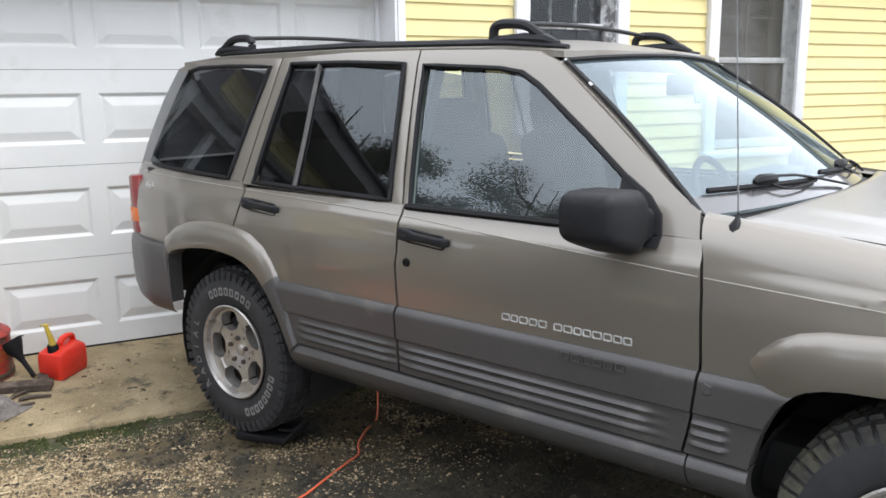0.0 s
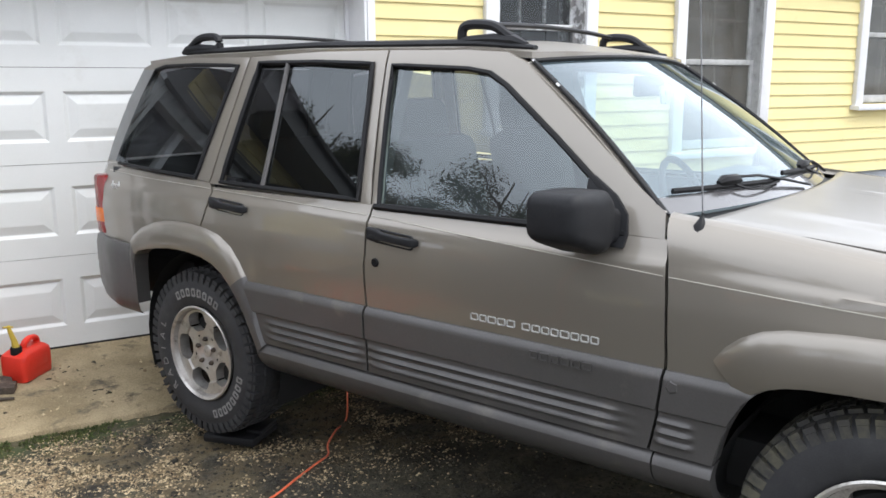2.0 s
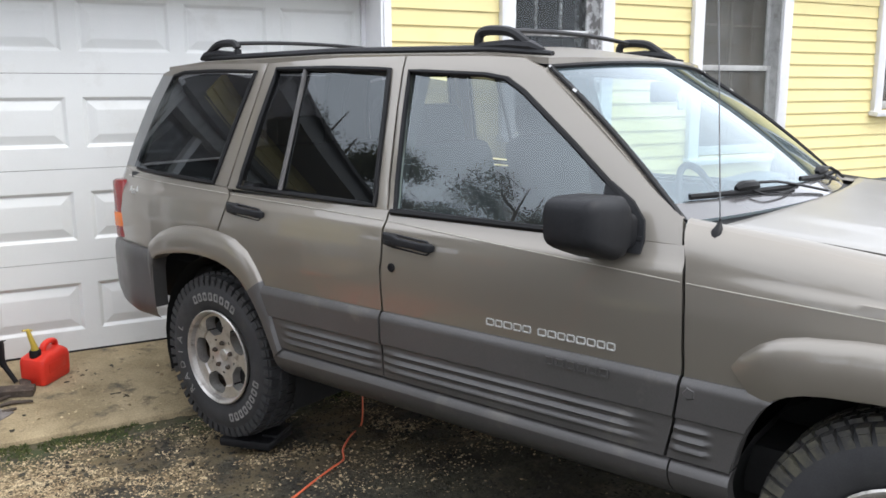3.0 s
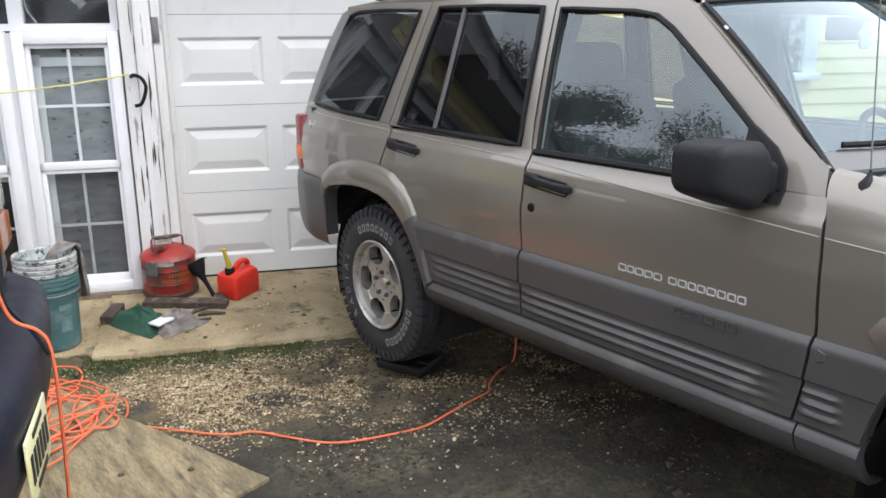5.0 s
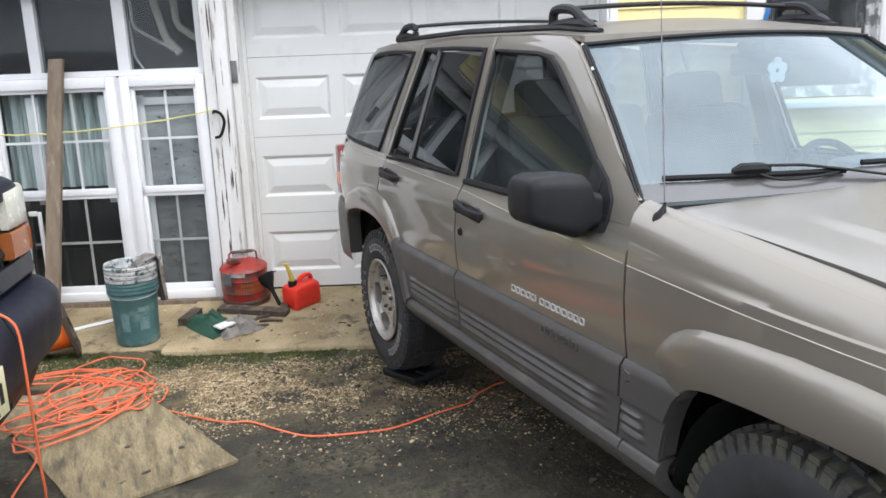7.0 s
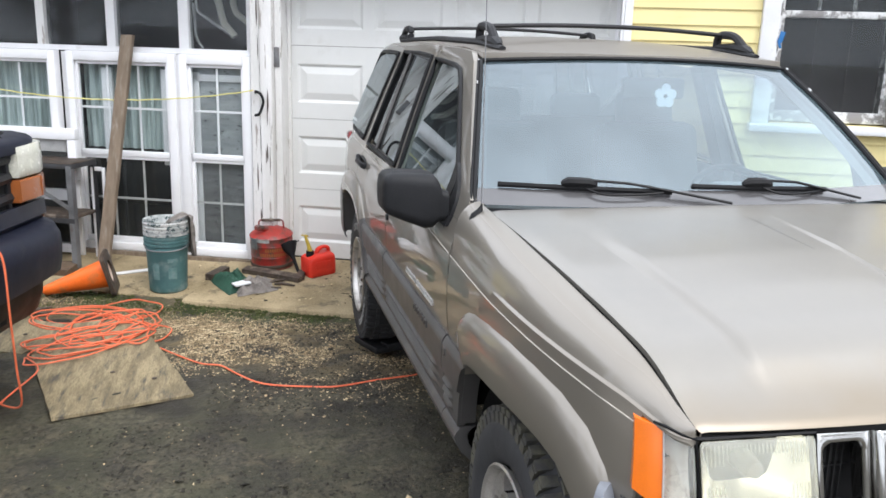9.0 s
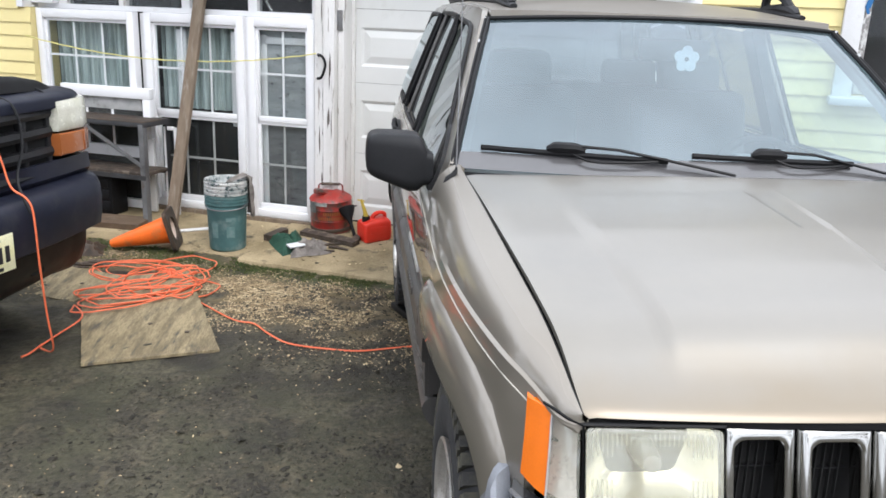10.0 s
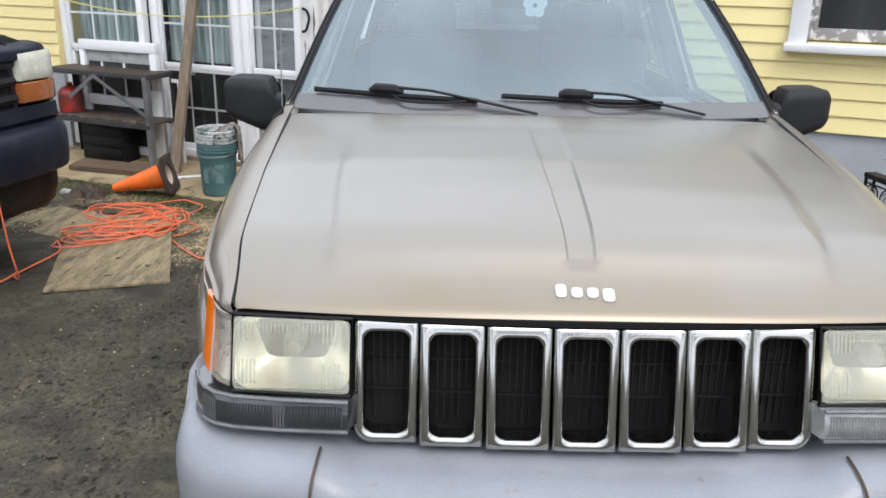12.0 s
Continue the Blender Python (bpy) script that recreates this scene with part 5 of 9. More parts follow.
def fender(s):
    """The front wing from the door to the lamps, over the wheel opening."""
    ys = list(np.linspace(0.61, 0.42, 13)) + list(np.linspace(0.40, -0.48, 45)) + [-0.492, -0.502, -0.508, -0.518, -0.53, -0.545, -0.558, -0.570, -0.582, -0.592, -0.600, -0.606]
    arch = sorted([(y, z + 0.014) for y, z in F_ARCH])

    def top(y):
        return lerp([(-0.61, 0.976), (-0.56, 0.992), (-0.50, 1.008), (-0.30, 1.050), (0.0, 1.095), (0.3, 1.132), (0.62, 1.165)], y)

    def crease(y):
        return lerp([(-0.61, 0.955), (-0.57, 0.964), (-0.49, 0.972), (-0.45, 0.976), (0.15, 1.010), (0.58, 1.032)], y)

    rows = []
    for y in ys:
        lo = lerp(arch, y) if -0.405 < y < 0.445 else 0.50
        if y > 0.40:
            lo = max(lo, 0.742)
        c, t = crease(y), top(y)
        if y < -0.39:
            lo = 0.66
        if y < -0.505:
            lo = c - 0.006
        row = []
        nose = 0.0
        if y < -0.53:
            nose = max(0, body_x(y, 1.03) - lerp([(-0.612, 0.702), (-0.606, 0.712), (-0.596, 0.730), (-0.570, 0.755), (-0.53, 0.7725)], y))

        def edge(z):
            # the wing stops at the door's leading edge
            return min(y, lerp(F_FRONT, z) - GAP) if y > 0.55 else y
        for k in range(13):
            z = lo + (c - lo) * k / 12
            row.append((s * (body_x(y, min(z, 1.03)) - nose), edge(z), z))
        xc = body_x(y, 1.03) - nose
        hood_x = lerp(HOOD_EDGE, y) + 0.0070
        # over the crease line the wing steps in a little, then leans in and rolls over to the hood
        w_ = max(0.001, xc - hood_x)
        for f, g in ((0.0015, 0.05), (0.005, 0.18), (0.013, 0.40), (0.024, 0.60), (0.042, 0.78), (0.064, 0.905), (0.088, 0.98)):
            z = c + (t - c) * g
            row.append((s * (xc - min(f, w_ * f / 0.11)), edge(z), z))
        row.append((s * hood_x, min(y, 0.606), t - 0.0005))
        row.append((s * hood_x, min(y, 0.606), t - 0.012))
        rows.append(row)
    f = part("front_wing", rim(sheet(B(), rows), (-s * 0.014, 0.0, -0.010)), M_PAINT, CAR)
    # cladding between door and wheel
    clad_panel(s, lambda z: lerp([(0.43, 0.445), (0.493, 0.43), (0.545, 0.418), (0.595, 0.405), (0.65, 0.382), (0.70, 0.355), (0.733, 0.325), (0.753, 0.29)], z) + 0.002, lambda z: lerp(F_FRONT, z) - GAP, 0.475, 0.60, f, 30)
    b = part("round_badge", lathe(B(), [(0.0, s * 0.006), (0.016, s * 0.006), (0.020, s * 0.003), (0.021, 0.0)], 5, "x", (s * (body_x(0.54, 0.71) + 0.018), 0.542, 0.706)), M_CLAD, f)
    return f


def flare(s, inner, outer, name):
    bm = B()
    rows = []
    for (a, b), (c, d) in zip(inner, outer):
        row = []
        for t, o in ((0.0, -0.045), (0.0, 0.012), (0.04, 0.026), (0.16, 0.030), (0.45, 0.029), (0.72, 0.027), (0.90, 0.016), (1.0, 0.002), (1.03, -0.012)):
            y, z = a + (c - a) * t, b + (d - b) * t
            if name[0] == "f" and a > 0.15 and o > 0:
                o = 0.0015 + (o - 0.0015) * ease((d - 0.745) / 0.15)
            row.append((s * (body_x(y, max(0.5, min(z, 1.03))) + o), y, z))
        rows.append(row)
    P = [[Vector(p) for p in r] for r in rows]
    fine = []
    for k in range(len(P) - 1):
        for j in range(3):
            fine.append([a.lerp(b, j / 3) for a, b in zip(P[k], P[k + 1])])
    fine.append(P[-1])
    # the feet beside the sill and the bumper are of the grey plastic
    k = next(i for i, r in enumerate(fine) if r[4][2] > 0.735)
    m = next(i for i in range(len(fine) - 1, 0, -1) if fine[i][4][2] > (0.785 if name[0] == "r" else 0.70))
    fl = part(name, sheet(bm, fine[k:m + 1]), M_PAINT, CAR, "body-coloured wheel arch flare")
    if name[0] == "r":
        part("flare_foot", sheet(B(), fine[:k + 1]), M_CLAD, fl, "grey cladding foot of the flare")
    else:
        # before the front wheel only the inner lip goes on down
        part("flare_lip", sheet(B(), [r[:3] for r in fine[4:k + 1]]), M_CLAD, fl, "grey lip of the wheel opening")
    part("flare_foot", sheet(B(), fine[m:]), M_CLAD if name[0] == "r" else M_BUMP, fl, "grey plastic end of the flare")
    return fl


def rocker(s):
    zs = [(0.352, -0.05), (0.362, -0.006), (0.385, 0.012), (0.415, 0.020), (0.445, 0.022), (0.466, 0.020), (0.482, 0.010), (0.492, -0.002), (0.499, -0.016)]
    bm = sheet(B(), [[(s * (body_x(1.2, z) + 0.008 + o), y, z) for y in np.linspace(0.60, 2.27, 24)] for z, o in zs])
    part("rocker_panel", rim(bm, (-s * 0.04, 0, 0)), M_CLAD, CAR, "grey rocker panel")
    bm = sheet(B(), [[(s * (body_x(1.2, z) + 0.009 + o), y, z) for y in np.linspace(0.428, 0.594, 6)] for z, o in zs])
    part("rocker_end", rim(bm, (-s * 0.04, 0, 0)), M_CLAD, CAR, "grey rocker end cap")


for side in (-1, 1):
    quarter(side)
    fender(side)
    flare(side, R_ARCH, R_FLARE, "rear_wheel_flare")
    flare(side, F_ARCH, F_FLARE, "front_wheel_flare")
    rocker(side)
    # pinstripe in stretches over each panel
    for a, b in ((0.590, 1.655), (1.680, 2.53), (2.56, 3.40), (-0.50, 0.572)):
        pts = [(side * (body_x(y, z) + 0.0015), y, z) for y, z in [(y, lerp([(-0.5, 0.942), (0.0, 0.975), (0.58, 1.003), (1.65, 1.066), (3.3, 1.121)], y)) for y in np.linspace(a, b, 14)]]
        part("pinstripe", tube(B(), pts, 0.0018, 5), M_STRIPE, CAR, "thin cream pinstripe")

# hood
HOOD_CREASE = [(-0.6, 0.535), (-0.35, 0.541), (0.0, 0.570), (0.3, 0.594), (0.5, 0.600)]
CREASE_W = [(-0.6, 0.035), (-0.1, 0.035), (0.15, 0.06), (0.5, 0.14)]
CREASE_H = [(-0.56, 0.0), (-0.46, 0.011), (0.0, 0.010), (0.25, 0.005), (0.5, 0.0)]


def hood_z(x, y):
    base = lerp([(-0.635, 0.979), (-0.630, 0.986), (-0.615, 0.996), (-0.58, 1.010), (-0.53, 1.024), (-0.46, 1.040), (-0.36, 1.060), (-0.2, 1.088), (0.0, 1.115), (0.25, 1.140), (0.52, 1.162)], y)
    k = min(1, max(0, (y + 0.60) / 0.12))
    crown = 0.028 * (1 - (x / 0.78) ** 2)
    bulge = lerp(CREASE_H, y) * ease((lerp(HOOD_CREASE, y) - abs(x)) / lerp(CREASE_W, y))
    w = 0.5 * lerp([(-0.52, 0.062), (0.5, 0.105)], y)
    dip = -0.0070 * min(1, max(0, (w - abs(x)) / 0.006)) * min(1, max(0, (y + 0.515) / 0.01)) * min(1, max(0, (0.35 - y) / 0.5))
    return base + crown * k * 0.9 + bulge + dip - 0.012


def hood():
    ys = [-0.635, -0.633, -0.628, -0.618, -0.605, -0.59, -0.575, -0.555, -0.535, -0.516, -0.508, -0.49] + list(np.linspace(-0.46, 0.52, 40))
    rows = []
    for y in ys:
        hw = lerp(HOOD_EDGE, y + 0.034 * min(1, max(0, (-0.40 - y) / 0.2)))
        base = sorted({*np.linspace(-hw, hw, 61), *[sgn * (0.5 * lerp([(-0.52, 0.062), (0.5, 0.105)], y) - d) for d in (0.0, 0.006) for sgn in (-1, 1)], *[sgn * (lerp(HOOD_CREASE, y) - lerp(CREASE_W, y) * f) for f in (0.0, 0.33, 0.67, 1.0) for sgn in (-1, 1)]})
        # rear edge bows forward at the middle along the windscreen
        yy = lambda x: y + (0.034 * (abs(x) / 0.70) ** 3 * min(1, max(0, (-0.40 - y) / 0.2)) if y < 0.3 else -0.10 * (1 - (x / 0.77) ** 2) * (y - 0.3) / 0.22)
        rows.append([(x, yy(x), hood_z(x, y) - (0.004 if abs(abs(x) - hw) < 0.002 else 0)) for x in base])
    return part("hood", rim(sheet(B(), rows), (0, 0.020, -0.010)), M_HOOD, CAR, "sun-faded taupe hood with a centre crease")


HOOD = hood()
# the dark gap along each side of the hood
for s in (-1, 1):
    pts = []
    for y in np.linspace(-0.600, 0.52, 30):
        top_z = lerp([(-0.61, 0.976), (-0.56, 0.992), (-0.50, 1.008), (-0.30, 1.050), (0.0, 1.095), (0.3, 1.132), (0.62, 1.165)], y)
        pts.append((s * (lerp(HOOD_EDGE, y) + 0.0045), y, top_z - 0.0065))
    part("hood_gap_seal", tube(B(), pts, 0.0038, 6), M_BLACK, HOOD, "black seal in the hood gap")
# badge letters on the hood stand as plain pale bars
for k, (w, h, dz) in enumerate(((0.022, 0.034, 0.0), (0.023, 0.026, -0.004), (0.023, 0.026, -0.004), (0.024, 0.034, -0.009))):
    x = -0.052 + 0.0315 * k
    bm = B()
    loops(bm, [[(x + a + 0.003, -0.578 + b * 0.75 + dz * 0.8 - d * 0.4, hood_z(x, -0.578) + 0.002 + b * 0.50 + dz * 0.5 + d) for a, b in rrect(w * g, h * g, 0.008, 4)] for d, g in ((-0.004, 1), (0.003, 1), (0.0045, 0.8))], True, True)
    part("badge_bar", bm, M_SILVER, HOOD, "pale badge bar")

# windscreen
def screen_point(x_f, t):
    """A point of the windscreen: x_f from -1 to 1 across, t from the foot to the head."""
    hw = 0.792 + (0.628 - 0.792) * t
    y = (0.455 + 0.165 * x_f ** 2) * (1 - t) + (1.075 + 0.080 * x_f ** 2) * t
    z = (1.150 + 0.008 * (1 - x_f ** 2)) * (1 - t) + (1.600 - 0.022 * x_f ** 2) * t + 0.02 * math.sin(math.pi * t)
    return Vector((hw * x_f, y, z))


ws = part("windscreen", sheet(B(), [[screen_point(-1 + 2 * k / 24, t / 12) for k in range(25)] for t in range(13)]), G_SCREEN, CAR, "windscreen glass with a shaded top band")
ws.visible_shadow = False
edge = [screen_point(-1, t / 12) for t in range(13)] + [screen_point(-1 + k / 12, 1) for k in range(1, 25)] + [screen_point(1, 1 - t / 12) for t in range(1, 13)]
part("windscreen_seal", tube(B(), [p + Vector((0, -0.004, 0.004)) for p in edge], 0.008, 6), M_BLACK, CAR)
for s in (-1, 1):
    pm = part("pillar_moulding", tube(B(), [screen_point(s, t / 12) + Vector((s * 0.010, -0.002, 0.008)) for t in range(13)], 0.005, 6), M_BLACK, CAR, "thin black pillar moulding")
    for t0, t1 in ((0.765, 0.79), (0.975, 0.988)):
        part("bare_metal", tube(B(), [screen_point(s, t0) + Vector((s * 0.011, -0.003, 0.0095)), screen_point(s, t1) + Vector((s * 0.011, -0.003, 0.0095))], 0.0052, 6), M_CHROME, pm, "bright bare metal where black has worn off")
    # the pillar between seal and door frame
    bm = sheet(B(), [[screen_point(s, t / 12) + Vector((s * 0.004, 0.0, 0.002)), screen_point(s, t / 12) + Vector((s * (0.016 + 0.004 * t / 12), 0.008, -0.002)), screen_point(s, t / 12) + Vector((s * (0.012 + 0.006 * t / 12), 0.05, -0.03))] for t in range(0, 13)])
    part("windscreen_pillar", rim(bm, (-s * 0.02, 0.02, -0.01)), M_PAINT, CAR)
# dark ceramic border at the foot of the glass, and the cowl
bm = sheet(B(), [[screen_point(-1 + 2 * k / 24, t) + Vector((0, -0.002, 0.0025)) for k in range(25)] for t in (0.0, 0.03, 0.06, 0.088)])
part("glass_border", bm, M_FRIT, ws)
for s in (-1, 1):
    bm = sheet(B(), [[screen_point(s, t / 12) + Vector((0, 0.006, -0.004)), screen_point(s * 0.955, t / 12) + Vector((0, 0.006, -0.004))] for t in range(13)])
    part("glass_border", bm, M_BPLAST, ws)
part("cowl", sheet(B(), [[(0.78 * x, 0.39 + 0.165 * x * x + dy, 1.135 + 0.014 * (1 - x * x) + dz) for x in np.linspace(-1, 1, 25)] for dy, dz in ((0.0, -0.03), (0.03, -0.012), (0.07, 0.004), (0.08, -0.03))]), M_BPLAST, CAR, "grey plastic cowl")


def wiper(x0, x1, xp):
    """A wiper: pivot, arm and blade along the foot of the glass."""
    def on(x, t, lift):
        p = screen_point(x / 0.78, t)
        return p + Vector((0, -lift * 0.62, lift * 0.78))
    w = part("wiper_blade", tube(B(), [on(x0 + (x1 - x0) * k / 10, 0.100 - 0.03 * k / 10, 0.014) for k in range(11)], 0.0062, 6, flat=1.5), M_BLACK, CAR, "black wiper")
    mid = x0 + (x1 - x0) * 0.45
    part("blade_saddle", tube(B(), [on(mid - 0.052, 0.100, 0.022), on(mid - 0.032, 0.102, 0.028), on(mid + 0.03, 0.100, 0.028), on(mid + 0.056, 0.096, 0.022)], 0.020, 8, [0.008, 0.017, 0.016, 0.008]), M_BLACK, w)
    part("wiper_arm", tube(B(), [on(mid + 0.03, 0.105, 0.034), on(mid + 0.15, 0.095, 0.032), on((mid + xp) / 2 + 0.05, 0.060, 0.026), on(xp, 0.01, 0.015)], 0.0065, 6, flat=0.7), M_BLACK, w)
    part("washer_hose", tube(B(), smooth_pts([on(mid, 0.10, 0.02), on(mid + 0.07, 0.05, 0.02), on(mid + 0.18, 0.05, 0.02), on(mid + 0.26, 0.06, 0.02)]), 0.004, 5), M_BLACK, w)


wiper(-0.715, -0.185, 0.0)
wiper(-0.11, 0.40, 0.53)

# roof
def roof_z(x, y):
    edge = lerp([(1.05, 1.598), (1.20, 1.612), (1.45, 1.628), (2.2, 1.645), (3.0, 1.640), (3.40, 1.615)], y)
    return edge + 0.055 * (1 - (x / 0.64) ** 2) * lerp([(1.05, 0.25), (1.4, 0.85), (3.0, 0.9), (3.4, 0.6)], y)


rows = []
for k in range(41):
    f = k / 40
    row = []
    for j in range(33):
        x = -1 + 2 * j / 32
        y0, y1 = 1.078 + 0.085 * x * x, 3.40 - 0.12 * x * x
        y = y0 + (y1 - y0) * f
        hw = lerp([(1.05, 0.622), (1.3, 0.618), (3.0, 0.612), (3.4, 0.595)], y)
        row.append((hw * x, y, roof_z(hw * x, y)))
    rows.append(row)
part("roof", rim(sheet(B(), rows), (0, 0, -0.02)), M_PAINT, CAR)
# headlining below
part("headliner", sheet(B(), [[(0.60 * x, y, roof_z(0.6 * x, y) - 0.045) for x in np.linspace(-1, 1, 9)] for y in np.linspace(1.16, 3.25, 12)]), M_DASH, CAR)

# roof rack
for s in (-1, 1):
    def rail_pt(y, dz=0.0, s=s):
        x = s * lerp([(1.2, 0.535), (3.05, 0.545)], y)
        return Vector((x, y, roof_z(x, y) + dz))
    rail = part("roof_rail", tube(B(), [rail_pt(y, 0.006) for y in np.linspace(1.20, 3.06, 26)], 0.026, 8, [0.014] + [0.026] * 24 + [0.014], flat=0.62), M_BPLAST, CAR, "black roof rail")
    for y0, y1, d in ((1.31, 1.50, 1), (2.84, 3.02, -1)):
        a, b = (y0, y1) if d > 0 else (y1, y0)
        # a bowed foot with an open eye, long leg forwards
        pts = smooth_pts([rail_pt(a - 0.045 * d, 0.012), rail_pt(a + 0.0 * d, 0.040), rail_pt(a + 0.06 * d, 0.068), rail_pt(a + 0.15 * d, 0.070), rail_pt(a + 0.185 * d, 0.055), rail_pt(a + 0.19 * d, 0.012)], 5)
        part("rack_foot", tube(B(), pts, 0.018, 8, flat=0.95), M_BPLAST, rail)
        part("rack_foot_base", tube(B(), [rail_pt(a - 0.075 * d, 0.014), rail_pt(a - 0.03 * d, 0.024), rail_pt(a + 0.06 * d, 0.024), rail_pt(a + 0.2 * d, 0.016)], 0.024, 8, [0.012, 0.026, 0.024, 0.018], flat=0.8), M_BPLAST, rail)
for y in (1.455, 2.895):
    zc = roof_z(0.535, y) + 0.068
    part("cross_bar", tube(B(), [(x, y, zc + 0.018 * (1 - (x / 0.54) ** 2)) for x in np.linspace(-0.54, 0.54, 15)], 0.013, 8, flat=0.7), M_BPLAST, CAR, "black roof cross bar")

# antenna on the right wing
ant = part("antenna", tube(B(), [(-0.838, 0.522, 1.075), (-0.826, 0.521, 1.10), (-0.812, 0.520, 1.135), (-0.802, 0.519, 1.150), (-0.797, 0.519, 1.165), (-0.7968, 0.519, 1.172)], 0.01, 10, [0.004, 0.016, 0.017, 0.010, 0.004, 0.003]), M_BLACK, CAR, "thin whip antenna on a black base")

part("whip", tube(B(), [(-0.797, 0.519, 1.17), (-0.796, 0.545, 1.56), (-0.794, 0.572, 1.95)], 0.0015, 6, [0.0022, 0.0016, 0.0011]), M_STEEL, ant, "thin steel whip")

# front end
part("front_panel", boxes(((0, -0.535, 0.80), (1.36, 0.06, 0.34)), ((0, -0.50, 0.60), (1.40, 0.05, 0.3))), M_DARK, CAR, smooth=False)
GRILLE = part("grille_frame", rim(sheet(B(), [[(x, -0.640 + 0.06 * (x / 0.7) ** 2 + dy, 0.966 - 0.006 * (x / 0.7) ** 2 + dz) for x in np.linspace(-0.705, 0.705, 29)] for dy, dz in ((0.05, 0.002), (0.0, 0.0), (0.0, -0.012), (0.03, -0.016))]), (0, 0.02, -0.01)), M_BLACK, CAR, "dark grille surround")
for i in range(7):
    xc = (i - 3) * 0.1315
    bm = B()
    bow = 0.022 * ((i - 3) / 3) ** 2
    # the end surrounds have a round lower outer corner
    o = rrect(0.1296, 0.264, 0.006, 6, (0.006, 0.006, 0.034 if i == 0 else 0.006, 0.034 if i == 6 else 0.006))
    n = rrect(0.084, 0.211, 0.020, 6)
    zc, zs_ = 0.8215, 0.818

    def P(q, d, zz=zc, xc=xc, bow=bow):
        return (xc + q[0], -0.630 + bow - d - 0.105 * (0.135 - q[1] - (zz - zc)), zz + q[1])
    loops(bm, [[P(q, -0.05) for q in o], [P(q, -0.006) for q in o], [P((q[0] * 0.985, q[1] * 0.993), -0.001) for q in o], [P((q[0] * 0.955, q[1] * 0.978), 0.0035) for q in o], [P((q[0] * 0.91, q[1] * 0.955), 0.0062) for q in o], [P((q[0] * 1.22, q[1] * 1.09), 0.0070, zs_) for q in n], [P((q[0] * 1.13, q[1] * 1.052), 0.0058, zs_) for q in n], [P((q[0] * 1.06, q[1] * 1.024), 0.0015, zs_) for q in n], [P((q[0] * 1.015, q[1] * 1.006), -0.007, zs_) for q in n], [P(q, -0.014, zs_) for q in n], [P((q[0] * 0.985, q[1] * 0.992), -0.030, zs_) for q in n]])
    bar = part("grille_surround", bm, M_CHROME, GRILLE, "chrome grille surround")
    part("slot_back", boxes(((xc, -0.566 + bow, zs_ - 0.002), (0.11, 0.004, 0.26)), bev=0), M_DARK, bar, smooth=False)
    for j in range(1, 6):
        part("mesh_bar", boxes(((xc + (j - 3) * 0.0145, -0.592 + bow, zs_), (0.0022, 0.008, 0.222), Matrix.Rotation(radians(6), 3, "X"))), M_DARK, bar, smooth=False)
    for j in (-1, 1):
        part("mesh_bar", boxes(((xc, -0.594 + bow + 0.003 * j, zs_ + j * 0.036), (0.09, 0.008, 0.0022))), M_BLACK, bar, smooth=False)


def lamp_block(name, pts, depth, material, label="", parent=None, bulge=0.006):
    """A lens: an outline of (x, y, z) corners, drawn back by depth, its face slightly domed and rounded."""
    P = [Vector(p) for p in pts]
    c = sum(P, Vector()) / len(P)
    ring = []
    n = len(P)
    for k in range(n):
        a, b, d = P[k - 1], P[k], P[(k + 1) % n]
        r = 0.012
        p0, p1 = b + (a - b).normalized() * r, b + (d - b).normalized() * r
        for j in range(5):
            t = j / 4
            ring.append(p0 * (1 - t) ** 2 + b * 2 * t * (1 - t) + p1 * t * t)
    out = Vector((0, -1, 0))
    rings = [[q - out * depth for q in ring], ring] + [[c + (q - c) * g + out * bulge * h for q in ring] for g, h in ((0.985, 0.5), (0.93, 0.8), (0.7, 0.95), (0.35, 1.0))]
    return part(name, loops(B(), rings, True, True), material, parent or CAR, label)


def plan_strip(s, path, zt, zb, depth, lean=0.10, rows=5, dome=0.003):
    """A lens that follows a line in plan, between an upper and a lower height, leaning back at the top."""
    pts = dense([(x, y, 0.0) for x, y in path], 0.012)
    n = len(pts) - 1
    out = []
    for j in range(rows):
        g = j / (rows - 1)
        row = []
        for k, q in enumerate(pts):
            z = zt(k / n) + (zb(k / n) - zt(k / n)) * g
            d = dome * math.sin(math.pi * g) ** 0.5
            row.append((s * q[0], q[1] - lean * (0.872 - z) - d, z))
        out.append(row)
    return rim(sheet(B(), out), (-s * depth * 0.35, depth, 0))


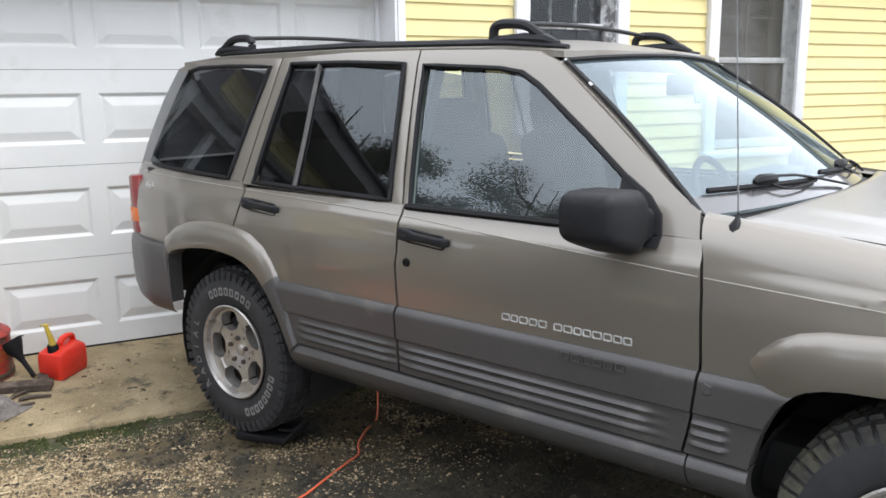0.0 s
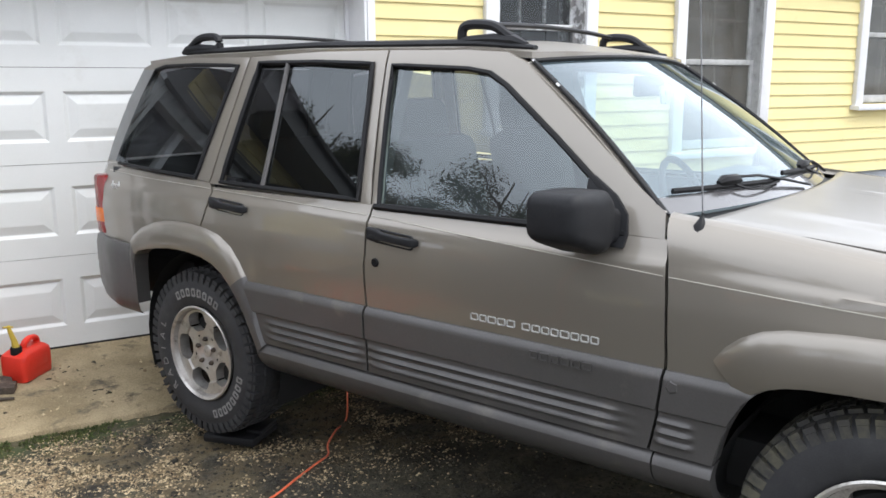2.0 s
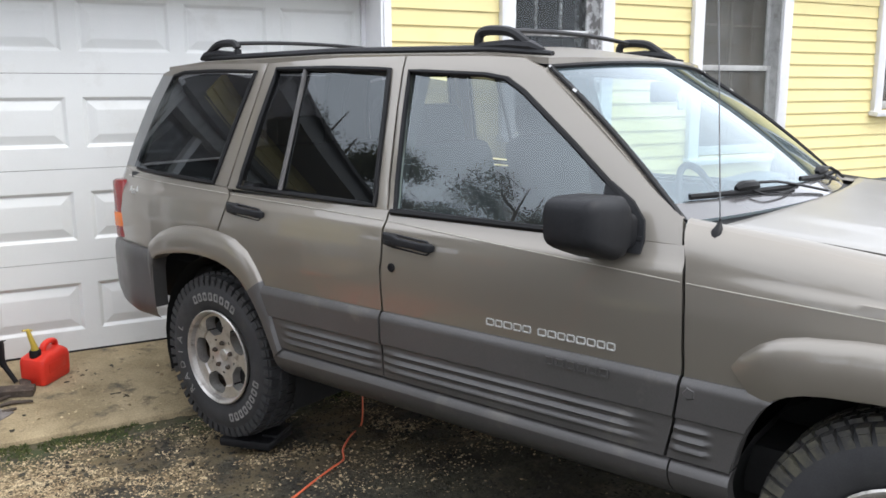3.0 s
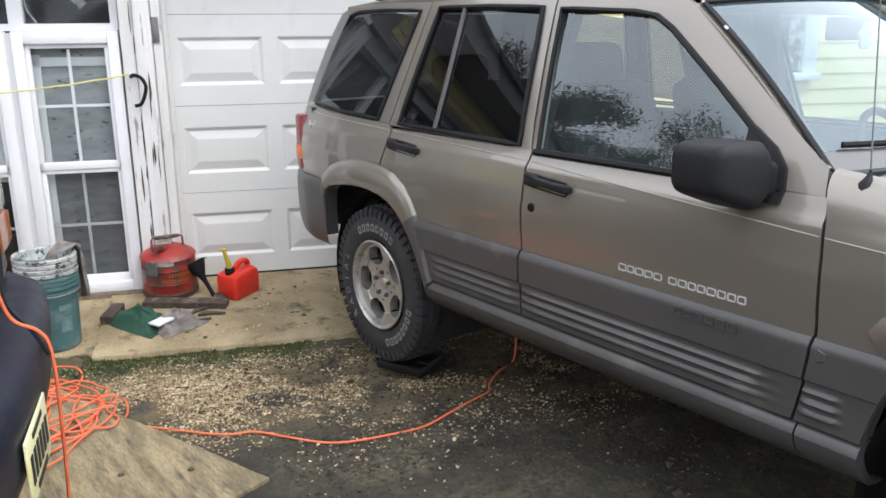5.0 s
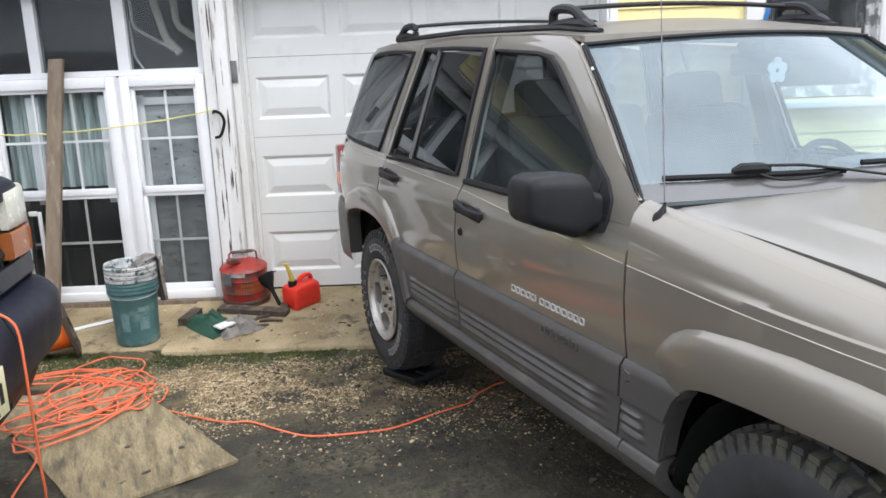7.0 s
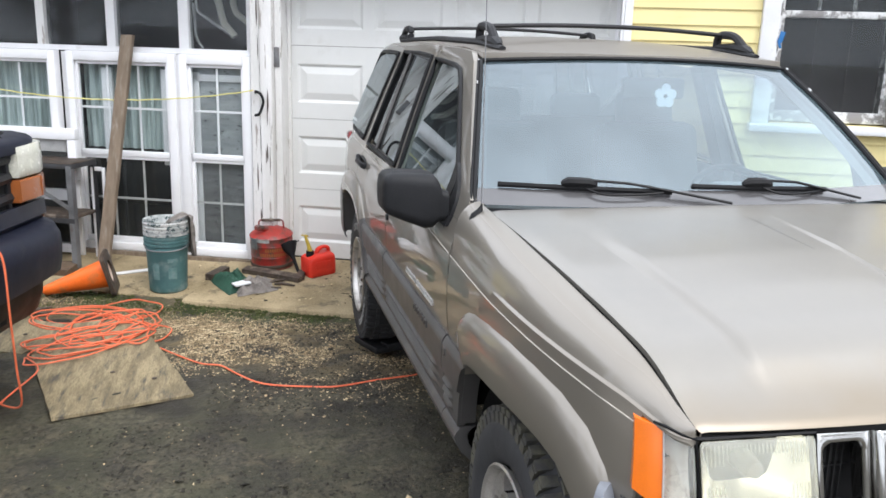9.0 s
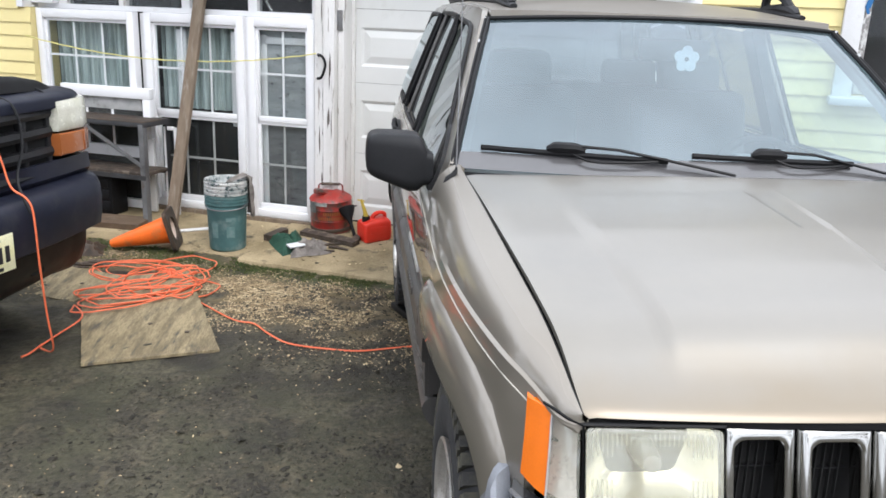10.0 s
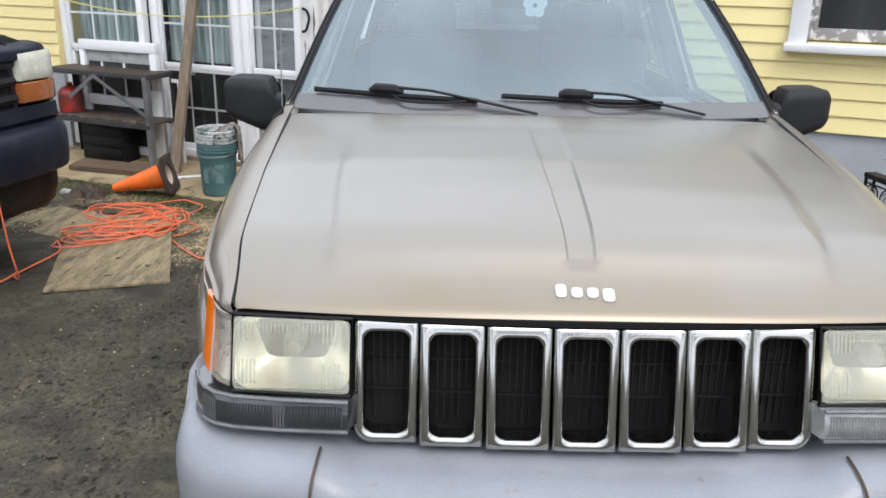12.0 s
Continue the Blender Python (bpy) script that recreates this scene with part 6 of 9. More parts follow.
for s in (-1, 1):
    x0, x1 = s * 0.4655, s * 0.699
    hl = lamp_block("headlamp", [(x0, -0.643, 0.800), (x0, -0.627, 0.953), (x1, -0.612, 0.953), (x1, -0.628, 0.800)], 0.0, G_LENS, "hazy yellowed rectangular headlamp")
    cxl = s * 0.582
    bm = B()
    rings = []
    for g, dep in ((1.0, 0.008), (0.96, 0.020), (0.86, 0.042), (0.70, 0.060), (0.50, 0.074), (0.28, 0.084), (0.10, 0.088)):
        rings.append([(cxl + q[0] * g, -0.628 + dep + 0.105 * q[1] * g + 0.05 * abs(q[0] * g) * 0.5, 0.876 + q[1] * g) for q in rrect(0.228, 0.150, 0.03, 6)])
    part("reflector", loops(bm, rings, False, True), M_LAMPIN, hl, "silvered reflector bowl")
    part("bulb_shield", lathe(B(), [(0.0, -0.045), (0.016, -0.040), (0.022, -0.02), (0.024, 0.03)], 16, "y", (cxl, -0.575, 0.885)), M_STEEL, hl)
    part("lamp_bezel", tube(B(), [(s * x, yy, z) for x, yy, z in ((0.462, -0.640, 0.795), (0.462, -0.622, 0.957), (0.703, -0.607, 0.957), (0.703, -0.624, 0.795))], 0.0045, 6, closed=True), M_BLACK, hl)
    for k in range(26):
        x = 0.486 + 0.0080 * k
        y0 = -0.6455 + (x - 0.474) * 0.067
        for za, zb_ in (((0.815, 0.865), (0.905, 0.945)) if k > 20 or k < 5 else ((0.925, 0.945),)):
            part("lens_flute", tube(B(), [(s * x, y0 + (za - 0.80) * 0.105, za), (s * x, y0 + (zb_ - 0.80) * 0.105, zb_)], 0.0017, 4), G_FLUTE, hl)
    # corner lamp: clear front, amber side
    front_path = [(0.7085, -0.612), (0.732, -0.599), (0.757, -0.572)]
    cl = part("corner_lamp", plan_strip(s, front_path, lambda t: 0.951 + 0.014 * t, lambda t: 0.801 + 0.004 * t, 0.03), G_LENS, CAR, "clear corner lamp with amber side lens")
    part("lamp_back", plan_strip(s, [(x - 0.004, y + 0.018) for x, y in front_path], lambda t: 0.951 + 0.014 * t, lambda t: 0.801 + 0.004 * t, 0.02, rows=9, dome=-0.012), M_CLEARB, cl)
    part("amber_lens", plan_strip(s, [(0.758, -0.570), (0.774, -0.550), (0.786, -0.527), (0.792, -0.512)], lambda t: 0.962 - 0.004 * t, lambda t: 0.805 + 0.012 * t, 0.02), M_AMBER, cl)
    part("lens_seam", tube(B(), [(s * 0.7575, -0.5635, 0.966), (s * 0.7580, -0.5745, 0.885), (s * 0.7580, -0.5800, 0.805)], 0.0022, 5), M_CLEARB, cl)
    part("lamp_gasket", tube(B(), [(s * 0.704, -0.609, 0.956), (s * 0.732, -0.594, 0.961), (s * 0.758, -0.566, 0.9675), (s * 0.770, -0.543, 0.966)], 0.0028, 5), M_BLACK, cl)
    # turn lamp below, wrapping round the corner
    tpath = [(0.466, -0.649), (0.60, -0.638), (0.695, -0.622), (0.738, -0.603), (0.768, -0.575), (0.792, -0.535), (0.803, -0.50)]
    ts = part("turn_lamp", plan_strip(s, tpath, lambda t: 0.791 - 0.014 * t, lambda t: 0.730 - 0.022 * t, 0.04), M_SMOKEL if s < 0 else M_CLEARL, CAR, "ribbed turn signal lamp")
    for za, zb_ in ((0.7915, 0.7915), (0.7295, 0.7295)):
        part("lens_edge", tube(B(), [(s * x, y - 0.0035 - 0.10 * (0.872 - za), za - (0.014 if za > 0.75 else 0.022) * k / 6) for k, (x, y) in enumerate(tpath)], 0.0045, 6), M_SMOKEE, ts)
    P_ = dense([(x, y, 0.0) for x, y in tpath[:5]], 0.0065)
    for k, q in enumerate(P_[2:]):
        zc = 0.760 - 0.0006 * k * 0.5
        # a few ribs of the dark lens take the paler edge colour
        part("lens_rib", tube(B(), [(s * q[0], q[1] - 0.0145, zc + 0.022), (s * q[0], q[1] - 0.0185, zc - 0.022)], 0.0016, 4), M_CLEARL if s > 0 else (M_SMOKEE if k in (18, 19, 20, 21) or k > 40 else M_SMOKEL), ts, smooth=False)


# bumpers
def bumper_rows():
    prof = [(-0.03, 0.700), (0.03, 0.697), (0.07, 0.690), (0.105, 0.674), (0.128, 0.648), (0.136, 0.615), (0.136, 0.575), (0.134, 0.562), (0.128, 0.553), (0.133, 0.54), (0.135, 0.47), (0.115, 0.43), (0.06, 0.40), (0.0, 0.39)]
    rows = []
    for d, z in prof:
        row = []
        for k in range(81):
            t = -1 + 2 * k / 80
            a = abs(t)
            # plan: a bowed front, round corners and short sides back to the wheel openings
            if a < 0.70:
                x, y = 0.72 * a / 0.70, -0.655 - d + 0.085 * (a / 0.70) ** 3
            else:
                w = (a - 0.70) / 0.30
                g = min(1.0, w / 0.55) * math.pi / 2
                x = 0.72 + (0.080 + 0.040 * d / 0.136) * math.sin(g)
                y = -0.570 - d + (0.06 + d * 0.75) * (1 - math.cos(g)) + 0.11 * max(0, w - 0.4)
            up = 0.085 * max(0, (a - 0.80) / 0.20) ** 1.4 * max(0, min(1, (z - 0.56) / 0.12))
            dip = 0.024 * min(1, max(0, (0.525 - x) / 0.06)) * max(0, min(1, (z - 0.58) / 0.10))
            row.append((math.copysign(x, t), y, z + up - dip))
        rows.append(row)
    return rows


FB = part("front_bumper", rim(sheet(B(), bumper_rows()), (0, 0.03, 0)), M_BUMP, CAR, "pale grey plastic front bumper with scuffs")
part("rub_strip", tube(B(), [(x, -0.790 + 0.085 * (abs(x) / 0.72) ** 3, 0.551) for x in np.linspace(-0.52, 0.52, 21)], 0.011, 6), M_CLAD, FB)
for s in (-1, 1):
    part("bumper_seam", tube(B(), smooth_pts([(s * 0.519, -0.6685, 0.6965), (s * 0.522, -0.706, 0.6875), (s * 0.527, -0.738, 0.667), (s * 0.530, -0.757, 0.635), (s * 0.531, -0.759, 0.575)], 4), 0.0032, 5), M_RUSTBK, FB)
rows = []
for d, z in ((0.0, 0.805), (0.05, 0.803), (0.085, 0.79), (0.10, 0.75), (0.102, 0.66), (0.095, 0.645), (0.10, 0.63), (0.09, 0.55), (0.06, 0.50), (0.0, 0.48)):
    row = []
    for k in range(61):
        t = -1 + 2 * k / 60
        a = abs(t)
        if a < 0.62:
            x, y = 0.70 * a / 0.62, 3.575 + d - 0.05 * (a / 0.62) ** 2
        else:
            w = (a - 0.62) / 0.38
            x = 0.70 + (0.138 + 0.03 * d / 0.1) * min(1, w * 1.6) ** 0.6 + 0.02 * w
            y = 3.525 + d * max(0, 1 - w * 1.5) - max(0, w - 0.12) * 0.47
        row.append((math.copysign(x, t), y - (0.0 if z > 0.6 else (0.6 - z) * 0.2 * (a < 0.62)), z))
    rows.append(row)
part("rear_bumper", rim(sheet(B(), rows), (0, -0.03, 0)), M_CLAD, CAR, "grey plastic rear bumper")

# tailgate
tg = part("tailgate", rim(sheet(B(), [[(x * w, y - 0.03 * x * x, z) for x in np.linspace(-1, 1, 13)] for w, y, z in ((0.72, 3.585, 0.80), (0.72, 3.59, 0.95), (0.70, 3.57, 1.10), (0.68, 3.54, 1.15))]), (0, -0.03, 0)), M_PAINT, CAR)
gl = part("rear_glass", sheet(B(), [[(x * w, y - 0.03 * x * x, z) for x in np.linspace(-1, 1, 13)] for w, y, z in ((0.665, 3.60, 1.155), (0.605, 3.53, 1.37), (0.54, 3.40, 1.60))]), G_TINT, tg)
gl.visible_shadow = False
for s in (-1, 1):
    bm = sheet(B(), [[(s * a, y, z), (s * b, y2, z)] for a, y, b, y2, z in ((0.66, 3.575, 0.752, 3.470, 1.150), (0.635, 3.555, 0.722, 3.452, 1.25), (0.60, 3.515, 0.680, 3.415, 1.38), (0.56, 3.45, 0.640, 3.365, 1.50), (0.53, 3.395, 0.610, 3.290, 1.605))])
    part("rear_pillar", rim(bm, (-s * 0.02, -0.02, 0)), M_PAINT, CAR)
part("roof_end", boxes(((0, 3.365, 1.622), (0.96, 0.07, 0.034)), bev=0.015), M_PAINT, CAR)

part("engine_bay", sheet(B(), [[(x, y, z) for x in (-0.76, -0.3, 0.3, 0.76)] for y, z in ((-0.56, 0.90), (-0.2, 1.01), (0.2, 1.07), (0.50, 1.09))]), M_DARK, CAR)
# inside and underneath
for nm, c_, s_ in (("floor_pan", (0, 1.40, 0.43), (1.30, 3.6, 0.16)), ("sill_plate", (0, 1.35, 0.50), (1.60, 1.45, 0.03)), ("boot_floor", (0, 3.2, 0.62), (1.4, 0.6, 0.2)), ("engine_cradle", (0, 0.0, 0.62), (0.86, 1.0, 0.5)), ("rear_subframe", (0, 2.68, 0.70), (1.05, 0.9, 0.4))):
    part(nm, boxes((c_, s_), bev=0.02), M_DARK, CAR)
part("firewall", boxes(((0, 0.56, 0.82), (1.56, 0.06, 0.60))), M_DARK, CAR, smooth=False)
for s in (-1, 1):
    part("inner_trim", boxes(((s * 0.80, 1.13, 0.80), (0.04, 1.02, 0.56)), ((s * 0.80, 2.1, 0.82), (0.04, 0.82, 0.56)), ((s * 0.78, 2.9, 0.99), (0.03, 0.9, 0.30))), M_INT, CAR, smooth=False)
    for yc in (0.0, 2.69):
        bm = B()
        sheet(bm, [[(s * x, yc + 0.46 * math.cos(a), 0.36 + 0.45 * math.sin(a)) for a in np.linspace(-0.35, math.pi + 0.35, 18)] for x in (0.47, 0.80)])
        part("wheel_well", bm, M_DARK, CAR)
DASH = part("dashboard", rim(sheet(B(), [[(0.78 * x, y + 0.06 * x * x, z) for x in np.linspace(-1, 1, 13)] for y, z in ((0.47, 1.115), (0.62, 1.125), (0.78, 1.125), (0.86, 1.10), (0.90, 1.04), (0.90, 0.85))]), (0, 0.02, -0.03)), M_DASH, CAR, "grey vinyl dashboard")
part("instrument_hood", boxes(((0.38, 0.82, 1.14), (0.40, 0.16, 0.07)), bev=0.025), M_DASH, DASH)
sw = part("steering_wheel", lathe(B(), [(0.185 + 0.015 * math.cos(a), 0.015 * math.sin(a)) for a in np.linspace(0, math.tau, 11)], 36, "y"), M_BPLAST, CAR)
sw.matrix_parent_inverse = Matrix.Identity(4)
sw.matrix_basis = pose(0.38, 1.02, 1.03, -24, 0, 0)
part("wheel_hub", boxes(((0, 0.01, 0), (0.34, 0.03, 0.04)), ((0, 0.01, -0.08), (0.05, 0.03, 0.16)), ((0, 0.0, 0), (0.13, 0.05, 0.12)), bev=0.012), M_BPLAST, sw)


def seat(x, y, parent=None, w=0.52):
    st = part("front_seat", boxes(((x, y, 0.70), (w, 0.52, 0.20)), bev=0.06), M_INT, CAR, "grey cloth seat")
    part("seat_back", boxes(((x, y + 0.30, 1.00), (w - 0.02, 0.17, 0.64), Matrix.Rotation(radians(-14), 3, "X")), bev=0.06), M_INT, st)
    part("headrest", boxes(((x, y + 0.40, 1.37), (0.28, 0.11, 0.18), Matrix.Rotation(radians(-12), 3, "X")), bev=0.045), M_INT, st)


seat(-0.38, 1.42)
seat(0.38, 1.42)
rs = part("rear_seat", boxes(((0, 2.28, 0.72), (1.36, 0.5, 0.2)), bev=0.05), M_INT, CAR, "grey cloth rear bench")
part("seat_back", boxes(((0, 2.56, 1.0), (1.34, 0.16, 0.56), Matrix.Rotation(radians(-14), 3, "X")), bev=0.05), M_INT, rs)
for x in (-0.38, 0.38):
    part("headrest", boxes(((x, 2.65, 1.33), (0.30, 0.10, 0.14)), bev=0.04), M_INT, rs)
for s in (-1, 1):
    part("door_pillar_trim", boxes(((s * 0.70, 1.73, 1.32), (0.05, 0.10, 0.55), Matrix.Rotation(radians(-s * 20), 3, "Y"))), M_INT, CAR, smooth=False)
im = part("rear_view_mirror", boxes(((0.0, 1.03, 1.50), (0.25, 0.03, 0.075)), bev=0.010), M_BLACK, CAR, "dark rear-view mirror inside the glass")
bm = B()
for k in range(5):
    a = k * math.tau / 5 + 0.3
    loops(bm, [[(0.030 + 0.026 * math.cos(a) + 0.019 * math.cos(g), 0.985 + d, 1.474 + 0.026 * math.sin(a) + 0.019 * math.sin(g)) for g in np.linspace(0, math.tau, 13)[:-1]] for d in (-0.002 - 0.0004 * k, 0.002 + 0.0004 * k)], True, True)
part("air_freshener", bm, M_FRESH, im, "pale flower-shaped air freshener")

# plain badge bars on the doors and cladding
xs_badge = lambda y, z: -(body_x(y, z) + 0.002)
y = 1.218
for k, w in enumerate((0.030, 0.027, 0.032, 0.030, 0.030, 0, 0.030, 0.030, 0.027, 0.027, 0.031, 0.028, 0.027, 0.027)):
    if w:
        bm = B()
        yc = y - w / 2
        r0, r1 = rrect(w, 0.023, 0.005, 3), rrect(w - 0.007, 0.016, 0.003, 3)
        loops(bm, [[(xs_badge(yc, 0.789) + dx, yc + a, 0.789 + b) for a, b in r] for r, dx in ((r0, 0.003), (r0, -0.002), (r1, -0.002), (r1, 0.003))])
        part("badge_bar", bm, M_SILVER, CAR, "silver badge bar")
    y -= (w + 0.0045) if w else 0.020
for k in range(6):
    bm = B()
    yc = 0.975 - 0.036 * k
    r0, r1 = rrect(0.030, 0.026, 0.004, 3), rrect(0.020, 0.015, 0.003, 3)
    loops(bm, [[(-(body_x(yc, 0.71) + 0.0200 + dx), yc + a, 0.711 + b) for a, b in r] for r, dx in ((r0, 0), (r0, 0.0065), (r1, 0.0065), (r1, 0))])
    part("badge_bar", bm, M_CLAD, CAR, "moulded badge bar")
letters("drive_badge", "4x4", 0.05, Matrix.Translation((-(body_x(3.25, 1.06) + 0.002), 3.26, 1.062)) @ Matrix.Rotation(radians(-90), 4, "Z") @ Matrix.Rotation(radians(90), 4, "X"), M_SILVER, CAR, 0.0015, "small silver four wheel drive badge")


# wheels
def wheel(name, s, y, tread_rubber, z=0.366, R=0.366, x=0.735):
    w = new(name)
    w.parent = CAR
    w.matrix_basis = pose(s * x, y, z, 0, 0, 180 if s < 0 else 0)
    hw = 0.118
    prof = [(0.205, -hw + 0.02), (0.225, -hw + 0.004), (0.27, -hw - 0.004), (0.315, -hw), (R - 0.022, -hw + 0.020), (R - 0.006, -hw + 0.045), (R, -0.05), (R + 0.001, 0), (R, 0.05), (R - 0.006, hw - 0.045), (R - 0.022, hw - 0.020), (0.315, hw), (0.27, hw + 0.004), (0.225, hw - 0.004), (0.205, hw - 0.02)]
    ty = part("tyre", lathe(B(), prof, 72, "x"), M_TYREB, w, "black all-terrain tyre")
    bm = B()
    for k in range(52):
        a = k * math.tau / 52
        for xx, da, sx, sa in ((-0.088, 0.0, 0.052, 0.026), (-0.036, 0.5, 0.036, 0.030), (0.012, 0.0, 0.036, 0.030), (0.052, 0.5, 0.030, 0.030), (0.088, 0.0, 0.050, 0.026)):
            aa = a + da * math.tau / 52
            rr = R - 0.001 - (0.012 if abs(xx) > 0.08 else 0)
            box(bm, (xx, rr * math.cos(aa), rr * math.sin(aa)), (sx, 0.015, sa * 1.12), Matrix.Rotation(aa, 3, "X"))
        # shoulder lugs run down over the edge, every second one longer
        for xs in (-1, 1):
            rr = R - 0.036 - (0.006 if k % 2 else 0.0)
            box(bm, (xs * 0.1085, rr * math.cos(a), rr * math.sin(a)), (0.018, 0.045 if k % 2 else 0.032, 0.026), Matrix.Rotation(a, 3, "X"))
    part("tread", bm, tread_rubber, ty, smooth=False, weld=False)
    # rim: barrel, flange and a five-window face
    rimp = part("rim", lathe(B(), [(0.205, hw - 0.012), (0.212, hw + 0.002), (0.206, hw + 0.006), (0.196, hw - 0.002), (0.190, hw - 0.030)], 56, "x"), M_ALLOY, w, "brake-dusted five-window alloy wheel")
    part("barrel", lathe(B(), [(0.190, hw - 0.030), (0.185, -0.06), (0.16, -0.07)], 56, "x"), M_RUSTBK, rimp, "dark dusty barrel")
    bm = B()
    n = 100
    face = []
    for k in range(n):
        a = k * math.tau / n
        face.append(a)
    def fx(r):
        return hw - 0.012 - 0.020 * (1 - min(1, r / 0.19)) - 0.01
    def hole_edge(a, which):
        # five rounded openings between spokes
        q = (a % (math.tau / 5)) - math.tau / 10
        t = abs(q) / (math.tau / 10)
        open_ = t < 0.66
        if which == 0:
            return 0.093 + (0.030 * (t / 0.66) ** 4 if open_ else 0.040)
        return 0.180 - (0.034 * (t / 0.66) ** 5 if open_ else 0.040)
    rings = []
    for r in (0.190, 0.182):
        rings.append([(fx(r), r * math.cos(a), r * math.sin(a)) for a in face])
    rings.append([(fx(0.17), hole_edge(a, 1) * math.cos(a), hole_edge(a, 1) * math.sin(a)) for a in face])
    vs = [[bm.verts.new(p) for p in r] for r in rings]
    inner = [[bm.verts.new((fx(0.1), hole_edge(a, 0) * math.cos(a), hole_edge(a, 0) * math.sin(a))) for a in face]]
    for r in (0.075, 0.055, 0.045):
        inner.append([bm.verts.new((fx(r) - (0.004 if r < 0.05 else 0), r * math.cos(a), r * math.sin(a))) for a in face])
    cen = bm.verts.new((fx(0.04) - 0.004, 0, 0))
    back0 = [bm.verts.new((fx(0.17) - 0.05, v.co.y, v.co.z)) for v in vs[2]]
    back1 = [bm.verts.new((fx(0.10) - 0.05, v.co.y, v.co.z)) for v in inner[0]]
    for k in range(n):
        k2 = (k + 1) % n
        for A, C in ((vs[0], vs[1]), (vs[1], vs[2]), (inner[0], inner[1]), (inner[1], inner[2]), (inner[2], inner[3])):
            bm.faces.new((A[k], A[k2], C[k2], C[k]))
        bm.faces.new((inner[3][k], inner[3][k2], cen))
        q = ((face[k] + math.tau / n / 2) % (math.tau / 5)) - math.tau / 10
        if abs(q) / (math.tau / 10) >= 0.66:
            bm.faces.new((vs[2][k], vs[2][k2], inner[0][k2], inner[0][k]))
        else:
            bm.faces.new((vs[2][k], vs[2][k2], back0[k2], back0[k]))
            bm.faces.new((inner[0][k], inner[0][k2], back1[k2], back1[k]))
    part("wheel_face", bm, M_ALLOY, rimp)
    # drum coloured near black to paint the shade behind the wheel openings
    part("brake_drum", lathe(B(), [(0.0, 0.045), (0.15, 0.045), (0.16, 0.03), (0.165, -0.03)], 32, "x"), M_DARK, rimp)
    for k in range(5):
        a = k * math.tau / 5 + 0.31
        part("wheel_nut", lathe(B(), [(0.0, fx(0.06) + 0.016), (0.007, fx(0.06) + 0.015), (0.0105, fx(0.06) + 0.008), (0.011, fx(0.06) - 0.01)], 6, "x", (0, 0.057 * math.cos(a), 0.057 * math.sin(a))), M_RUSTBK, rimp)
        # flat dark discs draw the shade of bolt recesses
        part("bolt_recess", lathe(B(), [(0.0, fx(0.07) + 0.0012), (0.008, fx(0.07) + 0.0012)], 10, "x", (0, 0.080 * math.cos(a + 0.62), 0.080 * math.sin(a + 0.62))), M_DARK, rimp)
    part("centre_cap", lathe(B(), [(0.0, fx(0.03) + 0.005), (0.020, fx(0.03) + 0.0045), (0.026, fx(0.03) + 0.002), (0.028, fx(0.03) - 0.008)], 24, "x"), M_ALLOY, rimp)
    # raised pale marks on the sidewall; one word can be read
    if name == "front_wheel":
        return w
    for k, ch in enumerate("RADIAL"):
        a = radians(lerp([(0, 134), (5, 70)], k))
        m = Matrix.Rotation(a, 4, "X") @ Matrix.Translation((hw + 0.0035, 0, 0.268)) @ Matrix.Rotation(radians(90), 4, "Z") @ Matrix.Rotation(radians(90), 4, "X")
        letters("sidewall_letter", ch, 0.050, m, M_LETTER, ty, 0.0012)
    for a0, cnt in ((28, 8), (-104, 8)):
        for k in range(cnt):
            a = radians(a0 - 8.2 * k)
            bm = B()
            r0, r1 = rrect(0.026, 0.036, 0.005, 3), rrect(0.013, 0.020, 0.003, 3)
            loops(bm, [[(hw + 0.0035 + d, u, 0.272 + v) for u, v in r] for r, d in ((r0, -0.002), (r0, 0.0015), (r1, 0.0015), (r1, -0.002))])
            ob = part("sidewall_mark", bm, M_LETTER, ty)
            ob.matrix_basis = Matrix.Rotation(a, 4, "X")
    return w


for side in (-1, 1):
    wheel("rear_wheel", side, 2.685, M_TYREB)
    wheel("front_wheel", side, 0.0, M_TYRE)
part("rear_axle", tube(B(), [(-0.66, 2.685, 0.366), (0.66, 2.685, 0.366)], 0.05, 10), M_DARK, CAR)
part("front_axle", tube(B(), [(-0.66, 0.0, 0.366), (0.66, 0.0, 0.366)], 0.045, 10), M_DARK, CAR)


# the whole nose leans back over the bumper and draws in at its upper corners
def lean_nose():
    for ob in [o for o in bpy.data.objects if o.type == "MESH"]:
        top = ob
        while top.parent:
            top = top.parent
        if top is not CAR or ob.matrix_basis != Matrix() or ob.parent.matrix_basis != (CAR.matrix_basis if ob.parent is CAR else Matrix()):
            continue
        for v in ob.data.vertices:
            x, y, z = v.co
            if y > -0.36 or z < 0.76:
                continue
            wy = ease((-0.36 - y) / 0.21)
            wz = lerp([(0.76, 0.0), (0.80, 0.22), (0.955, 1.0), (1.2, 1.0)], z)
            side_in = 0.020 * min(1, max(0, (abs(x) - 0.69) / 0.10)) * wz
            v.co = (x - math.copysign(side_in, x) * wy, y + 0.034 * wz * wy, z - 0.019 * wz * wy)


lean_nose()

# a worn black board under the rear tyre
rb = thing("rubber_block", pose(-0.70, 2.60, -0.02, 0, 0, 22), "worn black rubber block under the rear tyre", "wheel chock")
part("slab", boxes(((0, 0, 0), (0.23, 0.25, 0.040), Matrix.Rotation(radians(2), 3, "Y")), bev=0.012), M_BLACK, rb)
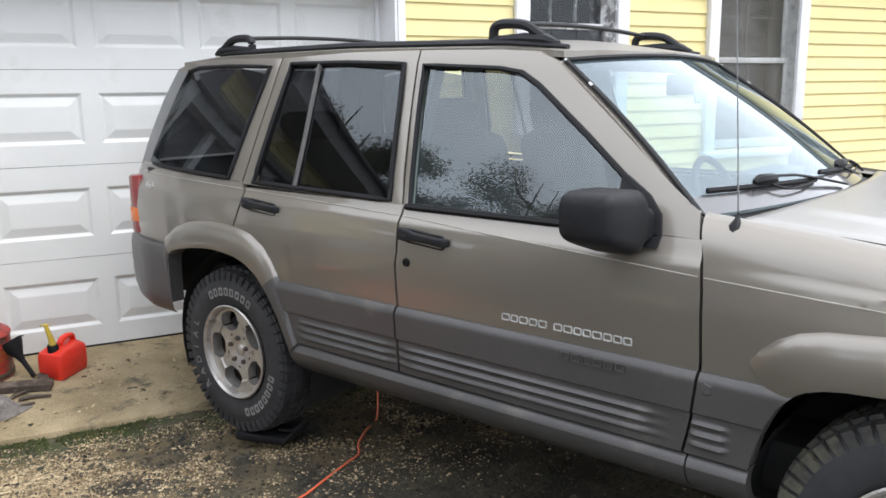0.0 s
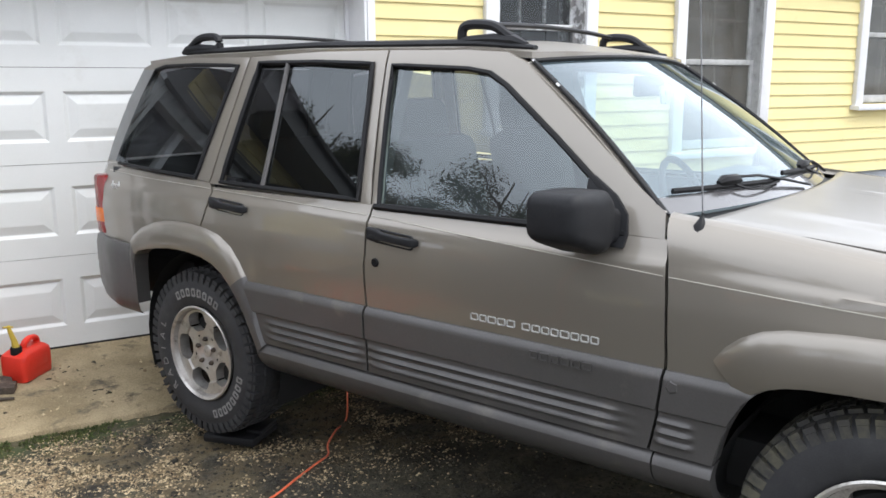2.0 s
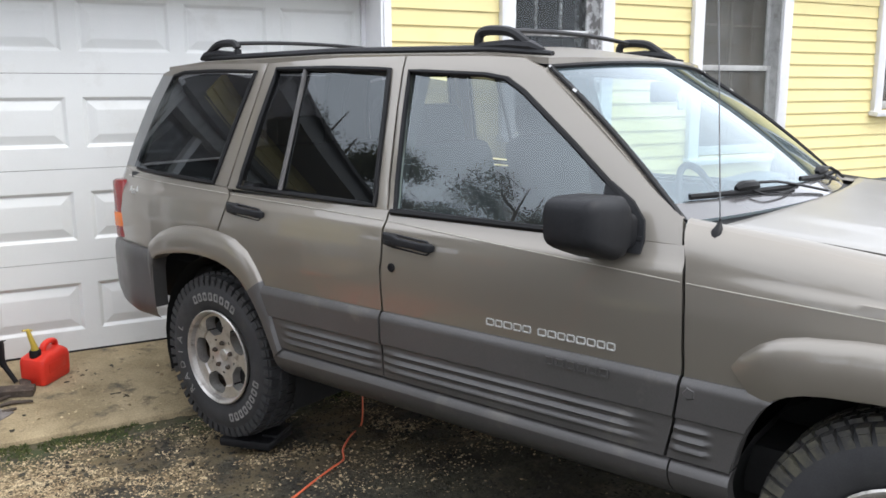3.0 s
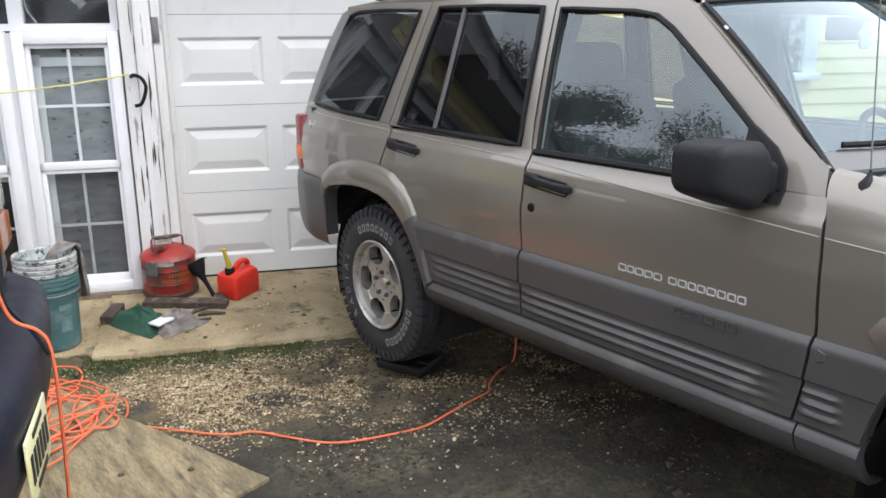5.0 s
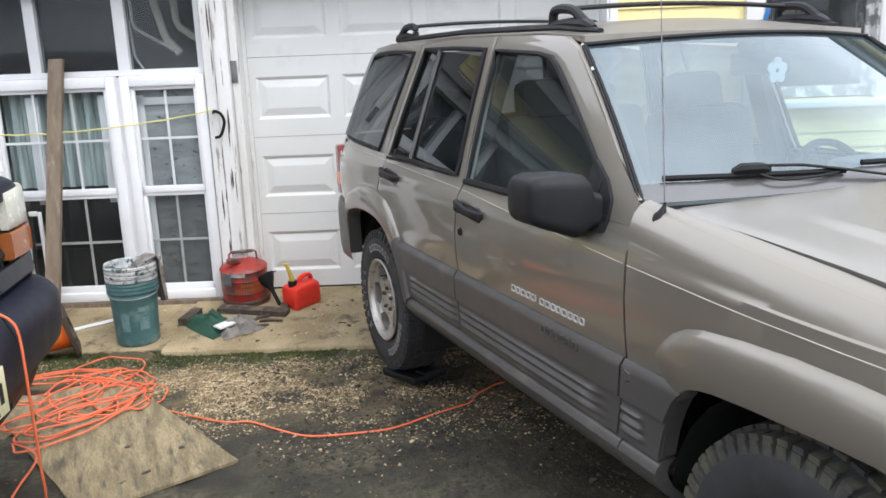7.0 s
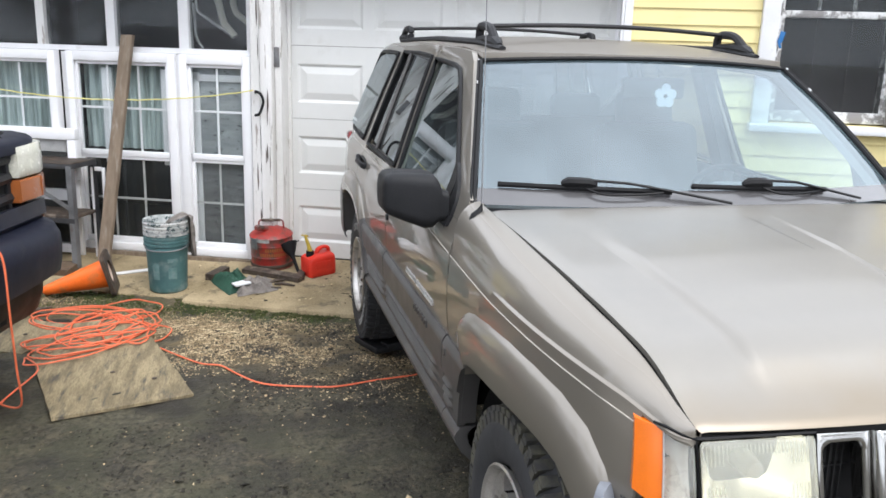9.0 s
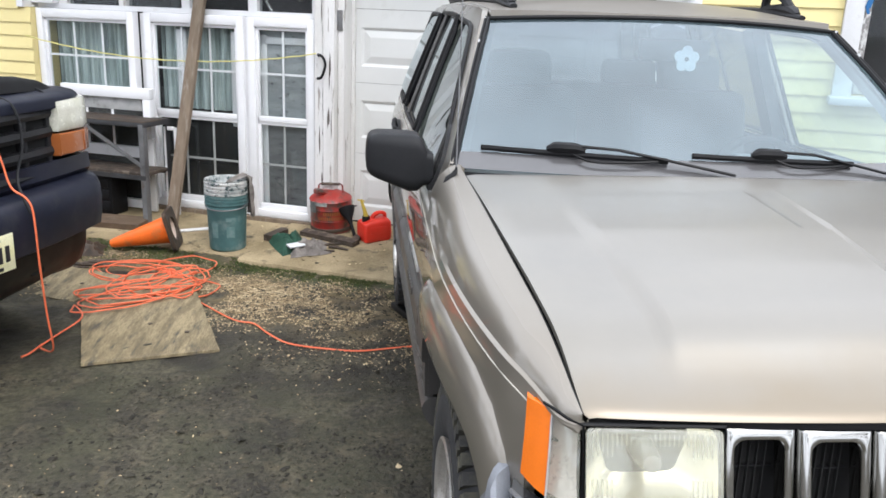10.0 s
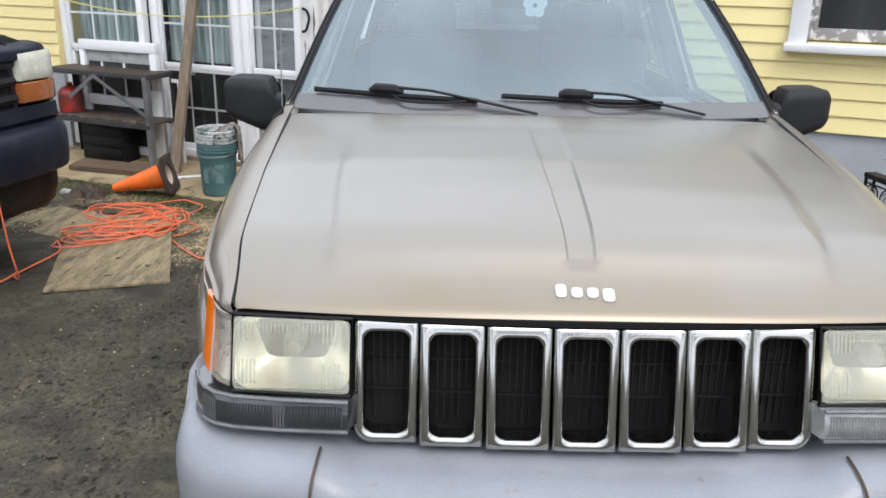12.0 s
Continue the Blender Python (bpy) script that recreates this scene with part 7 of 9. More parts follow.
part("lip", boxes(((0.03, -0.09, 0.022), (0.15, 0.08, 0.025)), bev=0.010), M_BLACK, rb)

clapboards(wall_right, 2.44, U_R, WINS, Z_EAVE)
clapboards(wall_left, U_L, -2.69, [(-2.796, -2.69, 1.53, 9.0)], Z_WING)
clapboards(wall_head, -2.796, -0.295, [(-2.796, -0.295, 0.0, 2.26)], Z_WING)


# ---- the dark pickup truck: local x forward, y to its left ----
TRUCK = thing("pickup_truck", pose(-2.526, 1.57, 0, 0, 0, -19), "navy black pickup truck with raised hood, parked", "truck")


def arc_rows(prof, half, bow, n=40, corner=0.16, back=0.28):
    """A bumper-like skin: profile rows (forward, z) swept across a bowed front with round corners."""
    rows = []
    for d, z in prof:
        row = []
        for k in range(n + 1):
            t = -1 + 2 * k / n
            a = abs(t)
            if a < 0.78:
                y, x = (half - corner) * a / 0.78, -bow * (a / 0.78) ** 2
            else:
                w = (a - 0.78) / 0.22
                ang = min(1, w / 0.6) * math.pi / 2
                y = half - corner + corner * math.sin(ang)
                x = -bow - corner * (1 - math.cos(ang)) - back * max(0, w - 0.6) / 0.4
            row.append((x + d * (1 if a < 0.78 else max(0.15, 1 - (a - 0.78) / 0.22)), math.copysign(y, t), z))
        rows.append(row)
    return rows


part("front_bumper", rim(sheet(B(), arc_rows([(-0.10, 0.775), (-0.02, 0.775), (0.02, 0.762), (0.045, 0.73), (0.05, 0.68), (0.045, 0.60), (0.03, 0.54), (-0.02, 0.515), (-0.10, 0.51)], 0.965, 0.06)), (-0.03, 0, 0)), M_NAVYP, TRUCK, "black painted front bumper")
part("valance", rim(sheet(B(), arc_rows([(-0.10, 0.51), (-0.06, 0.50), (-0.07, 0.42), (-0.12, 0.33), (-0.22, 0.27)], 0.93, 0.06)), (-0.03, 0, 0)), M_BLACK, TRUCK, "black lower valance")
PL = part("number_plate", boxes(((0.054, -0.065, 0.590), (0.006, 0.305, 0.152)), bev=0.002), M_PLATE, TRUCK, "pale yellow number plate with dark marks")
for k in range(6):
    part("plate_mark", boxes(((0.0585, -0.177 + 0.044 * k, 0.587), (0.002, 0.026, 0.068)), bev=0.001), M_INK, PL)
part("plate_mark", boxes(((0.0585, -0.065, 0.648), (0.002, 0.14, 0.012))), M_INK, PL, smooth=False)
part("plate_mark", boxes(((0.0585, -0.065, 0.530), (0.002, 0.15, 0.014))), M_INK, PL, smooth=False)
# grille: an egg-crate of bars before a dark back
GR = part("grille_back", boxes(((-0.155, 0, 0.965), (0.03, 1.30, 0.33))), M_DARK, TRUCK, smooth=False)
for z in (0.825, 0.915, 1.005, 1.090):
    part("grille_bar", rim(sheet(B(), [[(-0.075 - 0.05 * (yy / 0.64) ** 2 + dx, yy, z + dz) for yy in np.linspace(-0.64, 0.64, 21)] for dx, dz in ((-0.07, 0.028), (0.0, 0.022), (0.010, 0.0), (0.0, -0.020), (-0.07, -0.026))]), (-0.01, 0, 0)), M_BPLAST, GR)
for yy in (-0.62, -0.42, -0.21, 0.0, 0.21, 0.42, 0.62):
    part("grille_post", boxes(((-0.105 - 0.05 * (yy / 0.64) ** 2, yy, 0.965), (0.06, 0.026, 0.32)), bev=0.006), M_BPLAST, GR)
part("badge", lathe(B(), [(0.0, 0.008), (0.04, 0.007), (0.048, 0.003), (0.05, -0.01)], 24, "x", (-0.07, 0, 0.965)), M_BPLAST, GR)
for s in (-1, 1):
    plan = [(-0.085, 0.65), (-0.088, 0.75), (-0.095, 0.845), (-0.125, 0.925), (-0.175, 0.975), (-0.24, 0.995)]
    for nm, za, zb_, mt, lab in (("headlamp", 1.145, 1.004, M_HAZE, "hazy pale headlamp"), ("turn_lamp", 0.994, 0.892, M_AMBERD, "dusty amber turn signal lens")):
        bm = sheet(B(), [[(x - 0.025 * (z - 0.88) - (0.006 if g in (0, 1) else 0), s * (y - 0.05 * max(0, z - 1.08)), z) for x, y in plan] for g in (0, 0.06, 0.35, 0.65, 0.94, 1) for z in (zb_ + (za - zb_) * g,)])
        ln = part(nm, rim(bm, (-0.05, -s * 0.01, 0)), mt, TRUCK, lab)
        if nm == "turn_lamp":
            part("lens_ridge", boxes(((-0.097, s * 0.845, 0.943), (0.008, 0.006, 0.092)), bev=0.002), mt, ln)
    part("lamp_housing", boxes(((-0.215, s * 0.77, 1.012), (0.12, 0.24, 0.25))), M_DARK, TRUCK, smooth=False)
    # wing with wheel opening
    rows = []
    for x in [-0.235, -0.28, -0.34, -0.40] + list(np.linspace(-0.46, -1.30, 26)) + [-1.45, -1.6]:
        dx = (x + 0.92) / 0.44
        lo = 0.55 if abs(dx) >= 1 else 0.50 + 0.42 * math.sqrt(1 - dx * dx)
        lo = max(lo, 0.80 if x > -0.40 else 0.50)
        xo = 0.03 * min(1, max(0, (-0.17 - x) / 0.2))
        row = [(x, s * (0.965 + xo), lo), (x, s * (0.985 + xo), lo + (1.02 - lo) * 0.3), (x, s * (0.99 + xo), lo + (1.02 - lo) * 0.7), (x, s * (0.985 + xo), 1.03), (x, s * (0.965 + xo), 1.10), (x, s * (0.92 + xo), 1.155), (x, s * 0.86, 1.172), (x, s * 0.82, 1.175)]
        rows.append(row)
    part("front_wing", rim(sheet(B(), rows), (0, -s * 0.03, 0)), M_NAVY, TRUCK)
    part("inner_wing", boxes(((-0.85, s * 0.62, 0.92), (1.2, 0.05, 0.40)), ((-0.92, s * 0.78, 1.0), (0.95, 0.34, 0.02))), M_DARK, TRUCK, smooth=False)
part("header_panel", rim(sheet(B(), [[(-0.080 - 0.03 * (yy / 0.85) ** 2 - 0.06 * max(0, (abs(yy) - 0.80) / 0.13) + dx, yy, z) for yy in np.linspace(-0.93, 0.93, 33)] for dx, z in ((-0.012, 1.108), (0.002, 1.112), (0.004, 1.150), (-0.004, 1.162), (-0.03, 1.174), (-0.10, 1.184), (-0.20, 1.180))]), (-0.02, 0, -0.02)), M_NAVYP, TRUCK)
part("lower_panel", rim(sheet(B(), [[(-0.10 - 0.06 * (yy / 0.95) ** 2 + dx, yy, z) for yy in np.linspace(-0.93, 0.93, 25)] for dx, z in ((0.02, 0.872), (0.025, 0.80), (0.01, 0.78), (-0.05, 0.74))]), (-0.02, 0, 0)), M_NAVY, TRUCK)
part("bay_seal", sheet(B(), [[(x - 0.10 * f, y, z + h * (1 - (2 * f - 1) ** 2)) for f in np.linspace(0, 1, 7)] for x, y, z, h in ((-0.22, -0.90, 1.184, 0.035), (-0.18, -0.6, 1.188, 0.060), (-0.165, -0.3, 1.190, 0.075), (-0.16, 0.0, 1.190, 0.080), (-0.165, 0.3, 1.190, 0.078), (-0.18, 0.55, 1.186, 0.066), (-0.205, 0.74, 1.178, 0.045), (-0.25, 0.87, 1.168, 0.020), (-0.30, 0.93, 1.160, 0.004))]), M_BLACK, TRUCK, "black rubber flap over the engine bay edge")
part("radiator_support", boxes(((-0.30, 0, 1.13), (0.10, 1.5, 0.05)), ((-0.34, 0, 0.9), (0.05, 1.2, 0.45)), bev=0.006), M_DARK, TRUCK)
part("engine_block", boxes(((-0.85, 0, 0.98), (0.75, 0.5, 0.28)), ((-0.85, 0, 1.13), (0.45, 0.40, 0.08)), bev=0.03), M_RUSTBK, TRUCK)
part("battery", boxes(((-0.50, 0.62, 1.09), (0.20, 0.26, 0.20)), bev=0.01), M_BPLAST, TRUCK)
part("firewall", boxes(((-1.50, 0, 0.95), (0.04, 1.7, 0.6))), M_DARK, TRUCK, smooth=False)
# open hood, hinged at the cowl
L, A0 = 1.31, radians(28.5)
rows = []
for d in np.linspace(0, L, 16):
    row = []
    for yy in np.linspace(-0.93, 0.93, 17):
        b = 0.035 * (1 - (yy / 0.93) ** 2) + (-0.04 if abs(yy) > 0.90 else 0) - (0.05 * ((d - L + 0.12) / 0.12) ** 2 if d > L - 0.12 else 0)
        dd = d - (0.05 * (yy / 0.93) ** 2 if d > L - 0.1 else 0)
        row.append((-1.46 + dd * math.cos(A0) - b * math.sin(A0), yy, 1.20 + dd * math.sin(A0) + b * math.cos(A0)))
    rows.append(row)
part("raised_hood", rim(sheet(B(), rows), (0.008, 0, -0.025)), M_NAVY, TRUCK, "raised navy black hood")
part("hood_lining", sheet(B(), [[(-1.40 + d * math.cos(A0), yy, 1.185 + d * math.sin(A0)) for yy in (-0.86, 0, 0.86)] for d in (0, 0.6, 1.14)]), M_DARK, TRUCK)
part("hood_prop", tube(B(), [(-0.34, -0.70, 1.15), (-0.62, -0.72, 1.55)], 0.006, 6), M_STEEL, TRUCK)
# cab and bed
for nm, rows_, mt in (("cab", [((-1.50, -2.95), 0.98, 0.45), ((-1.50, -2.95), 0.995, 0.90), ((-1.50, -2.95), 0.95, 1.20), ((-2.05, -2.90), 0.76, 1.72), ((-2.15, -2.80), 0.66, 1.78)], M_NAVY),):
    bm = B()
    rings = []
    for (xa, xb), w, z in rows_:
        rings.append([((xa + xb) / 2 + p, q, z) for p, q in rrect(xa - xb, 2 * w, 0.08, 4)])
    part(nm, loops(bm, rings, False, True), mt, TRUCK)
part("windscreen", sheet(B(), [[(-1.55, yy, 1.215) for yy in (-0.8, 0, 0.8)], [(-2.03, yy * 0.85, 1.70) for yy in (-0.8, 0, 0.8)]]), G_TINT, TRUCK)
for s in (-1, 1):
    part("cab_door", boxes(((-2.2, s * 0.992, 0.83), (1.05, 0.02, 0.66)), bev=0.008), M_NAVY, TRUCK)
    part("side_window", sheet(B(), [[(-1.80, s * 0.935, 1.23), (-2.72, s * 0.935, 1.23)], [(-2.15, s * 0.775, 1.68), (-2.70, s * 0.775, 1.68)]]), G_TINT, TRUCK)
part("bed", boxes(((-3.95, 0.94, 0.85), (1.95, 0.08, 0.60)), ((-3.95, -0.94, 0.85), (1.95, 0.08, 0.60)), ((-3.02, 0, 0.85), (0.06, 1.86, 0.58)), ((-3.95, 0, 0.62), (1.95, 1.86, 0.05)), bev=0.02), M_NAVY, TRUCK)
part("tailgate", boxes(((-4.95, 0, 0.85), (0.05, 1.8, 0.56)), bev=0.015), M_NAVY, TRUCK)
part("chassis", boxes(((-2.4, 0.42, 0.45), (4.6, 0.09, 0.14)), ((-2.4, -0.42, 0.45), (4.6, 0.09, 0.14)), ((-2.2, 0, 0.5), (1.6, 1.5, 0.06))), M_DARK, TRUCK, smooth=False)
for s in (-1, 1):
    for x in (-0.92, -3.9):
        w = new("wheel")
        w.parent = TRUCK
        w.matrix_basis = pose(x, s * 0.84, 0.335, 0, 0, 90 if s > 0 else -90)
        R, hw = 0.365, 0.115
        part("tyre", lathe(B(), [(0.20, -hw), (0.30, -hw - 0.004), (R - 0.02, -hw + 0.02), (R, -0.07), (R, 0.07), (R - 0.02, hw - 0.02), (0.30, hw + 0.004), (0.20, hw)], 40, "x"), M_TYRE, w)
        part("rim", lathe(B(), [(0.0, 0.07), (0.09, 0.07), (0.13, 0.04), (0.18, 0.05), (0.205, 0.105), (0.20, 0.115), (0.19, -0.1)], 32, "x"), M_STEEL, w)

part("charger", boxes(((-0.26, -0.02, 1.305), (0.17, 0.27, 0.11)), bev=0.012), M_BPLAST, TRUCK, "dark finned charger box")
for k in range(5):
    part("cooling_fin", boxes(((-0.172, -0.10 + 0.04 * k, 1.305), (0.008, 0.012, 0.07))), M_STEEL, TRUCK, smooth=False)
# the body is a little narrower than drawn
for o in TRUCK.children_recursive:
    if o.parent is not None and o.parent.name.startswith("wheel"):
        continue
    if o.type == "MESH":
        o.data.transform(Matrix.Diagonal((1, 0.925, 1, 1)))
    else:
        o.location.y *= 0.925

# jump leads hang over the grille
part("wire", tube(B(), smooth_pts([(-0.22, 0.30, 1.20), (-0.08, 0.31, 1.15), (-0.04, 0.30, 1.0), (-0.03, 0.24, 0.86), (0.03, 0.19, 0.79), (0.062, 0.19, 0.72)], 6), 0.006, 6), M_BPLAST, TRUCK, "thin black wire")
part("wire", tube(B(), smooth_pts([(-0.30, -0.08, 1.20), (-0.06, -0.04, 1.12), (-0.03, -0.03, 0.95), (-0.05, -0.10, 0.83)], 6), 0.006, 6), M_STEEL, TRUCK, "thin grey wire")
part("wire", tube(B(), smooth_pts([(-0.25, 0.62, 1.20), (-0.15, 0.60, 1.17), (-0.13, 0.60, 1.05), (-0.14, 0.58, 0.90)], 6), 0.005, 6), M_BPLAST, TRUCK, "thin black wire")


# ---- orange cord: over the truck's grille, coiled on the plywood, on under the car ----
def cord_path():
    m = pose(-2.526, 1.57, 0, 0, 0, -19)
    pts = [m @ Vector(p) for p in ((-0.55, -0.30, 1.17), (-0.30, -0.05, 1.215), (-0.16, 0.08, 1.225), (-0.08, 0.10, 1.19), (-0.045, 0.13, 1.07), (-0.035, 0.165, 0.94), (-0.01, 0.175, 0.83), (0.045, 0.190, 0.785), (0.068, 0.195, 0.72), (0.066, 0.205, 0.5), (0.05, 0.24, 0.25), (0.015, 0.30, 0.06))]
    pts += [Vector((-2.535, 2.03, -0.012)), Vector((-2.55, 2.08, -0.014)), Vector((-2.525, 2.20, -0.012)), Vector((-2.47, 2.42, 0.0))]
    # slack oval turns, each drifting into the next
    turns = [(-2.40, 2.68, 0.22, 0.12, 40), (-2.28, 2.80, 0.34, 0.16, 30), (-2.25, 3.30, 0.40, 0.20, 70), (-2.42, 2.86, 0.22, 0.15, 18), (-2.15, 3.10, 0.26, 0.16, 4), (-2.50, 3.45, 0.30, 0.13, 140), (-2.22, 2.76, 0.30, 0.20, 20),
             (-2.36, 3.20, 0.36, 0.16, -30), (-2.19, 3.62, 0.28, 0.12, 75), (-2.34, 2.86, 0.30, 0.14, 10), (-2.52, 3.40, 0.22, 0.17, 60), (-2.10, 2.98, 0.20, 0.14, 100), (-2.30, 3.12, 0.40, 0.14, 115), (-2.16, 2.74, 0.24, 0.15, -20), (-2.45, 3.55, 0.30, 0.12, 20),
             (-2.26, 3.02, 0.30, 0.20, 60), (-2.08, 3.20, 0.20, 0.15, 25)]
    r2 = random.Random(4)
    m8 = 14
    for k in range((len(turns) - 1) * m8):
        i, f = divmod(k, m8)
        f = f / m8
        f = f * f * (3 - 2 * f)
        cx, cy, wa, wb, an = [u + (v - u) * f for u, v in zip(turns[i], turns[i + 1])]
        g = math.tau * k / m8 + 2.5
        px, py = wa * math.cos(g) * r2.uniform(0.90, 1.08), wb * math.sin(g) * r2.uniform(0.85, 1.15)
        ca, sa = math.cos(radians(an)), math.sin(radians(an))
        pts.append(Vector((cx + px * ca - py * sa, cy + px * sa + py * ca, ground_z(cx, cy) + 0.026 + 0.0016 * i + r2.uniform(0, 0.010))))
    run = ((-1.93, 3.26), (-1.89, 3.12), (-1.93, 2.95), (-1.99, 2.84), (-1.913, 2.764), (-1.80, 2.60), (-1.686, 2.463), (-1.59, 2.42), (-1.51, 2.266), (-1.42, 2.16), (-1.334, 2.101), (-1.20, 2.06), (-1.033, 2.03), (-0.838, 2.077), (-0.70, 2.12), (-0.598, 2.15), (-0.514, 2.236), (-0.36, 2.34), (-0.191, 2.434))
    pts += [Vector((x, y, max(ground_h(x, y), ground_z(x, y)) + (0.020 if x < -1.95 else 0.007))) for x, y in run]
    pts += [Vector((-0.12, 2.50, 0.12)), Vector((-0.10, 2.55, 0.34))]
    return pts


cord = thing("extension_cord", pose(0, 0, 0), "bright orange extension cord heaped in loose coils", "extension cord")
part("cable", tube(B(), smooth_pts(cord_path(), 5), 0.0048, 6), M_CORD, cord)
part("loose_end", tube(B(), smooth_pts([(-2.545, 2.07, -0.005), (-2.56, 2.02, -0.012), (-2.575, 1.97, -0.015), (-2.59, 1.93, -0.012)], 5), 0.0048, 6), M_CORD, cord)


# ---- plywood ----
def plywood(c, w, l, turn, z, th, tilt, label):
    p = thing("plywood_sheet", pose(c[0], c[1], z, tilt, 0, turn), label, "plywood", "plywood on the ground")
    bm = B()
    rows = []
    n, mm = 20, 30
    for j in range(mm + 1):
        row = []
        for i in range(n + 1):
            x, y = -w / 2 + w * i / n, -l / 2 + l * j / mm
            e = 0.006 * noise.noise((x * 6, y * 6, 4))
            sx = e if i in (0, n) else 0
            row.append((x + sx, y, th + 0.006 * (x / w) * 2 * (y / l) + 0.003 * noise.noise((x * 3, y * 3, 1))))
        rows.append(row)
    sheet(bm, rows)
    part("board", rim(bm, (0, 0, -th)), M_PLY, p)
    for x, y in ((0.02, -l * 0.17), (-w * 0.2, l * 0.1), (w * 0.3, -l * 0.3)):
        part("knot", lathe(B(), [(0.0, th + 0.0045), (0.011, th + 0.0045), (0.013, th + 0.001)], 9, "z", (x, y, 0)), M_DWOOD, p)
    return p


plywood((-2.205, 2.60), 0.62, 1.38, 17.0, -0.040, 0.014, -0.9, "weathered plywood sheet lying under the coiled cord")
plywood((-2.78, 3.12), 0.50, 0.62, 62.0, -0.050, 0.012, -0.6, "bare grey plywood offcut on the ground")


# ---- bucket ----
def on_slab(x, y, turn=0.0, lift=0.0):
    """A pose on the sloping concrete."""
    u, v = house_uv(x, y)
    return HROT @ Matrix.Translation((u, -v, slab_z(u, v) + lift)) @ Matrix.Rotation(math.atan(0.090), 4, "X") @ Matrix.Rotation(radians(23.2 + turn), 4, "Z")


def bucket():
    b = thing("bucket_stack", pose(-1.968, 4.065, -0.080) @ Matrix.Scale(1.12, 4, (0, 0, 1)), "stack of teal plastic buckets with splashed rims", "bucket")
    r0, r1, h = 0.125, 0.146, 0.36
    part("bucket", lathe(B(), [(0.0, 0.0), (r0 - 0.008, 0.0), (r0, 0.008), (r0 + 0.002, 0.02), (r0 + 0.014, 0.27), (r0 + 0.016, 0.275), (r0 + 0.022, 0.277), (r0 + 0.022, 0.283), (r0 + 0.015, 0.286), (r0 + 0.0165, 0.300)], 48, "z"), M_BUCKET, b)
    for k in range(3):
        z = 0.298 + 0.021 * k
        part("teal_rim", lathe(B(), [(r1 - 0.006, z), (r1 + 0.005, z), (r1 + 0.006, z + 0.012), (r1 - 0.002, z + 0.014), (r1 - 0.004, z + 0.021)], 48, "z"), M_BUCKET, b)
    for k in range(4):
        z = 0.361 + 0.022 * k
        part("splashed_rim", lathe(B(), [(r1 - 0.006, z), (r1 + 0.006, z), (r1 + 0.008, z + 0.013), (r1, z + 0.015), (r1 - 0.003, z + 0.022)], 48, "z"), M_BRIM, b, "rim splashed with white paint")
    part("inside", lathe(B(), [(r1 - 0.002, 0.448), (r1 + 0.004, 0.452), (r1 - 0.008, 0.446), (r1 - 0.02, 0.37), (0.0, 0.37)], 48, "z"), M_BRIM, b)
    part("bail_handle", tube(B(), smooth_pts([(-0.15, -0.02, 0.30), (-0.11, -0.13, 0.282), (0.0, -0.165, 0.275), (0.11, -0.13, 0.285), (0.15, -0.02, 0.30)], 6), 0.004, 6), M_STEEL, b)
    for x, z, w, hh in ((-0.065, 0.14, 0.045, 0.10), (0.04, 0.21, 0.06, 0.025), (0.04, 0.13, 0.055, 0.07)):
        bm = B()
        rr = lambda zz: r0 + 0.004 + 0.012 * zz / 0.27
        sheet(bm, [[(rr(zz) * math.sin(a), -rr(zz) * math.cos(a), zz) for a in np.linspace((x - w / 2) / r0, (x + w / 2) / r0, 6)] for zz in (z - hh / 2, z + hh / 2)])
        part("faded_print", bm, M_BUCKL, b, "faded pale print")
    rag = thing("rag", pose(-1.968, 4.065, -0.080) @ Matrix.Scale(1.12, 4, (0, 0, 1)), "grey rag draped over the bucket rim", "rag")
    bm = B()
    rows = []
    prof = [(-0.04, 0.40), (0.04, 0.445), (0.11, 0.468), (0.150, 0.476), (0.172, 0.455), (0.180, 0.40), (0.184, 0.34), (0.186, 0.27), (0.184, 0.20)]
    for i, (r, z) in enumerate(prof):
        row = []
        for k in range(11):
            t = k / 10 - 0.5
            wv = 0.012 * math.sin(k * 1.7 + i * 0.8) + 0.008 * noise.noise((k * 0.7, i * 0.9, 2))
            a = 0.35 + t * (1.25 - 0.07 * i)
            row.append(((r + wv) * math.cos(a), (r + wv) * math.sin(a) - 0.02, z + 0.012 * noise.noise((k * 0.5, i * 0.5, 6)) + (0.04 * abs(t) if i == 8 else 0)))
        rows.append(row)
    sheet(bm, rows)
    part("cloth", rim(bm, (-0.003, 0, -0.003)), M_RAG, rag)


bucket()


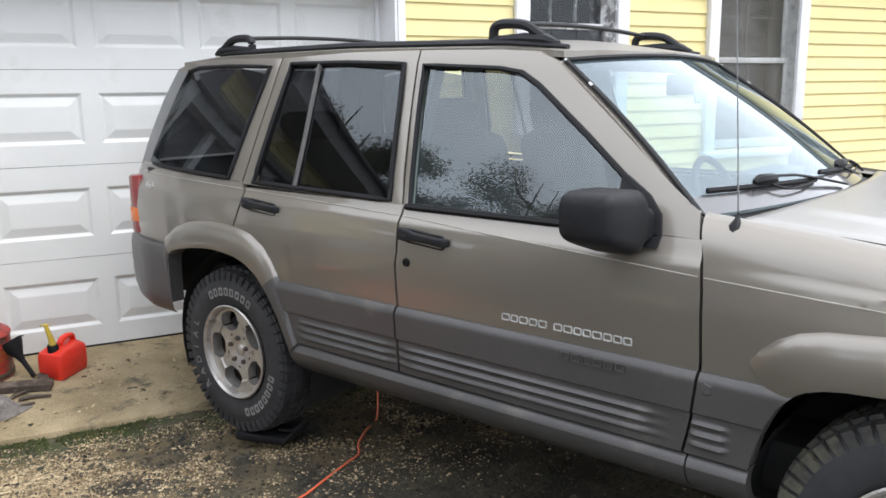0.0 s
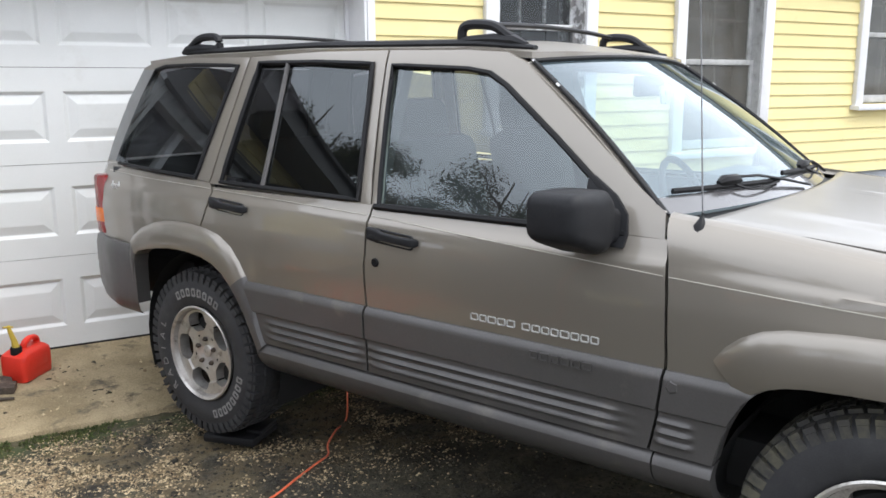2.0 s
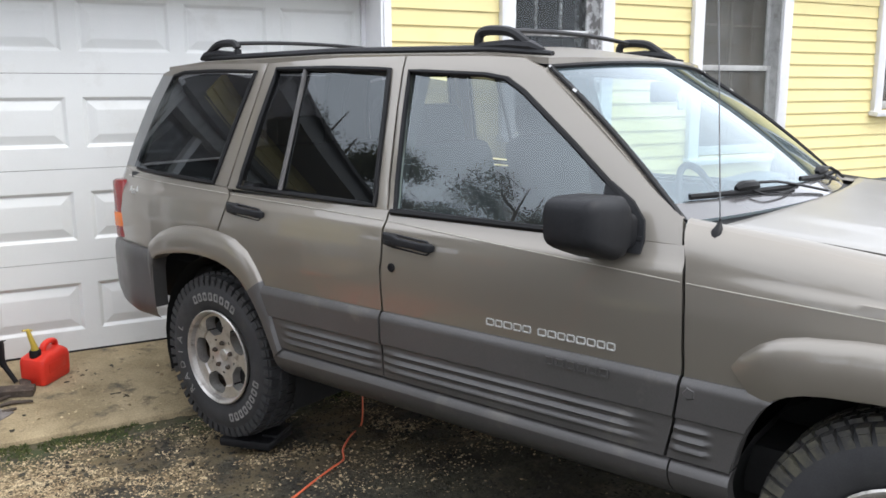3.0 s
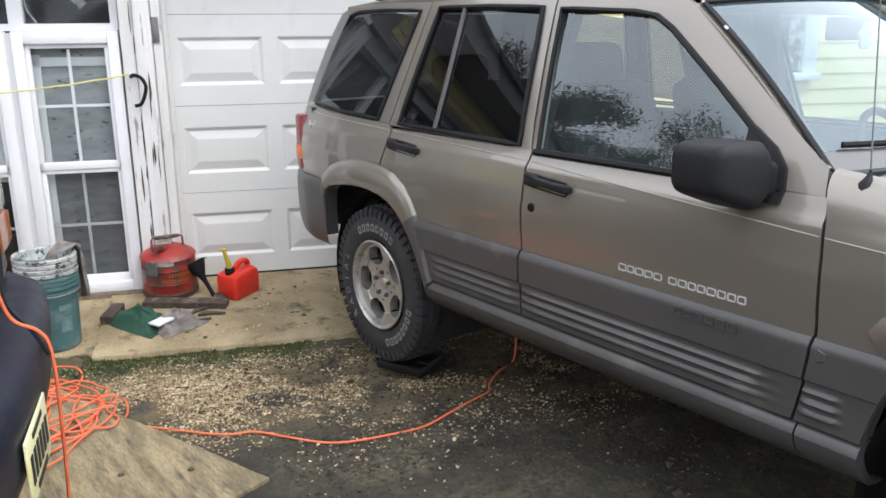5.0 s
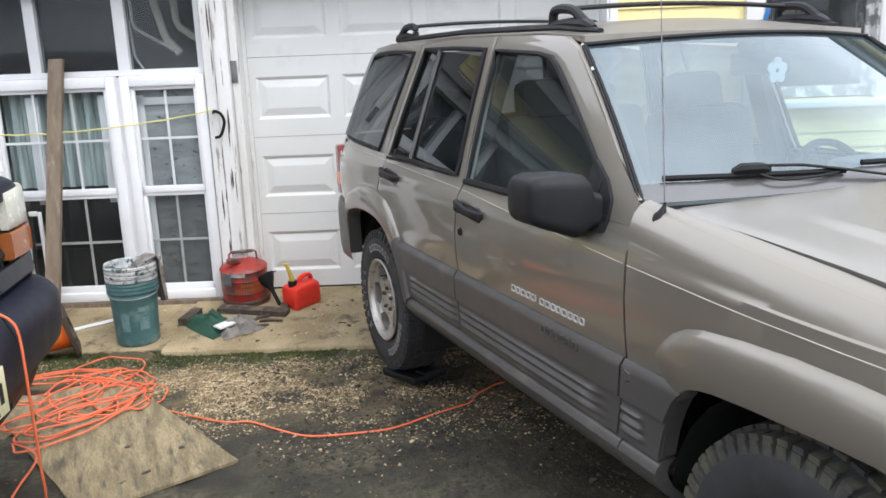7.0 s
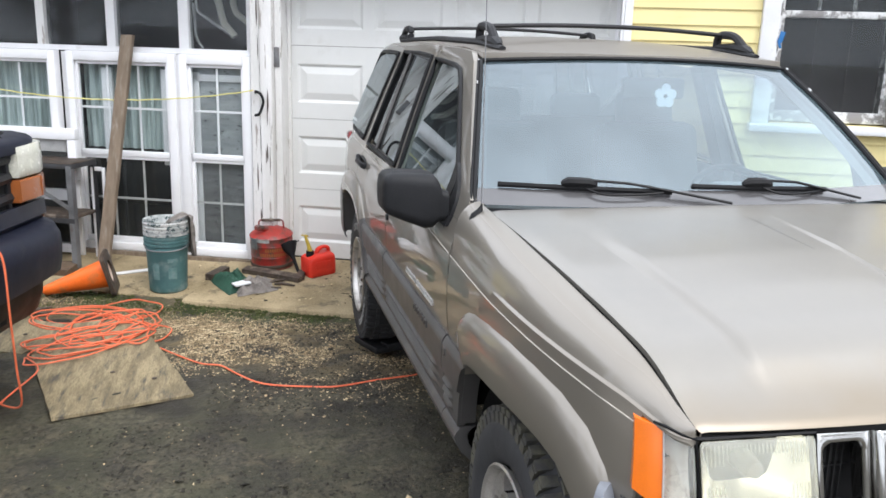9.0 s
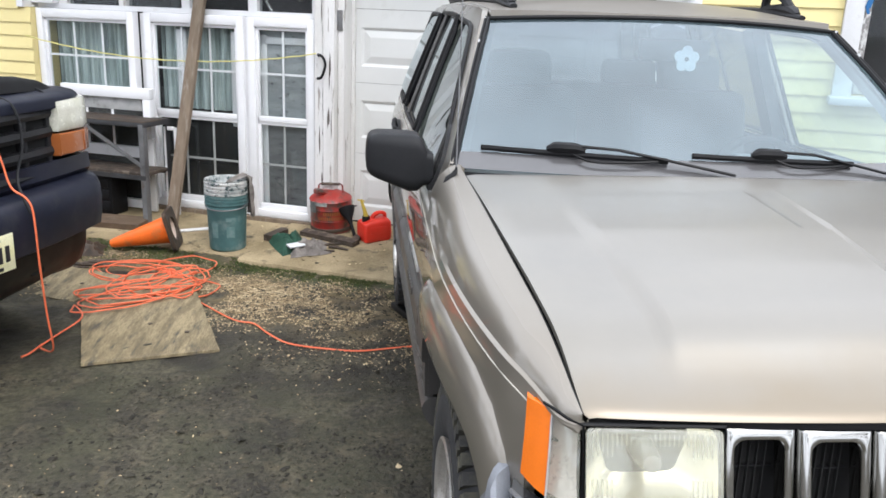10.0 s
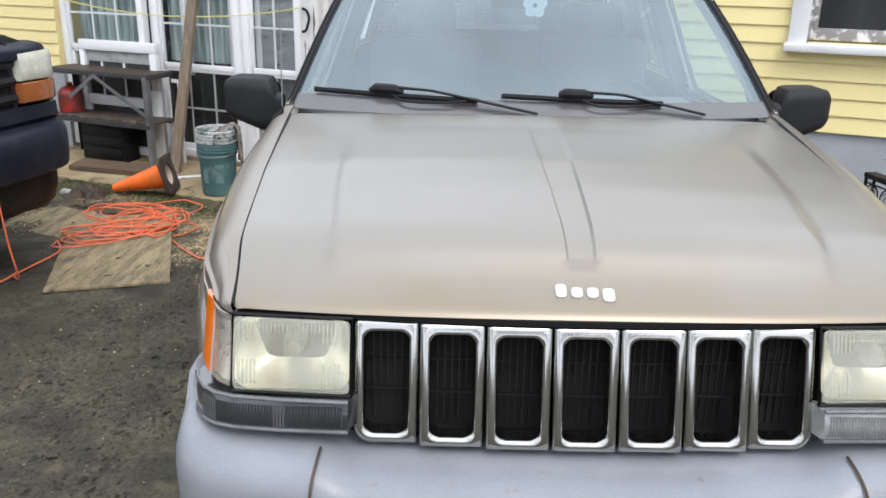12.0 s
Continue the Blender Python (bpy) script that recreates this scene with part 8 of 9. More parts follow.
# ---- cans ----
def round_can():
    c = thing("fuel_can", on_slab(-1.235, 4.375) @ Matrix.Scale(1.06, 4), "worn red steel fuel can with a wire handle", "fuel can", "fuel cans")
    r = 0.150
    part("body", lathe(B(), [(0.0, 0.0), (r - 0.004, 0.0), (r, 0.006), (r - 0.002, 0.014), (r - 0.003, 0.085), (r, 0.09), (r - 0.003, 0.096), (r - 0.003, 0.165), (r, 0.170), (r - 0.003, 0.176), (r - 0.003, 0.222), (r + 0.002, 0.228), (r - 0.004, 0.236), (r * 0.72, 0.262), (r * 0.30, 0.284), (0.0, 0.287)], 48, "z"), M_CANRED, c)
    part("dark_band", lathe(B(), [(r - 0.001, 0.012), (r + 0.0015, 0.016), (r + 0.0012, 0.034), (r - 0.002, 0.038)], 48, "z"), M_RUSTBK, c)
    sp = part("spout", tube(B(), smooth_pts([(-0.03, -0.045, 0.268), (-0.055, -0.06, 0.290), (-0.085, -0.075, 0.298)], 4), 0.020, 10), M_CANRED, c)
    part("cap", lathe(B(), [(0.0, 0.02), (0.02, 0.02), (0.024, 0.014), (0.024, -0.008), (0.0, -0.008)], 16, "z", (-0.09, -0.078, 0.298)), M_CANRED, sp)
    part("handle", tube(B(), [(-0.085, 0.01, 0.270), (-0.080, 0.012, 0.320), (-0.070, 0.012, 0.330), (0.075, -0.012, 0.330), (0.085, -0.012, 0.320), (0.088, -0.012, 0.262)], 0.006, 8), M_CANRED, c)
    part("grip", tube(B(), [(-0.06, 0.011, 0.330), (0.065, -0.011, 0.330)], 0.010, 10), M_DWOOD, c)
    for a0, a1, z0, z1, mt in ((-1.25, -0.75, 0.150, 0.225, M_LABELD), (-0.95, -0.15, 0.205, 0.232, M_LABEL)):
        bm = sheet(B(), [[((r + 0.001) * math.sin(a), -(r + 0.001) * math.cos(a), z) for a in np.linspace(a0, a1, 10)] for z in (z0, z1)])
        part("label", bm, mt, c)
    for a0, z, n in ((-0.35, 0.150, 9), (-0.6, 0.115, 12)):
        for k in range(n):
            a = a0 + 0.105 * k
            bm = sheet(B(), [[((r + 0.0012) * math.sin(a + d), -(r + 0.0012) * math.cos(a + d), zz) for d in (0, 0.035, 0.07)] for zz in (z - 0.012, z + 0.012)])
            part("print_bar", bm, M_GOLD, c, "faded gold print bar")


def jerrican():
    c = thing("plastic_fuel_can", on_slab(-0.915, 4.115, 24) @ Matrix.Scale(1.04, 4), "small red plastic fuel can with yellow spout", "fuel can", "fuel cans")
    bm = B()
    rings = []
    for z, w, d, xo in ((0.0, 0.20, 0.135, 0), (0.006, 0.21, 0.145, 0), (0.05, 0.215, 0.150, 0), (0.115, 0.215, 0.150, 0), (0.135, 0.205, 0.142, 0.002), (0.150, 0.16, 0.115, 0.012), (0.156, 0.12, 0.08, 0.02)):
        rings.append([(xo + a, b, z) for a, b in rrect(w, d, 0.026, 5)])
    body = part("body", loops(bm, rings, True, True), M_GASRED, c)
    part("handle", tube(B(), smooth_pts([(0.085, 0, 0.145), (0.078, 0, 0.178), (0.04, 0, 0.190), (0.0, 0, 0.178), (-0.012, 0, 0.15)], 5), 0.014, 8, flat=1.3), M_GASRED, c)
    part("collar", lathe(B(), [(0.0, 0.185), (0.024, 0.185), (0.028, 0.178), (0.028, 0.145)], 16, "z", (-0.062, 0, -0.005)), M_BLACK, c)
    part("spout", tube(B(), [(-0.062, 0, 0.175), (-0.070, 0, 0.215), (-0.086, 0.004, 0.272), (-0.092, 0.006, 0.30)], 0.012, 10, [0.019, 0.014, 0.011, 0.009]), M_SPOUT, c, "yellow plastic spout")
    part("spout_lever", tube(B(), [(-0.070, 0.0, 0.288), (-0.094, 0.006, 0.296), (-0.120, 0.012, 0.302)], 0.005, 6), M_SPOUT, c)
    part("moulded_rib", boxes(((0.0, -0.0755, 0.085), (0.12, 0.004, 0.05)), bev=0.0015), M_GASRED, c)


round_can()
jerrican()
hz = thing("funnel", pose(-1.06, 4.15, slab_z(0, 0.34) + 0.008, -30, -14, 10), "black plastic funnel standing between the cans", "funnel")
part("bowl", lathe(B(), [(0.012, 0.0), (0.014, 0.10), (0.022, 0.135), (0.060, 0.205), (0.064, 0.222), (0.067, 0.224), (0.066, 0.228), (0.060, 0.222), (0.018, 0.14), (0.010, 0.10), (0.009, 0.0)], 28, "z"), M_BLACK, hz)
part("hanging_tab", boxes(((0.072, 0, 0.223), (0.024, 0.022, 0.005)), bev=0.002), M_BLACK, hz)

# boards and cloths by the cans
def loose_plank(name, a, b, w, th, material, label, z=0.001):
    a, b = Vector((*a, 0)), Vector((*b, 0))
    d = b - a
    o = thing(name, on_slab(*((a + b) / 2).to_2d(), math.degrees(math.atan2(d.y, d.x)), z), label, "plank", "loose planks")
    bm = B()
    n = 14
    rings = []
    for k in range(n + 1):
        x = -d.length / 2 + d.length * k / n
        e = 0.004 * noise.noise((x * 8, a.x, 0))
        rings.append([(x + (0.006 * noise.noise((yy * 40, zz * 30, 3)) if k in (0, n) else 0), yy + e, zz) for yy, zz in ((-w / 2, 0.002), (w / 2, 0.0), (w / 2, th), (0.1 * w, th + 0.002), (-w / 2, th))])
    loops(bm, rings, True, True)
    part("board", bm, material, o, smooth=False)
    return o


loose_plank("dark_plank", (-1.44, 4.25), (-1.05, 3.97), 0.085, 0.035, M_DWOOD, "wet dark plank lying before the red can")
loose_plank("wood_block", (-1.69, 4.11), (-1.58, 4.27), 0.070, 0.045, M_DWOOD, "split dark wood block on the concrete")
loose_plank("dark_plank", (-1.08, 3.98), (-1.03, 4.12), 0.05, 0.03, M_DWOOD, "short dark plank end")
loose_plank("pale_slat", (-2.42, 4.40), (-2.09, 4.47), 0.050, 0.009, M_PEEL, "pale slat lying on the concrete")
loose_plank("brown_board", (-3.36, 4.76), (-2.66, 4.54), 0.20, 0.045, M_BRWOOD, "brown board lying under the bench")


def cloth_heap(name, c, w, d, h, turn, material, label, seed):
    o = thing(name, on_slab(c[0], c[1], turn, 0.002), label, "cloth")
    rows = []
    for j in range(17):
        row = []
        for i in range(21):
            x, y = i / 20 - 0.5, j / 16 - 0.5
            e = max(0, 1 - (2.05 * max(abs(x), abs(y))) ** 3)
            z = e * h * (0.45 + 0.55 * noise.noise((x * 4 + seed, y * 4, seed)) + 0.25 * noise.noise((x * 11, y * 11, seed)) + 0.5 * abs(noise.noise((x * 6 + y * 5, y * 3 - x * 2, seed + 2))))
            wob = 0.08 * noise.noise((x * 3, y * 3, seed + 5))
            row.append(((x + wob) * w, (y + 0.08 * noise.noise((x * 3, y * 3, seed + 9))) * d, max(0.003, z)))
        rows.append(row)
    part("cloth", rim(sheet(B(), rows), (0, 0, -0.003)), material, o)
    return o


cloth_heap("green_cloth", (-1.525, 4.035), 0.24, 0.40, 0.11, 22, M_TARP, "crumpled dark green cloth on the concrete", 3)
cloth_heap("rag_heap", (-1.385, 3.90), 0.28, 0.24, 0.09, 10, M_RAG, "crumpled grey rags on the concrete", 8)
pp = thing("paper_card", on_slab(-1.47, 3.865, 25, 0.055), "small white card on the rags", "paper")
part("card", boxes(((0, 0, 0), (0.115, 0.075, 0.012)), bev=0.003), M_PAPER, pp)
for k, (x, y, a) in enumerate(((-1.22, 3.98, 20), (-1.18, 3.90, -25), (-1.28, 3.84, 5))):
    gl_ = thing("stick", on_slab(x, y, a, 0.010), "short dark stick on the concrete", "stick", "sticks")
    part("twig", tube(B(), [(-0.07, 0, 0), (-0.02, 0.008, 0.006), (0.08, 0, 0)], 0.010, 6, [0.008, 0.011, 0.006]), M_DWOOD, gl_)

# ---- cone ----
cn = thing("traffic_cone", Matrix.Translation((-2.775, 4.03, -0.052)) @ Matrix.Rotation(radians(2), 4, "Z") @ Matrix.Rotation(radians(-15), 4, "Y") @ Matrix.Rotation(radians(90), 4, "Y"), "orange traffic cone fallen on its side", "traffic cone")
part("cone_shell", lathe(B(), [(0.018, 0.0), (0.026, 0.004), (0.034, 0.03), (0.100, 0.42), (0.104, 0.432), (0.096, 0.434), (0.028, 0.03), (0.012, 0.006)], 36, "z"), M_CONE, cn)
bm = B()
loops(bm, [[(a, b, z) for a, b in rrect(w, w, r, 5)] for w, r, z in ((0.27, 0.03, 0.428), (0.285, 0.035, 0.432), (0.285, 0.035, 0.452), (0.275, 0.03, 0.456), (0.17, 0.084, 0.456), (0.165, 0.082, 0.43))])
part("base", bm, M_RUSTBK, cn, "black rubber base")
part("inner_face", lathe(B(), [(0.082, 0.440), (0.030, 0.05), (0.0, 0.05)], 30, "z"), M_CONEIN, cn)

# ---- plank leaning on the windows ----
pk = thing("leaning_plank", at_house(-1.285, 0.52, slab_z(-1.3, 0.52)), "long weathered plank leaning against the windows", "plank")
bm = B()
top = Vector((0.108, 0.345, 1.700))
rings = []
for k in range(25):
    p = top * (k / 24)
    e = 0.004 * noise.noise((k * 0.6, 0, 0))
    rings.append([(p.x + x + e, p.y + y, p.z + (0.006 * noise.noise((x * 60, y * 60, 1)) if k in (0, 24) else 0)) for x, y in ((-0.046, -0.016), (-0.042, -0.02), (0.042, -0.02), (0.046, -0.016), (0.046, 0.018), (-0.046, 0.018))])
part("board", loops(bm, rings, True, True), M_WOOD, pk)

# ---- rope and hook ----
rp = thing("yellow_rope", HROT, "thin yellow rope strung across the windows", "rope")
pts = []
for k in range(41):
    t = k / 40
    u = -2.715 + 2.525 * t
    z = 1.31 - 0.02 * t - 0.118 * 4 * t * (1 - t)
    pts.append((u, -(0.300 - 0.06 * t), z + 0.002 * math.sin(k * 2.1)))
part("strand", tube(B(), pts, 0.0052, 6), M_ROPE, rp)
hk = thing("iron_hook", HROT, "bent black iron hook in the post", "hook")
part("bent_rod", tube(B(), smooth_pts([(-0.185, -0.205, 1.275), (-0.165, -0.25, 1.285), (-0.125, -0.262, 1.268), (-0.105, -0.264, 1.22), (-0.118, -0.264, 1.165), (-0.140, -0.262, 1.125), (-0.172, -0.255, 1.115)], 6), 0.010, 8), M_BLACK, hk)

# ---- steel bench, and a white window unit standing behind it ----
sh = thing("steel_bench", at_house(-1.73, 0.42, slab_z(-2, 0.42)), "dull angle-steel work bench with two shelves", "bench")
for x in (-0.81, 0.275):
    for y in (-0.13, 0.15):
        part("leg", boxes(((x, y, 0.378), (0.006, 0.045, 0.756)), ((x + (0.02 if x < 0 else -0.02), y + (0.0225 if y > 0 else -0.0225), 0.378), (0.040, 0.006, 0.756))), M_BENCH if x < 0 or y > 0 else M_STEEL, sh, smooth=False)
part("top_frame", boxes(((-0.268, -0.15, 0.752), (1.09, 0.008, 0.035)), ((-0.268, 0.17, 0.752), (1.09, 0.008, 0.035)), ((-0.81, 0.01, 0.752), (0.008, 0.32, 0.035)), ((0.275, 0.01, 0.752), (0.008, 0.32, 0.035)), bev=0.002), M_BENCH, sh)
part("top_sheet", boxes(((-0.268, 0.01, 0.772), (1.09, 0.33, 0.005)), bev=0.002), M_RUSTBK, sh)
part("shelf", boxes(((-0.268, 0.01, 0.375), (1.07, 0.29, 0.026)), bev=0.004), M_DWOOD, sh)
part("shelf_rail", boxes(((-0.268, -0.155, 0.352), (1.09, 0.006, 0.035)), ((-0.268, 0.175, 0.352), (1.09, 0.006, 0.035))), M_BENCH, sh, smooth=False)
for x0, x1, z0, z1 in ((-0.27, -0.56, 0.74, 0.54), (-0.27, 0.26, 0.74, 0.44)):
    part("brace", boxes((((x0 + x1) / 2, -0.160, (z0 + z1) / 2), (math.hypot(x1 - x0, z1 - z0), 0.005, 0.030), Matrix.Rotation(-math.atan2(z1 - z0, x1 - x0), 3, "Y"))), M_STEEL, sh, smooth=False)
rc = thing("red_can", at_house(-2.45, 0.42, slab_z(-2, 0.42) + 0.388), "round red steel can on the bench shelf", "can")
part("body", lathe(B(), [(0.0, 0.0), (0.096, 0.0), (0.102, 0.006), (0.102, 0.15), (0.098, 0.17), (0.07, 0.205), (0.03, 0.222), (0.0, 0.224)], 36, "z"), M_CANRED, rc)
part("cap", lathe(B(), [(0.0, 0.25), (0.022, 0.25), (0.025, 0.244), (0.025, 0.218), (0.0, 0.218)], 16, "z"), M_CANRED, rc)
ls = thing("loose_window", at_house(-2.01, 0.262, slab_z(-2, 0.26) + 0.002), "white vinyl window unit standing behind the bench", "window unit")
part("top_rail", boxes(((0.0, 0.0, 0.935), (0.84, 0.055, 0.085)), bev=0.006), M_VINYL, ls)
part("stile", boxes(((-0.395, 0.0, 0.446), (0.050, 0.05, 0.892)), bev=0.005), M_VINYL, ls)
part("stile", boxes(((0.385, 0.0, 0.74), (0.070, 0.055, 0.304)), bev=0.005), M_VINYL, ls)
part("side_board", boxes(((0.372, -0.006, 0.294), (0.105, 0.03, 0.586)), bev=0.004), M_PEEL, ls, "flaking white board")
for z, h, mt in ((0.47, 0.085, M_WHITE), (0.05, 0.07, M_WHITE)):
    part("rail", boxes(((-0.025, 0.0, z), (0.69, 0.045, h)), bev=0.004), mt, ls)
part("head_panel", boxes(((-0.025, 0.012, 0.845), (0.69, 0.012, 0.095)), bev=0.002), M_SASHG, ls)
for z0, z1 in ((0.5125, 0.797), (0.085, 0.4275)):
    part("pane", boxes(((-0.025, 0.006, (z0 + z1) / 2), (0.69, 0.004, z1 - z0))), G_HOUSE, ls, smooth=False)
    # a near-black sheet stands in for the shade behind each pane
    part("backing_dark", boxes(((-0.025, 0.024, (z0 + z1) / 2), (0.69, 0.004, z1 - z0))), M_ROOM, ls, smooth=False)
    for x in ((-0.195, 0.05) if z0 > 0.5 else ()):
        part("pane_bar", boxes(((x, -0.004, (z0 + z1) / 2), (0.016, 0.010, z1 - z0))), M_VINYL, ls, smooth=False)
part("lower_bar", boxes(((-0.10, -0.004, 0.25), (0.36, 0.010, 0.022))), M_SASHG, ls, smooth=False)
wf = thing("spare_window_frame", at_house(-1.50, 0.30, slab_z(-1.5, 0.30)), "narrow white frame leaning under the windows", "window frame")
part("stile", boxes(((0.022, 0.03, 0.35), (0.022, 0.018, 0.70)), bev=0.003), M_WHITE, wf)
part("rail", boxes(((0.07, 0.03, 0.69), (0.06, 0.02, 0.03)), bev=0.002), M_WHITE, wf)
part("stile", boxes(((0.115, 0.03, 0.35), (0.022, 0.018, 0.70)), bev=0.002), M_WHITE, wf)
dv_ = thing("drawer_box", at_house(-2.06, 0.41, slab_z(-2, 0.40)), "dark drawer unit under the bench", "drawers")
part("carcass", boxes(((0, 0.0, 0.16), (0.46, 0.18, 0.31)), bev=0.006), M_BLACK, dv_)
for z in (0.08, 0.17, 0.26):
    part("drawer_front", boxes(((0, -0.095, z), (0.42, 0.012, 0.070)), bev=0.004), M_BLACK, dv_)

# dark debris by the cone
cloth_heap("dark_sack", (-2.98, 3.99), 0.34, 0.26, 0.13, 5, M_RUSTBK, "crumpled dark sack on the ground by the cone", 12)
pt = thing("tin_can", on_slab(-3.10, 3.97, 60, 0.036) @ Matrix.Rotation(radians(90), 4, "X"), "rusty pale tin lying on the ground", "tin")
part("shell", lathe(B(), [(0.0, -0.05), (0.034, -0.05), (0.036, -0.046), (0.036, 0.046), (0.034, 0.05), (0.030, 0.045), (0.0, 0.04)], 20, "z"), M_LABEL, pt)
for k, (x, y, a, l) in enumerate(((-2.84, 3.62, 8, 0.42), (-2.95, 3.55, -4, 0.34), (-2.78, 3.72, 30, 0.25))):
    st = thing("stick", pose(x, y, ground_h(x, y) + 0.010, 0, 0, a), "long dark stick on the soil", "stick", "sticks")
    part("twig", tube(B(), [(-l / 2, 0, 0), (-l * 0.1, 0.012, 0.008), (l * 0.2, -0.006, 0.004), (l / 2, 0.01, 0)], 0.012, 6, [0.008, 0.013, 0.011, 0.005]), M_DWOOD, st)

# ---- beyond the car: jug by the foundation, black iron stand ----
cr = thing("wooden_crate", at_house(4.34, 0.46, -0.012) @ Matrix.Diagonal((1, 1, 1.40, 1)), "low grey wooden crate by the foundation", "crate")
for z in (0.042, 0.110):
    part("slat", boxes(((0, -0.12, z), (0.62, 0.018, 0.058)), bev=0.003), M_WOOD, cr)
part("lid", boxes(((0, 0, 0.149), (0.64, 0.27, 0.018)), bev=0.003), M_WOOD, cr)
part("end_board", boxes(((-0.30, 0, 0.07), (0.018, 0.23, 0.14)), bev=0.003), M_WOOD, cr)
part("end_board", boxes(((0.30, 0, 0.07), (0.018, 0.23, 0.14)), bev=0.003), M_WOOD, cr)
jg = thing("blue_jug", at_house(4.345, 0.42, 0.2115) @ Matrix.Scale(1.2, 4), "blue plastic jug with a printed label", "jug")
bm = B()
loops(bm, [[(xo + a, b, z) for a, b in rrect(w, d, 0.03, 5)] for z, w, d, xo in ((0, 0.17, 0.115, 0), (0.01, 0.185, 0.125, 0), (0.10, 0.185, 0.125, 0), (0.215, 0.182, 0.122, 0), (0.250, 0.170, 0.11, -0.002), (0.272, 0.140, 0.085, -0.010), (0.281, 0.05, 0.045, -0.048))], True, True)
jb = part("bottle", bm, M_BLUEJUG, jg)
part("cap", lathe(B(), [(0.0, 0.298), (0.013, 0.298), (0.016, 0.294), (0.016, 0.276), (0.0, 0.276)], 18, "z", (-0.048, 0, 0)), M_PAPER, jg, "white cap")
part("grip", tube(B(), smooth_pts([(-0.01, 0, 0.275), (0.05, 0, 0.290), (0.085, 0, 0.255), (0.088, 0, 0.19)], 5), 0.014, 8), M_BLUEJUG, jg)
lb = part("label", boxes(((0.01, -0.0635, 0.11), (0.13, 0.002, 0.12))), M_LABELD, jg, smooth=False)
part("print_bar", boxes(((0.0, -0.0655, 0.150), (0.085, 0.002, 0.018))), M_PAPER, lb, smooth=False)
part("print_bar", boxes(((-0.02, -0.0642, 0.186), (0.05, 0.002, 0.008))), M_PAPER, jb, smooth=False)
part("print_patch", boxes(((0.030, -0.0655, 0.100), (0.055, 0.002, 0.065)), bev=0.0008), M_GOLD, lb, "tan printed patch", smooth=False)
part("print_patch", boxes(((0.050, -0.0665, 0.108), (0.022, 0.002, 0.040)), bev=0.0008), M_PAPER, lb, smooth=False)
# a white bar paints the highlight under the grip
part("grip_highlight", boxes(((0.055, -0.058, 0.228), (0.05, 0.006, 0.016), Matrix.Rotation(radians(32), 3, "Y")), bev=0.002), M_PAPER, jb, "pale painted highlight under the grip", smooth=False)
# a long hairline crack in the foundation
fc = bpy.data.objects["foundation_right"]
part("crack", tube(B(), [(u, -(V_Y - 0.0295), z) for u, z in ((3.87, 0.558), (3.99, 0.561), (4.06, 0.563), (4.145, 0.568), (4.20, 0.562), (4.245, 0.559), (4.32, 0.563), (4.37, 0.568), (4.52, 0.571))], 0.0022, 5, [0.0008, 0.002, 0.0025, 0.002, 0.003, 0.002, 0.002, 0.0015, 0.0008]), M_ROOM, fc, "hairline crack in the paint")


# ---- black iron stand with a scrolled apron, end on to the car ----
IRX, IRY, IRL = 2.076, 2.382, 0.42
IRZ = ground_h(IRX, IRY)
it = thing("iron_stand", pose(IRX, IRY, 0, 0, 0, -83), "narrow black iron garden stand with scrolled apron", "stand")
part("top_bar", boxes(((IRL / 2, 0.035, 0.558), (IRL, 0.075, 0.030)), bev=0.006), M_BLACK, it)
for lx in (0.012, IRL - 0.012):
    for ly in (0.010, 0.060):
        part("leg", tube(B(), smooth_pts([(lx, ly, 0.545), (lx, ly, 0.33), (lx + (0.02 if lx < 0.3 else -0.02), ly, 0.12), (lx, ly, IRZ + 0.004)], 4), 0.009, 6), M_BLACK, it)
for z in (0.520, 0.405):
    part("apron_rail", tube(B(), [(0.012, 0.010, z), (IRL - 0.012, 0.010, z)], 0.005, 5), M_BLACK, it)
for k in range(3):
    cx = 0.012 + (IRL - 0.024) * (k + 0.5) / 3
    part("apron_scroll", tube(B(), [(cx + 0.054 * math.cos(g), 0.010, 0.4625 + 0.054 * math.sin(g)) for g in np.linspace(0, math.tau, 21)[:-1]], 0.0045, 5, closed=True), M_BLACK, it)
    part("apron_curl", tube(B(), [(cx + (0.012 + 0.028 * g / 9.0) * math.cos(g), 0.010, 0.4625 + (0.012 + 0.028 * g / 9.0) * math.sin(g)) for g in np.linspace(0, 9.0, 26)], 0.0035, 5), M_STEEL, it, "dull silver curl")

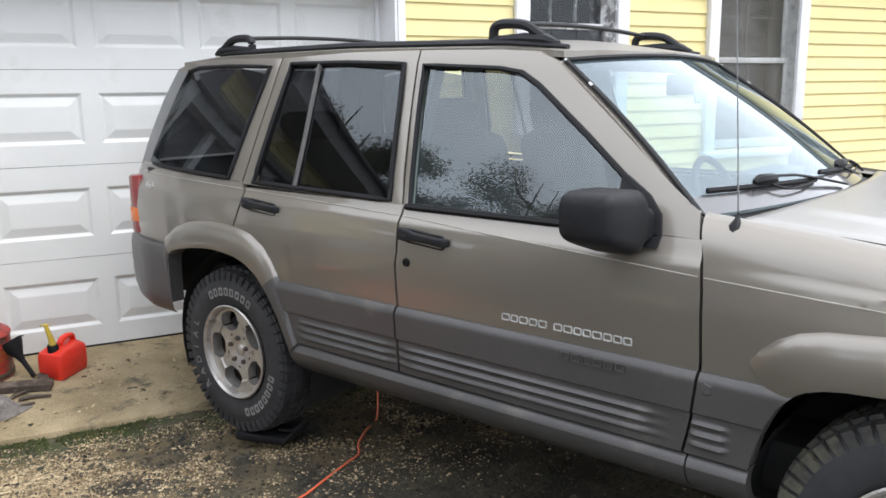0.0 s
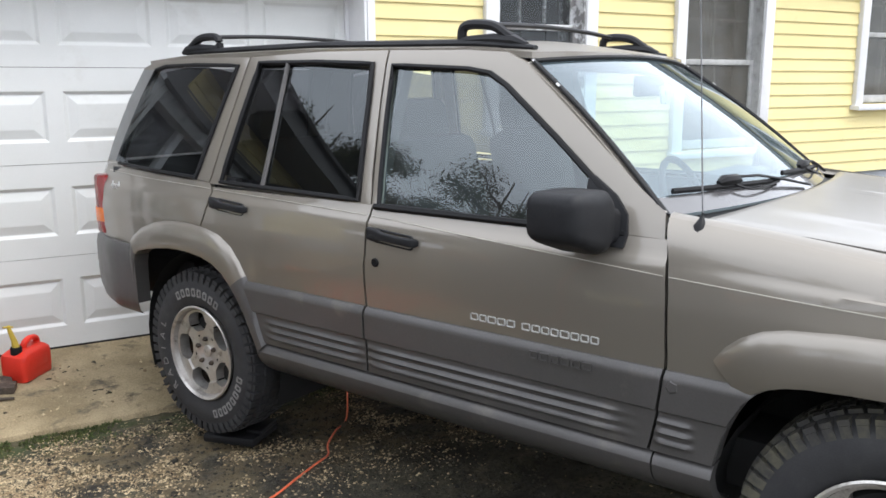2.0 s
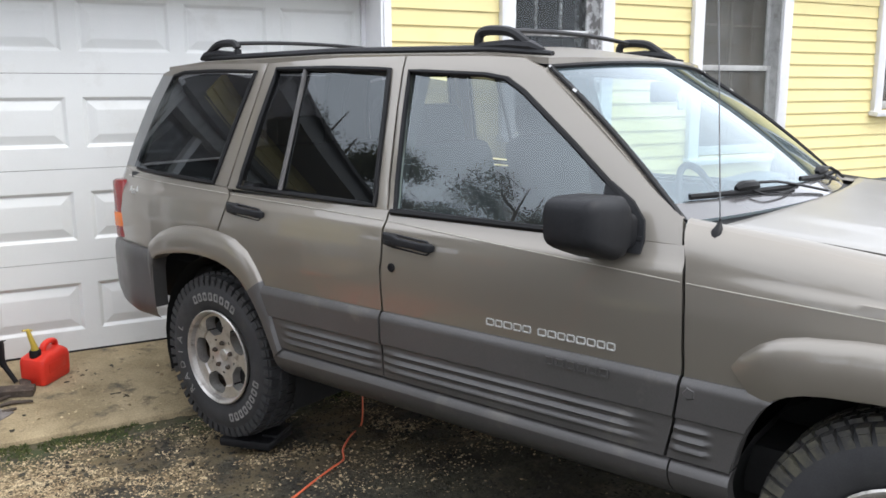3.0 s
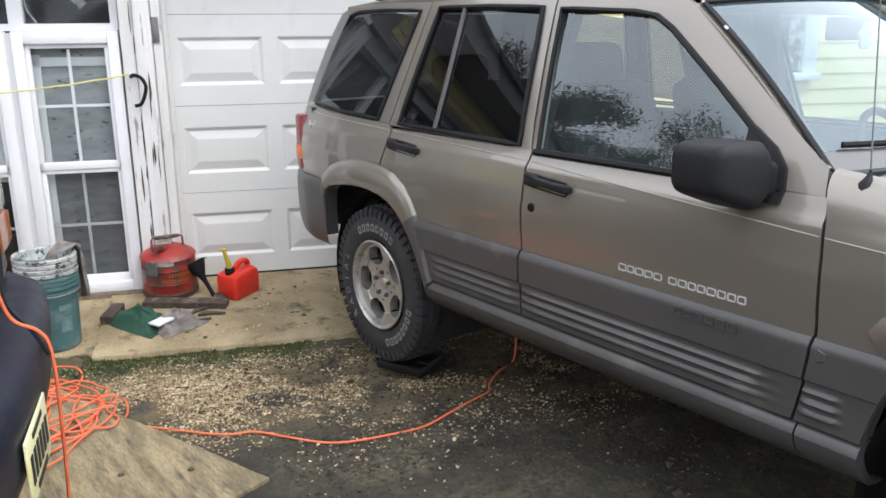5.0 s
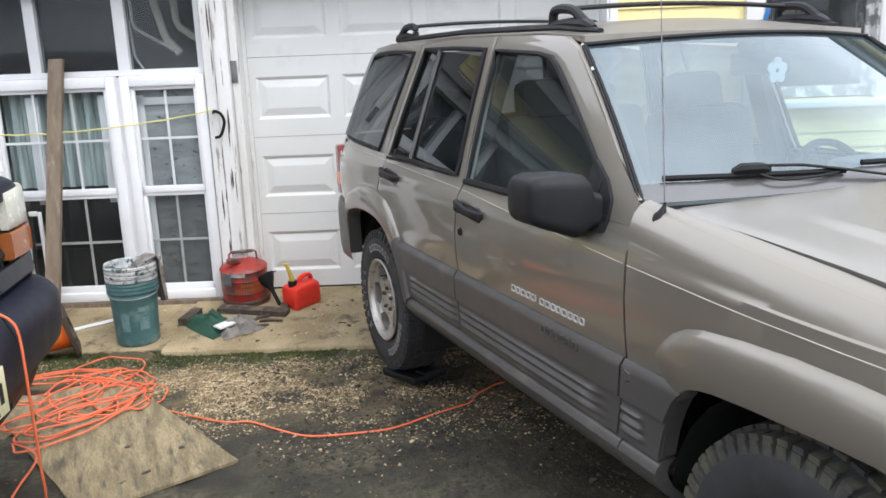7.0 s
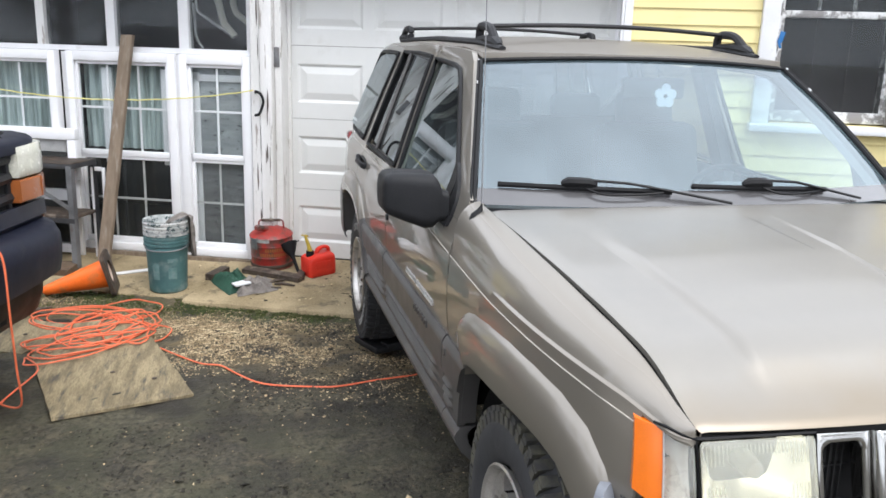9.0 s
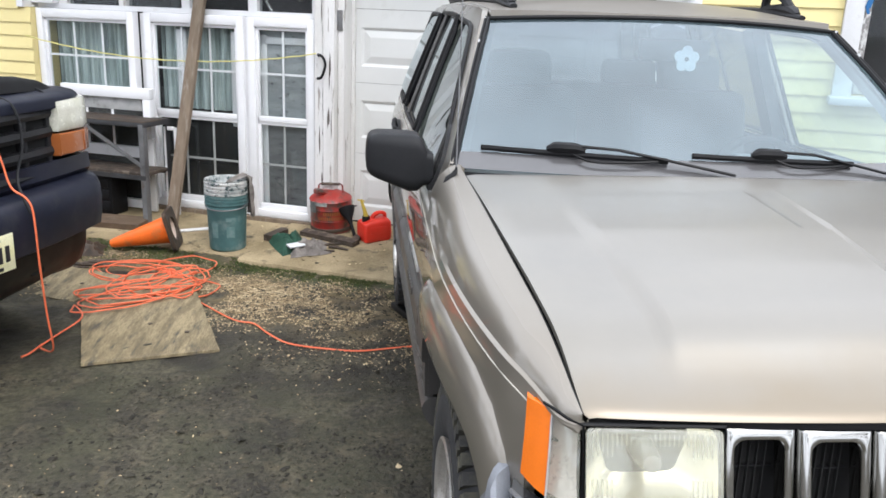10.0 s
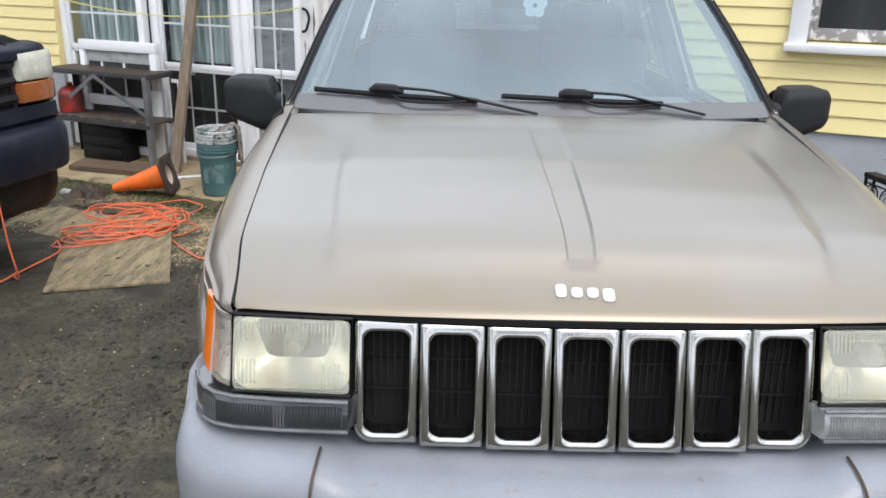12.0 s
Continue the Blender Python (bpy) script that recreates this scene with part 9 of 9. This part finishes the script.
# ---- trees beyond the yard, seen mirrored in the glass ----
def tree(x, y, h, seed, spread, leaves=260):
    r = random.Random(seed)
    t = thing("tree", pose(x, y, -0.05), "bare-limbed tree with sparse autumn leaves", "tree", "trees round the yard")
    bm = B()
    tube(bm, [(0, 0, 0), (0.05, 0.03, h * 0.2), (0.0, 0.1, h * 0.45), (0.1, 0.0, h * 0.75), (0.12, 0.05, h)], 0.2, 8, [0.24, 0.19, 0.14, 0.07, 0.02])
    tips = []
    for k in range(26):
        z0 = h * r.uniform(0.16, 0.9)
        a, l = r.random() * math.tau, spread * r.uniform(0.5, 1.0) * (1.15 - 0.6 * z0 / h)
        p = [Vector((0.04, 0.04, z0))]
        for j in range(1, 5):
            p.append(Vector((math.cos(a) * l * j / 4 + r.uniform(-0.15, 0.15), math.sin(a) * l * j / 4 + r.uniform(-0.15, 0.15), z0 + l * 0.35 * j / 4 + r.uniform(-0.1, 0.1))))
        tube(bm, p, 0.05, 5, [0.06, 0.045, 0.03, 0.018, 0.008])
        tips += p[2:]
    part("trunk", bm, M_BARK, t)
    vs, fs = [], []
    for q in tips:
        for _ in range(leaves):
            c = q + Vector((r.gauss(0, 0.32), r.gauss(0, 0.32), r.gauss(0, 0.26)))
            s_ = r.uniform(0.025, 0.06)
            d1 = Vector((r.uniform(-1, 1), r.uniform(-1, 1), r.uniform(-1, 1))).normalized() * s_
            d2 = d1.orthogonal().normalized() * s_ * 0.6
            k = len(vs)
            vs.extend([c - d1, c + d2, c + d1, c - d2])
            fs.append((k, k + 1, k + 2, k + 3))
    raw("crown", vs, fs, M_LEAF, t)
    return t


for x, y, h, sd, sp in ((-16.5, 12.5, 10.4, 1, 3.8), (-19.5, 8.5, 10.6, 2, 4.2), (-13, 18.0, 12, 3, 4.4), (-21, 15, 12.5, 4, 4.8), (-19, 3.0, 9.0, 5, 4.2), (-18, -5, 9.0, 6, 4.2), (-14, -13, 11, 7, 4.2), (-6, -17, 12, 10, 4.4), (3, -18, 11, 8, 4.2), (12, -15, 11, 9, 4.2), (18, -7, 11, 11, 4.2)):
    tree(x, y, h, sd, sp)
tree(-12.0, 15.4, 9.6, 21, 3.4, 620)
tree(-15.2, 15.6, 8.4, 22, 3.4, 620)
